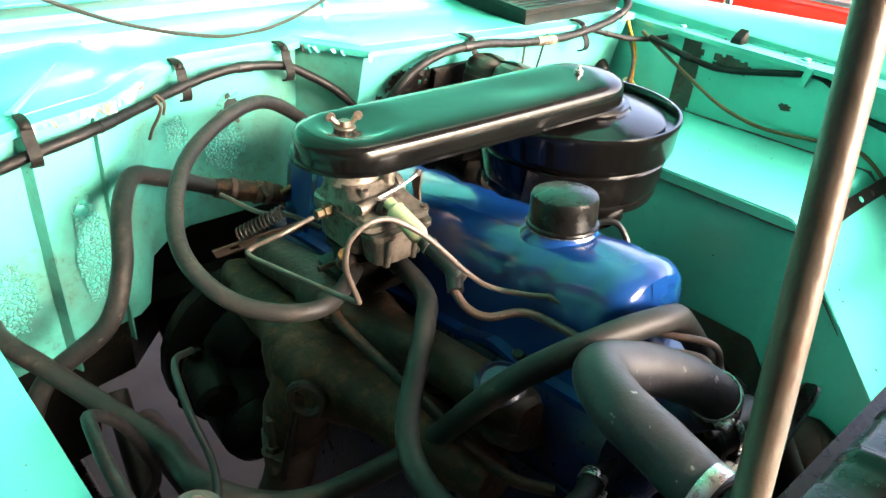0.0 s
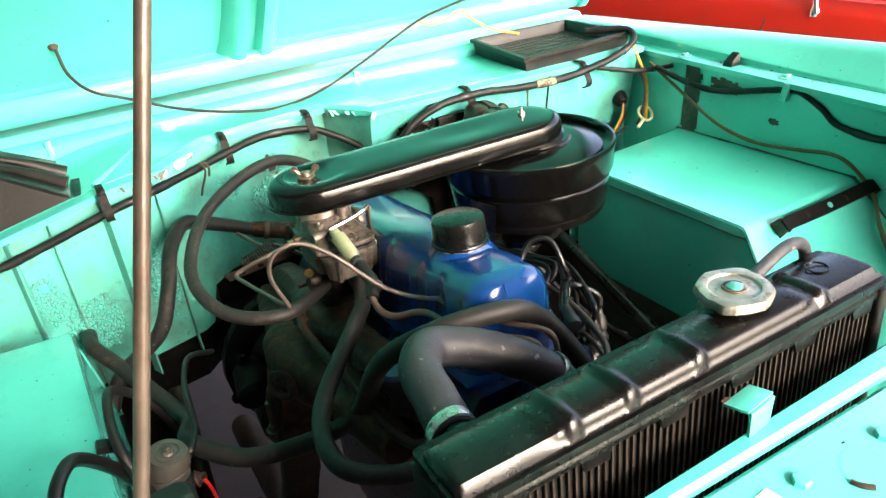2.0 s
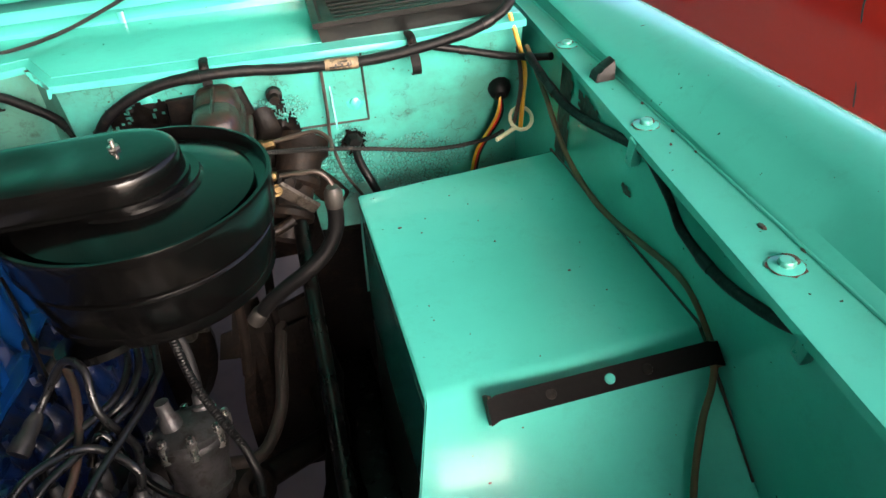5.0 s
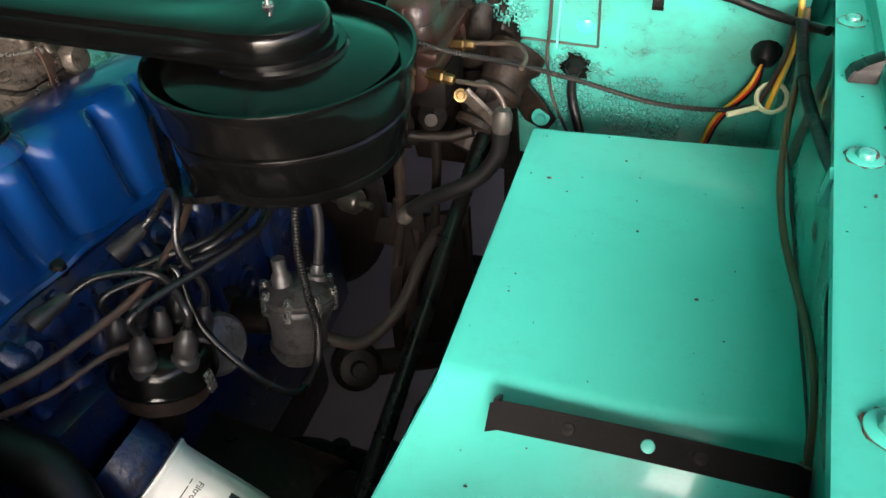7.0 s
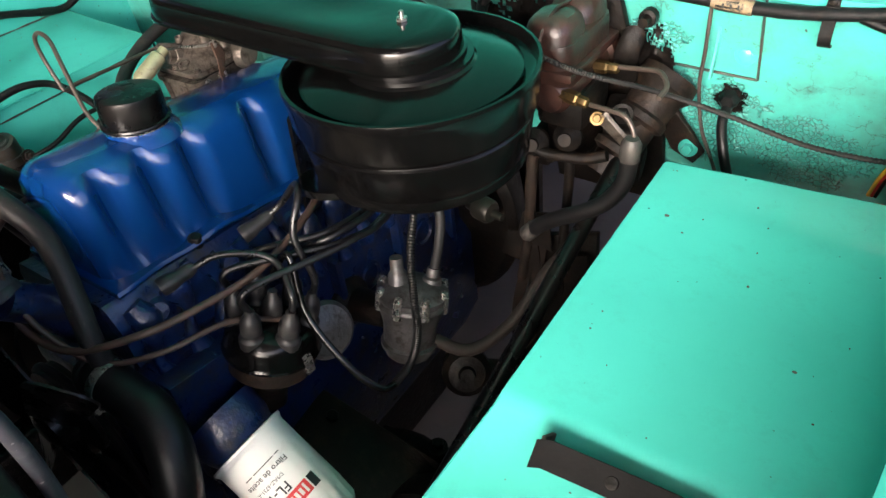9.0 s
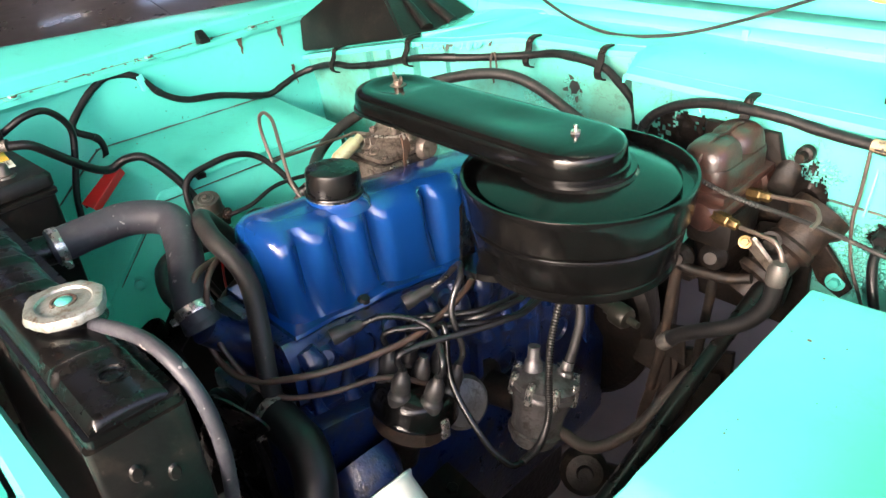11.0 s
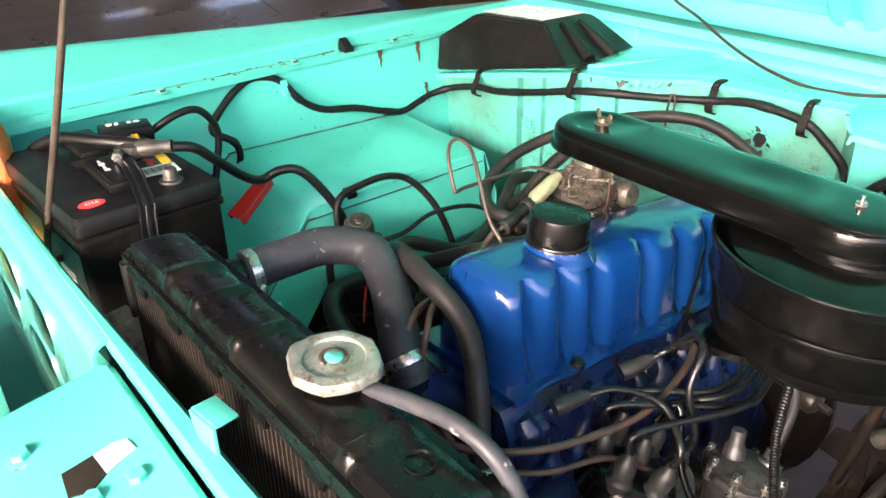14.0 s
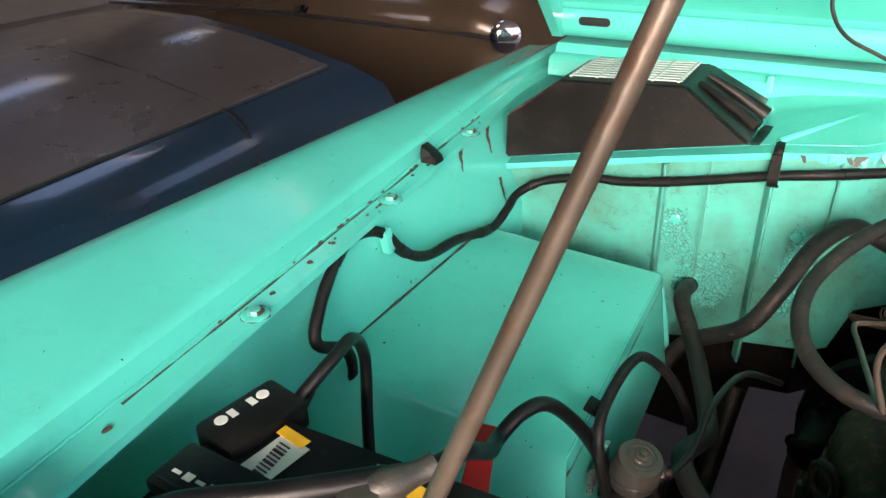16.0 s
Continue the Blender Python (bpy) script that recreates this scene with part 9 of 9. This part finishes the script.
    # starter solenoid
    s = thing("starter_solenoid", (-0.392, 0.505, 0.93), "dusty grey starter solenoid bolted to the wheelhouse", "solenoid")
    ax = Vector((0.20, -0.15, 1)).normalized()
    p = Vector((-0.386, 0.504, 0.925))
    bm = bm_new()
    lathe(bm, p, ax, [(0, 0), (0.025, 0), (0.0255, 0.004), (0.0245, 0.008), (0.0245, 0.052), (0.0225, 0.057), (0.008, 0.058), (0.006, 0.060), (0, 0.060)], 32)
    part("can", bm, surface("dusty_grey_can", (0.055, 0.051, 0.046), 0.48, 0.4, vary=0.4, scale=30, bump=0.3, dirt=(0.05, 0.038, 0.025), dirt_amount=0.4), s)
    bm = bm_new()
    lathe(bm, p + ax * 0.057, ax, [(0.012, 0), (0.0165, 0.0), (0.0165, 0.0022), (0.014, 0.003), (0.012, 0.002)], 24)
    lathe(bm, p + ax * 0.058, ax, [(0, 0), (0.007, 0), (0.007, 0.004), (0.0035, 0.005), (0.0035, 0.010), (0, 0.010)], 8)
    part("top_stud", bm, LEAD, s)
    bm = bm_new()
    tube(bm, [p + ax * 0.030 + Vector((0.0255 * math.cos(q), 0.0255 * math.sin(q), 0)) for q in [0.45 * k for k in range(15)]], 0.0014, 6, 2)
    part("crimp_ring", bm, LEAD, s)
    bm = bm_new()
    box(bm, p + ax * 0.006 + Vector((0.0, -0.002, 0)), (0.055, 0.05, 0.018), None, 0.006)
    part("terminal_block", bm, BLACK_PLASTIC, s)
    for q, d in ((Vector((-0.392, 0.470, 0.922)), (0.1, -1, 0.1)), (Vector((-0.358, 0.49, 0.93)), (1, -0.2, 0.2)), (Vector((-0.362, 0.52, 0.945)), (1, 0.2, 0.3))):
        bm = bm_new()
        rod_of(bm, q, q + Vector(d).normalized() * 0.016, 0.0042, 10)
        hexbolt(bm, q + Vector(d).normalized() * 0.004, d, 0.008, 0.006, 0.011)
        part("terminal", bm, COPPERY, s, "coppery terminal stud")
    bm = bm_new()
    box(bm, p + Vector((-0.035, 0.004, 0.01)), (0.006, 0.06, 0.03), None, 0.002)
    part("mount", bm, STEEL, s)
    cable([(-0.397, 0.465, 0.922), (-0.400, 0.45, 0.90), (-0.39, 0.455, 0.84), (-0.37, 0.50, 0.74), (-0.33, 0.60, 0.66), (-0.27, 0.70, 0.66)], 0.007, "black starter cable dropping from the solenoid")
    line_pipe("solenoid_wire", [(-0.350, 0.520, 0.945), (-0.335, 0.56, 0.955), (-0.33, 0.62, 0.975), (-0.31, 0.70, 0.97), (-0.27, 0.76, 0.93)], 0.004, RUBBER, "thin black wire from the solenoid", "wire")
    line_pipe("solenoid_wire", [(-0.348, 0.492, 0.932), (-0.340, 0.485, 0.90), (-0.342, 0.478, 0.84), (-0.35, 0.48, 0.80)], 0.0022, RED, "thin red wire below the solenoid", "wire")
    # taped cable arched over the wheelhouse edge
    line_pipe("wheelhouse_cable", [(-0.398, 0.48, 0.92), (-0.412, 0.478, 0.975), (-0.420, 0.492, 1.008), (-0.423, 0.535, 1.018), (-0.420, 0.59, 1.021), (-0.412, 0.635, 1.002), (-0.385, 0.668, 0.955), (-0.362, 0.688, 0.89), (-0.352, 0.70, 0.82), (-0.385, 0.72, 0.74), (-0.375, 0.72, 0.62)], 0.0062, TAPE, "taped black cable arching over the wheelhouse edge", "cable")
    bm = bm_new()
    box(bm, (-0.434, 0.52, 1.004), (0.022, 0.018, 0.010), Euler((0, radians(20), 0)).to_matrix(), 0.002)
    solo("cable_holder", bm, BLACK_PLASTIC, "small black holder clip on the wheelhouse", "clip")


def build_glove():
    g = thing("work_glove", (-0.62, 0.07, 0.95), "orange leather work glove stuffed behind the battery", "glove")
    bm = bm_new()
    secs = []
    for k in range(12):
        u = k / 11
        z = 0.97 + 0.19 * u
        wx = 0.055 * (0.75 + 0.35 * math.sin(u * 2.6)) * (1 if u < 0.93 else 0.55)
        wy = 0.022 * (0.8 + 0.4 * math.sin(u * 3))
        cx = -0.665 + 0.01 * math.sin(u * 5)
        secs.append([(cx + wx * math.cos(a) * (1 + 0.12 * noise.noise(Vector((a, u * 4, 2)))), 0.055 + wy * math.sin(a) * (1 + 0.35 * noise.noise(Vector((a * 2, u * 6, 5)))), z) for a in [2 * math.pi * j / 22 for j in range(22)]])
    loft(bm, secs)
    part("palm", bm, GLOVE, g)
    for x, l in ((-0.695, 0.03), (-0.665, 0.035), (-0.635, 0.028)):
        bm = bm_new()
        tube(bm, [(x, 0.055, 1.14), (x + 0.004, 0.05, 1.165), (x + 0.018, 0.048, 1.165 + l * 0.3)], 0.014, 12, 5, rough=0.15)
        part("finger", bm, GLOVE, g)


def build_horn():
    h = thing("horn", (0.76, 0.17, 0.8), "black snail horn mounted at the front corner", "horn")
    p = Vector((0.755, 0.165, 0.885))
    ax = Vector((-0.35, -0.25, 0.9)).normalized()
    bm = bm_new()
    lathe(bm, p, ax, [(0, -0.025), (0.045, -0.025), (0.058, -0.010), (0.060, 0.0), (0.056, 0.008), (0.050, 0.010), (0.046, 0.004), (0.036, 0.004), (0.030, 0.010), (0.018, 0.012), (0.012, 0.008), (0, 0.008)], 36)
    part("diaphragm", bm, BLACK_SATIN, h)
    bm = bm_new()
    tube(bm, [p + Vector((0.03, -0.03, 0.01)), p + Vector((0.05, -0.08, 0.03)), p + Vector((0.03, -0.13, 0.05)), p + Vector((-0.02, -0.14, 0.05))], lambda t: 0.018 + 0.022 * t, 16, 6)
    part("trumpet", bm, BLACK_SATIN, h)
    bm = bm_new()
    lathe(bm, p + Vector((0.035, 0.035, 0.045)), (0, 0, 1), [(0, -0.04), (0.013, -0.04), (0.014, 0.0), (0.010, 0.008), (0, 0.008)], 14)
    part("capacitor", bm, BLACK_SATIN, h)
    bm = bm_new()
    lathe(bm, (0.70, 0.27, 0.785), (0.35, -0.75, 0.05), [(0, 0), (0.022, 0.003), (0.026, 0.02), (0.026, 0.085), (0.012, 0.09), (0.012, 0.12), (0, 0.12)], 22)
    solo("headlamp_bucket_pin", bm, PLAIN_TURQ, "turquoise overpainted cylinder at the front corner", "bracket")


build_carburettor()
build_heater_fitting()
build_fuel_filter()
build_distributor()
build_leads()
build_fuel_pump()
build_oil_filter()
build_side_clutter()
build_steering_and_brakes()
build_wiring()
build_strap_and_tray()
build_battery()
build_battery_cables()
build_glove()
build_horn()


# ---- surroundings ----
def car_side(name, x, s, y0, y1, paint, label, top=1.0):
    """A parked car's flank: x of its side, s: which way its far side lies."""
    c = thing(name, (x + 0.8 * s, (y0 + y1) / 2, 0.0), label, "car")
    bm = bm_new()
    prof = [(0.06, 0.28), (0.0, 0.32), (-0.01, 0.55), (-0.035, 0.72), (-0.03, 0.80), (0.02, top - 0.06), (0.05, top - 0.02), (0.10, top), (0.75, top + 0.03), (1.4, top), (1.5, top - 0.1), (1.55, 0.5), (1.5, 0.28)]
    secs = []
    for k in range(13):
        u = k / 12
        y = y0 + (y1 - y0) * u
        e = math.sin(min(1, min(u, 1 - u) / 0.12) * math.pi / 2)
        secs.append([(x + s * (0.775 + (q - 0.775) * (0.9 + 0.1 * e)), y, z * (0.93 + 0.07 * e)) for q, z in prof])
    loft(bm, secs)
    part("body", bm, paint, c)
    return c


def build_red_car():
    c = car_side("red_car", 2.13, 1, -0.6, 3.9, RED_CAR, "glossy red old car parked alongside", 1.02)
    bm = bm_new()
    tube(bm, [(2.108, 1.66, 0.935), (2.093, 1.685, 0.85), (2.094, 1.69, 0.78), (2.112, 1.68, 0.68), (2.122, 1.66, 0.5)], 0.0028, 6, 6)
    part("door_gap", bm, BLACK_PRINT, c, "thin dark door gap")
    for x, y, z, tilt in ((2.165, 1.49, 0.955, 0.05), (2.165, 2.2, 0.975, -0.05)):
        bm = bm_new()
        lathe(bm, (x, y, z), (-0.1, tilt, 1), [(0, 0), (0.022, 0), (0.020, 0.012), (0.010, 0.035), (0.007, 0.06), (0.0035, 0.065), (0.0028, 0.7), (0, 0.7)], 16)
        part("aerial", bm, CHROME, c, "chrome aerial")
    bm = bm_new()
    tube(bm, [(2.14, 3.2, 0.42), (2.03, 3.16, 0.43), (1.97, 3.05, 0.43), (1.95, 2.9, 0.43)], 0.028, 12, 5)
    part("bumper_end", bm, CHROME, c, "chrome bumper end")
    bm = bm_new()
    tube(bm, [(2.195, -0.4, 1.012), (2.195, 1.5, 1.03), (2.195, 3.6, 1.012)], 0.012, 10, 6)
    part("sill_trim", bm, CHROME, c, "chrome window sill trim")
    bm = bm_new()
    loft(bm, [[(2.27, y, 1.0), (2.37, y, 1.34), (2.39, y, 1.36), (3.35, y, 1.36), (3.5, y, 1.0)] for y in (0.9, 1.6, 2.6)])
    part("cabin", bm, surface("pale_interior", (0.55, 0.5, 0.45), 0.7, vary=0.1), c, "pale cabin top")
    for y in (0.1, 3.0):
        w = bm_new()
        lathe(w, (2.34, y, 0.33), (-1, 0, 0), [(0, 0), (0.33, 0), (0.34, 0.02), (0.34, 0.06), (0.2, 0.07), (0, 0.07)], 32)
        part("wheel", w, RUBBER, c)


def build_navy_pickup():
    c = thing("navy_pickup", (-2.1, 0.9, 0.0), "dusty dark navy vehicle parked alongside, hood in view", "car")
    bm = bm_new()
    secs = []
    for k in range(15):
        u = k / 14
        secs.append([(q, -0.45 + ((1.38 - 0.19 * (q + 1.25)) + 0.45) * u, z) for q, y, z in [(-1.26, 0, 0.35), (-1.22, 0, 0.62), (-1.225, 0, 0.90), (-1.25, 0, 0.975), (-1.30, 0, 1.005 + 0.03 * u), (-1.42, 0, 1.020 + 0.045 * u), (-1.75, 0, 1.045 + 0.055 * u), (-2.1, 0, 1.055 + 0.06 * u),
                     (-2.5, 0, 1.045 + 0.055 * u), (-2.9, 0, 1.01 + 0.03 * u), (-3.0, 0, 0.9), (-3.0, 0, 0.35)]])
    loft(bm, secs)
    part("body", bm, NAVY_CAR, c)
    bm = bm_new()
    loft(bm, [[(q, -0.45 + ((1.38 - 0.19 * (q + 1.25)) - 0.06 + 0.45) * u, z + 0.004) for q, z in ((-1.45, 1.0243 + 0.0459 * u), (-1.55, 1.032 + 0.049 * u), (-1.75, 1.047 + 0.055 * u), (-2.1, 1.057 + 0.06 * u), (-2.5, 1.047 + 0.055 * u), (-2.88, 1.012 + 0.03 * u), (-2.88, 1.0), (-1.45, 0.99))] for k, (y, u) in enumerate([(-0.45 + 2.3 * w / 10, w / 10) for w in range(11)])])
    part("hood", bm, NAVY_HOOD, c, "dusty hood with warm reflections put into its brown")
    for y in (-0.05, 1.0):
        bm = bm_new()
        lathe(bm, (-1.30, y, 0.35), (-1, 0, 0), [(0, 0), (0.2, 0), (0.33, 0.02), (0.35, 0.05), (0.35, 0.17), (0.33, 0.2), (0, 0.2)], 32)
        part("tyre", bm, RUBBER, c)
    bm = bm_new()
    tube(bm, [(-1.448, -0.2, 1.031), (-1.448, 0.7, 1.0525), (-1.448, 1.36, 1.068)], 0.0035, 6, 6)
    part("hood_gap", bm, BLACK_PRINT, c)
    bm = bm_new()
    tube(bm, [(-1.23, -0.42, 0.86), (-1.215, 0.3, 0.87), (-1.215, 1.37, 0.88)], 0.008, 8, 6)
    part("side_trim", bm, CHROME, c, "chrome side strip")
    # gap across the hood's rear edge
    bm = bm_new()
    px = (-2.5, -2.1, -1.75, -1.42, -1.3, -1.25)
    tops = (1.045, 1.055, 1.045, 1.020, 1.005, 0.975)
    rise = (0.055, 0.06, 0.055, 0.045, 0.03, 0.0)
    pts = []
    for x, y in ((-2.75, 1.11), (-2.41, 1.103), (-2.1, 1.085), (-1.75, 1.04), (-1.49, 1.003), (-1.36, 0.96), (-1.27, 0.90)):
        u = (y + 0.45) / (1.83 - 0.19 * (x + 1.25))
        z = np.interp(x, px, tops) + u * np.interp(x, px, rise)
        pts.append((x, y, z + 0.0035))
    tube(bm, pts, 0.0042, 6, 6)
    part("rear_gap", bm, BLACK_PRINT, c, "dark gap behind the hood")


def build_brown_car():
    c = thing("brown_car", (-2.6, 3.4, 0.0), "brown metallic old sedan with swollen fender", "car")
    bm = bm_new()
    secs = []
    for k in range(17):
        u = k / 16
        x = -4.4 + 3.1 * u
        e = math.sin(min(1.0, min(u, 1 - u) / 0.22) * math.pi / 2)
        secs.append([(x, 2.75 + 0.12 * (1 - e), 0.3), (x, 2.70 + 0.15 * (1 - e), 0.62), (x, 2.74 + 0.2 * (1 - e), 0.86 * (0.8 + 0.2 * e)), (x, 2.86 + 0.15 * (1 - e), 1.02 * (0.8 + 0.2 * e)), (x, 3.05, 1.09 * (0.8 + 0.2 * e)),
                     (x, 3.4, 1.12 * (0.8 + 0.2 * e)), (x, 4.1, 1.08 * (0.8 + 0.2 * e)), (x, 4.3, 0.7), (x, 4.3, 0.3)])
    loft(bm, secs)
    part("body", bm, BROWN_CAR, c)
    bm = bm_new()
    tube(bm, [(-4.2, 2.755, 0.84), (-3.0, 2.735, 0.87), (-1.6, 2.76, 0.84)], 0.012, 8, 6)
    part("side_strip", bm, CHROME, c, "chrome side strip")
    bm = bm_new()
    lathe(bm, (-2.75, 2.76, 0.62), (0, -1, 0.05), [(0, -0.05), (0.27, -0.05), (0.29, 0.0), (0.26, 0.02), (0.24, 0.0), (0, 0.0)], 36)
    part("wheel", bm, BLACK_SATIN, c)
    bm = bm_new()
    lathe(bm, (-1.62, 2.74, 0.86), (0.6, -0.8, 0.1), [(0, 0), (0.05, 0.005), (0.06, 0.0), (0.068, 0.012), (0.060, 0.022), (0.03, 0.03), (0, 0.032)], 26)
    part("lamp", bm, CHROME, c, "chrome-rimmed lamp")
    for x in (-3.9, -1.85):
        bm = bm_new()
        lathe(bm, (x, 2.95, 0.32), (0, -1, 0), [(0, -0.1), (0.3, -0.1), (0.32, -0.06), (0.32, 0.06), (0.3, 0.1), (0, 0.1)], 32)
        part("tyre", bm, RUBBER, c)


def build_garage():
    # roof with small open bays; front and driver's side stand open to daylight
    bm = bm_new()
    z = 3.3
    bays = [(-4.4, -3.5, 0.3, 0.8), (-4.4, -3.5, 2.0, 2.8), (-1.9, -1.4, 0.3, 0.8), (-1.9, -1.4, 2.0, 2.8), (0.98, 1.28, -1.95, -1.45), (-8.7, -8.1, 2.4, 2.9), (-8.2, -7.4, 3.4, 4.4), (-8.1, -7.5, 6.0, 6.6)]
    xs = sorted({-9.0, 2.8} | {q for b in bays for q in b[:2]})
    ys = sorted({-3.4, 9.0} | {q for b in bays for q in b[2:]})
    for x0, x1 in zip(xs, xs[1:]):
        for y0, y1 in zip(ys, ys[1:]):
            cx, cy = (x0 + x1) / 2, (y0 + y1) / 2
            if any(b[0] < cx < b[1] and b[2] < cy < b[3] for b in bays):
                continue
            box(bm, (cx, cy, z), (x1 - x0, y1 - y0, 0.08))
    solo("ceiling", bm, ROOF, "plain garage roof with open skylight bays", "ceiling", kind="structure")
    # wall_front is unseen, added to cut front light on the passenger's side
    for n, c, s in (("wall_left", (-9, 2.8, 1.65), (0.15, 12.4, 3.3)), ("wall_back", (-3.1, 9, 1.65), (11.8, 0.15, 3.3)), ("wall_front", (-4.4, -3.4, 1.65), (9.2, 0.15, 3.3))):
        bm = bm_new()
        box(bm, c, s)
        solo(n, bm, WALL, "plain plastered garage wall", "wall", kind="structure")


def build_front_wheels():
    # wheels below the fenders and the cab behind the cowl
    for x in (flip(0.85, 1), flip(0.85, -1)):
        w = thing("front_wheel", (x, 0.62, 0.0), "black front tyre below the fender", "wheel", "front wheels")
        bm = bm_new()
        lathe(bm, (x - 0.1, 0.62, 0.36), (1, 0, 0), [(0, 0.02), (0.2, 0.02), (0.22, 0.0), (0.33, 0.01), (0.36, 0.04), (0.36, 0.16), (0.33, 0.19), (0.22, 0.2), (0.2, 0.18), (0, 0.18)], 40)
        part("tyre", bm, RUBBER, w)


def build_cab_shade_floor():
    # unseen toe board and cab floor behind the firewall, added to shade the ground
    c = thing("cab_shade_floor", (MID, 1.8, 0.75), "unseen dark cab floor added to shade the ground below", "floor pan", kind="structure")
    bm = bm_new()
    prof = [(1.06, 0.80), (1.16, 0.79), (1.30, 0.78), (2.7, 0.76)]
    outline = strip(prof, 0.006)
    loft(bm, [[(x, y, z) for y, z in outline] for x in (-0.74, -0.3, 0.2, 0.6, 0.83)])
    part("floor_pan", bm, GREASE, c)
    for x in (-0.74, 0.83):
        bm = bm_new()
        box(bm, (x, 1.92, 0.70), (0.05, 1.55, 0.22), None, 0.01)
        part("sill", bm, PAINT, c, "unseen turquoise sill added beside the cab floor")


build_front_wheels()
build_cab_shade_floor()
build_red_car()
build_navy_pickup()
build_brown_car()
build_garage()
